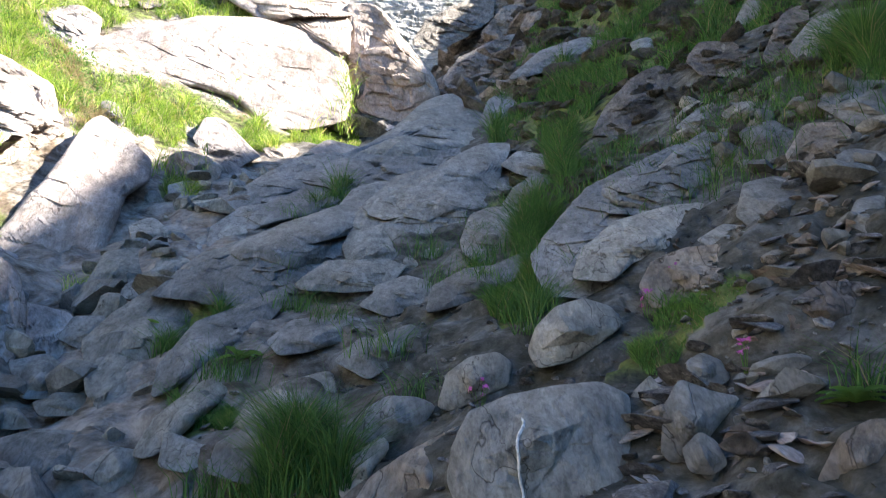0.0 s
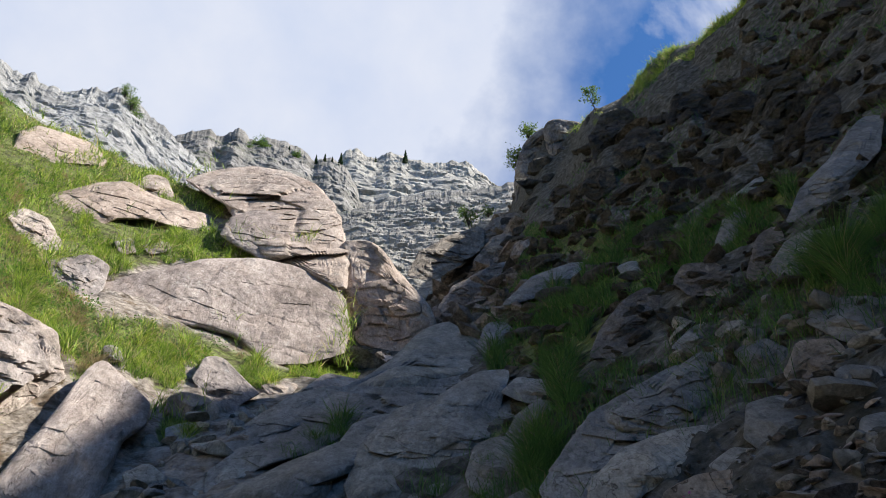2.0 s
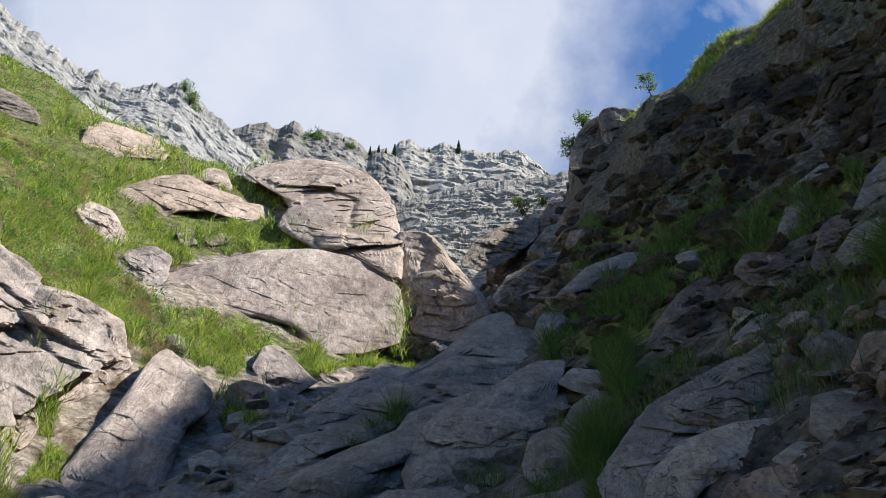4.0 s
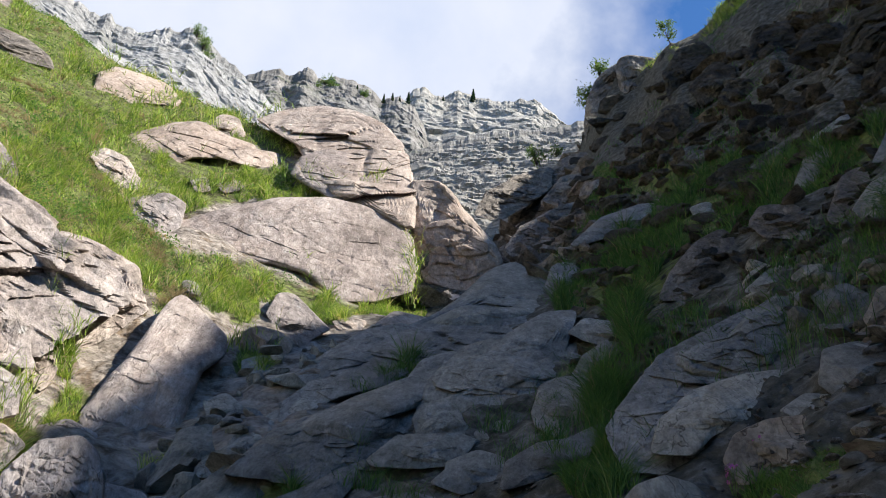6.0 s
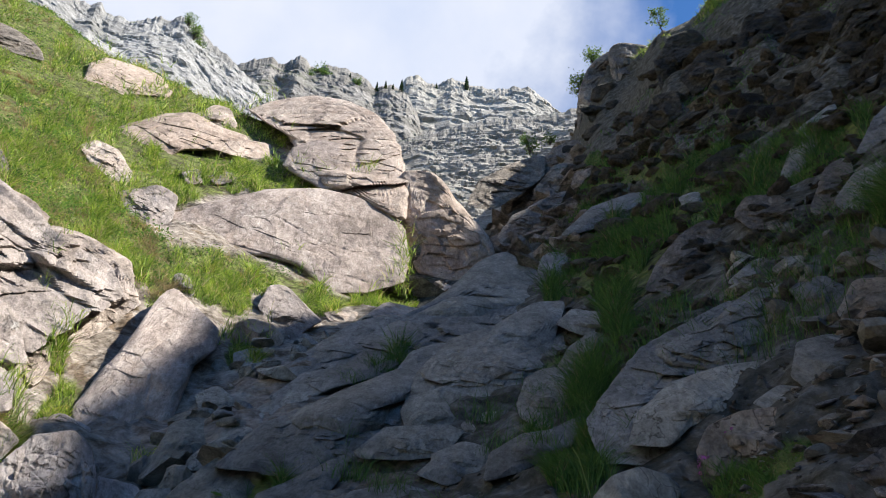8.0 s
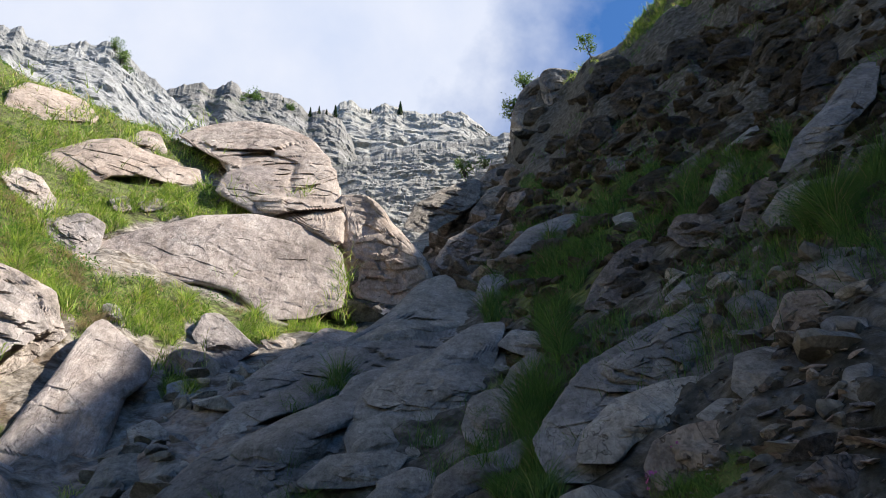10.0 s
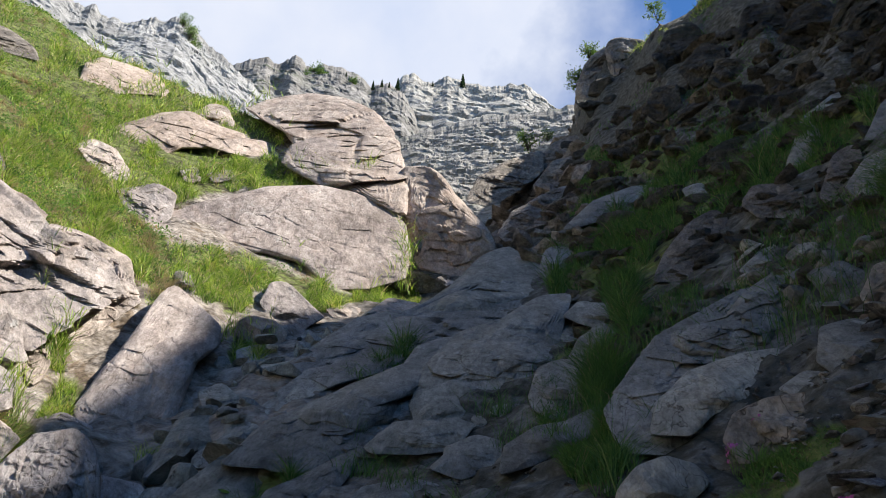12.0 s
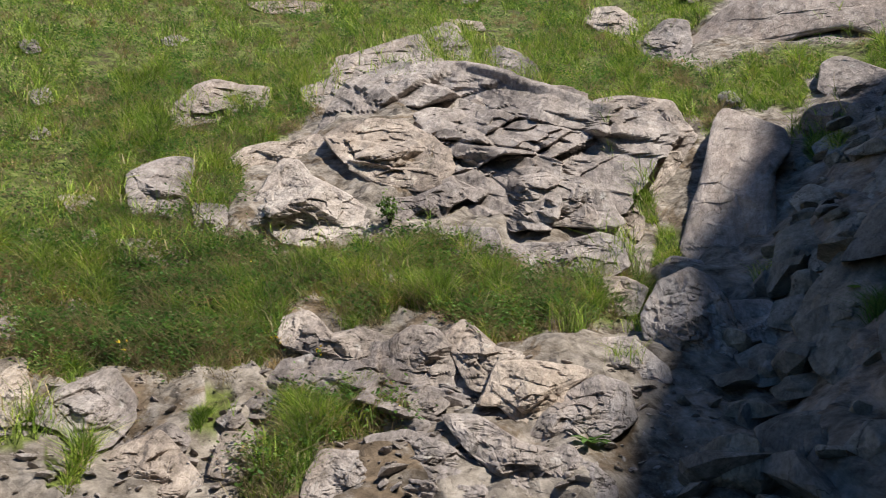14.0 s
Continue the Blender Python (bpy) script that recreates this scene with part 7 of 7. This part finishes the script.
def scatter(name, label, meshes, x, y, size, sink=0.1):
    """Many broken stones as one mesh."""
    z = ground_z(x, y, 1.0)
    verts, faces, count = [], [], 0
    forms = []
    for me in meshes:
        co = np.empty(len(me.vertices) * 3)
        me.vertices.foreach_get("co", co)
        forms.append((co.reshape(-1, 3), np.array([list(p.vertices) for p in me.polygons])))
    for k in range(len(x)):
        co, fa = forms[k % len(forms)]
        turn = np.array(Euler((rng.uniform(-0.6, 0.6), rng.uniform(-0.6, 0.6), rng.uniform(0, 6.3))).to_matrix())
        p = (co * (rng.uniform(0.8, 1.6), 1.0, rng.uniform(0.7, 1.1))) @ turn.T * size[k]
        verts.append(p + (x[k], y[k], z[k] + sink * size[k]))
        faces.append(fa + count)
        count += len(co)
    ob = new(name, mesh_of(name, np.concatenate(verts), np.concatenate(faces).tolist(), meshes[0].materials[0], smooth=False))
    return tagged(ob, label, "stones", kind="stuff")


LITTLE = [pebble_mesh("stone", ROCK_SHADED, 80 + k, 0.7, 1) for k in range(5)]
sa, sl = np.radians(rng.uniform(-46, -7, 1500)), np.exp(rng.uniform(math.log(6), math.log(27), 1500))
scatter("slope_stones", "shade-darkened broken stones strewn over the shaded slope", LITTLE, -sl * np.sin(sa), sl * np.cos(sa), sl * np.clip(rng.lognormal(-3.75, 0.5, 1500), 0.008, 0.05))
RUBBLE = [pebble_mesh("stone", ROCK_BROWN, 85 + k, 0.7, 1) for k in range(5)]
sa, sl = np.radians(rng.uniform(-9, 7, 700)), np.exp(rng.uniform(math.log(15), math.log(60), 700))
scatter("gully_rubble", "broken brown stones choking the upper gully", RUBBLE, -sl * np.sin(sa), sl * np.cos(sa), sl * np.clip(rng.lognormal(-3.7, 0.6, 700), 0.01, 0.07))
PALE = [pebble_mesh("stone", ROCK_WARM, 90 + k, 0.4, 1) for k in range(5)]
sa, sl = np.radians(rng.uniform(27, 80, 1500)), rng.uniform(3.2, 5.4, 1500)
scatter("ledge_stones", "pale crumbled limestone pieces lying on the sunny ledge", PALE, -sl * np.sin(sa), sl * np.cos(sa), np.clip(rng.lognormal(-3.2, 0.65, 1500), 0.015, 0.2))
GRIT = [pebble_mesh("stone", SLATE, 100 + k, 0.4, 1) for k in range(5)]
sa, sl = np.radians(rng.uniform(-40, 14, 1200)), rng.uniform(2.3, 5.5, 1200)
scatter("bank_grit", "grey shale chips between the boulders of the bank", GRIT, -sl * np.sin(sa), sl * np.cos(sa), np.clip(rng.lognormal(-3.2, 0.5, 1200), 0.02, 0.12))

# the pale calcite vein across the nearest boulder
CALCITE, cn, cl, cb = material("calcite")
streak = ramp_of(cn, (0.4, (0.42, 0.41, 0.38)), (0.6, (0.72, 0.70, 0.66)))
cl.new(noise_of(cn, cl, cn.new("ShaderNodeNewGeometry").outputs["Position"], 40.0), streak.inputs["Fac"])
cl.new(streak.outputs["Color"], cb.inputs["Base Color"])
cb.inputs["Roughness"].default_value = 0.7


def vein(boulder_, points, wide):
    """A thin band that hugs the boulder's surface."""
    me = boulder_.data
    co = np.array([vt.co for vt in me.vertices]) + np.array(boulder_.location)
    no = np.array([vt.normal for vt in me.vertices])
    pts = np.array(points)
    k = np.linspace(0, len(pts) - 1, 26)
    way = np.stack([np.interp(k, np.arange(len(pts)), pts[:, c]) for c in range(3)], 1)
    verts = []
    for n, p in enumerate(way):
        near = np.argsort(((co - p) ** 2).sum(1))[:10]
        up = no[near].mean(0)
        up = up / np.linalg.norm(up)
        at = p - up * np.dot(p - co[near].mean(0), up)
        run = way[min(n + 1, 25)] - way[max(n - 1, 0)]
        acr = np.cross(run, up)
        acr = acr / np.linalg.norm(acr) * wide * (0.5 + 0.5 * math.sin(n * 1.7) ** 2)
        at = at - np.array(boulder_.location)
        verts += [tuple(at - acr - up * 0.01), tuple(at - acr * 0.7 + up * 0.008), tuple(at + acr * 0.7 + up * 0.008), tuple(at + acr - up * 0.01)]
    faces = [[4 * n + j, 4 * n + j + 1, 4 * n + j + 5, 4 * n + j + 4] for n in range(25) for j in range(3)]
    return part("vein", verts, faces, CALCITE, boulder_, "white calcite vein")


vein(vein_boulder, [(0.411, 2.895, 0.377), (0.405, 2.83, 0.29), (0.414, 2.80, 0.193), (0.431, 2.808, 0.102), (0.443, 2.809, 0.04), (0.45, 2.82, -0.03)], 0.007)


def leaf_plant(x, y, count, reach, label, name="leafy_plant"):
    """A rosette of broad pointed leaves, each bent along its midrib."""
    ob = new(name)
    ob.location = (x, y, float(ground_z([x], [y], 1.0)[0]) + 0.02)
    for k in range(count):
        a_, up = 2.4 * k + rng.uniform(-0.3, 0.3), rng.uniform(0.25, 0.9)
        r_ = reach * rng.uniform(0.7, 1.1)
        d_, s_ = np.array([math.cos(a_), math.sin(a_), 0]), np.array([-math.sin(a_), math.cos(a_), 0])
        verts = []
        for f, w_ in ((0.0, 0.03), (0.3, 0.13), (0.6, 0.2), (0.85, 0.13), (1.0, 0.01)):
            mid = d_ * r_ * f + np.array([0, 0, r_ * (up * f - 0.55 * f * f + 0.1)])
            verts += [tuple(mid - s_ * w_ * r_ + (0, 0, 0.05 * r_)), tuple(mid), tuple(mid + s_ * w_ * r_ + (0, 0, 0.05 * r_))]
        faces = [[3 * n + j, 3 * n + j + 1, 3 * n + j + 4, 3 * n + j + 3] for n in range(4) for j in range(2)]
        part("leaf", verts, faces, HERB, ob)
    return tagged(ob, label, "plant")


leaf_plant(-1.0, 4.9, 14, 0.16, "broad-leaved green plant among the stream stones")
leaf_plant(-2.64, 3.62, 12, 0.12, "low green leaf rosette growing in bare soil", "rosette")
leaf_plant(1.49, 2.58, 16, 0.14, "small fern-like green plant beside bank stones")
leaf_plant(-1.7, 5.6, 12, 0.15, "broad-leaved green plant beside the stream stones")
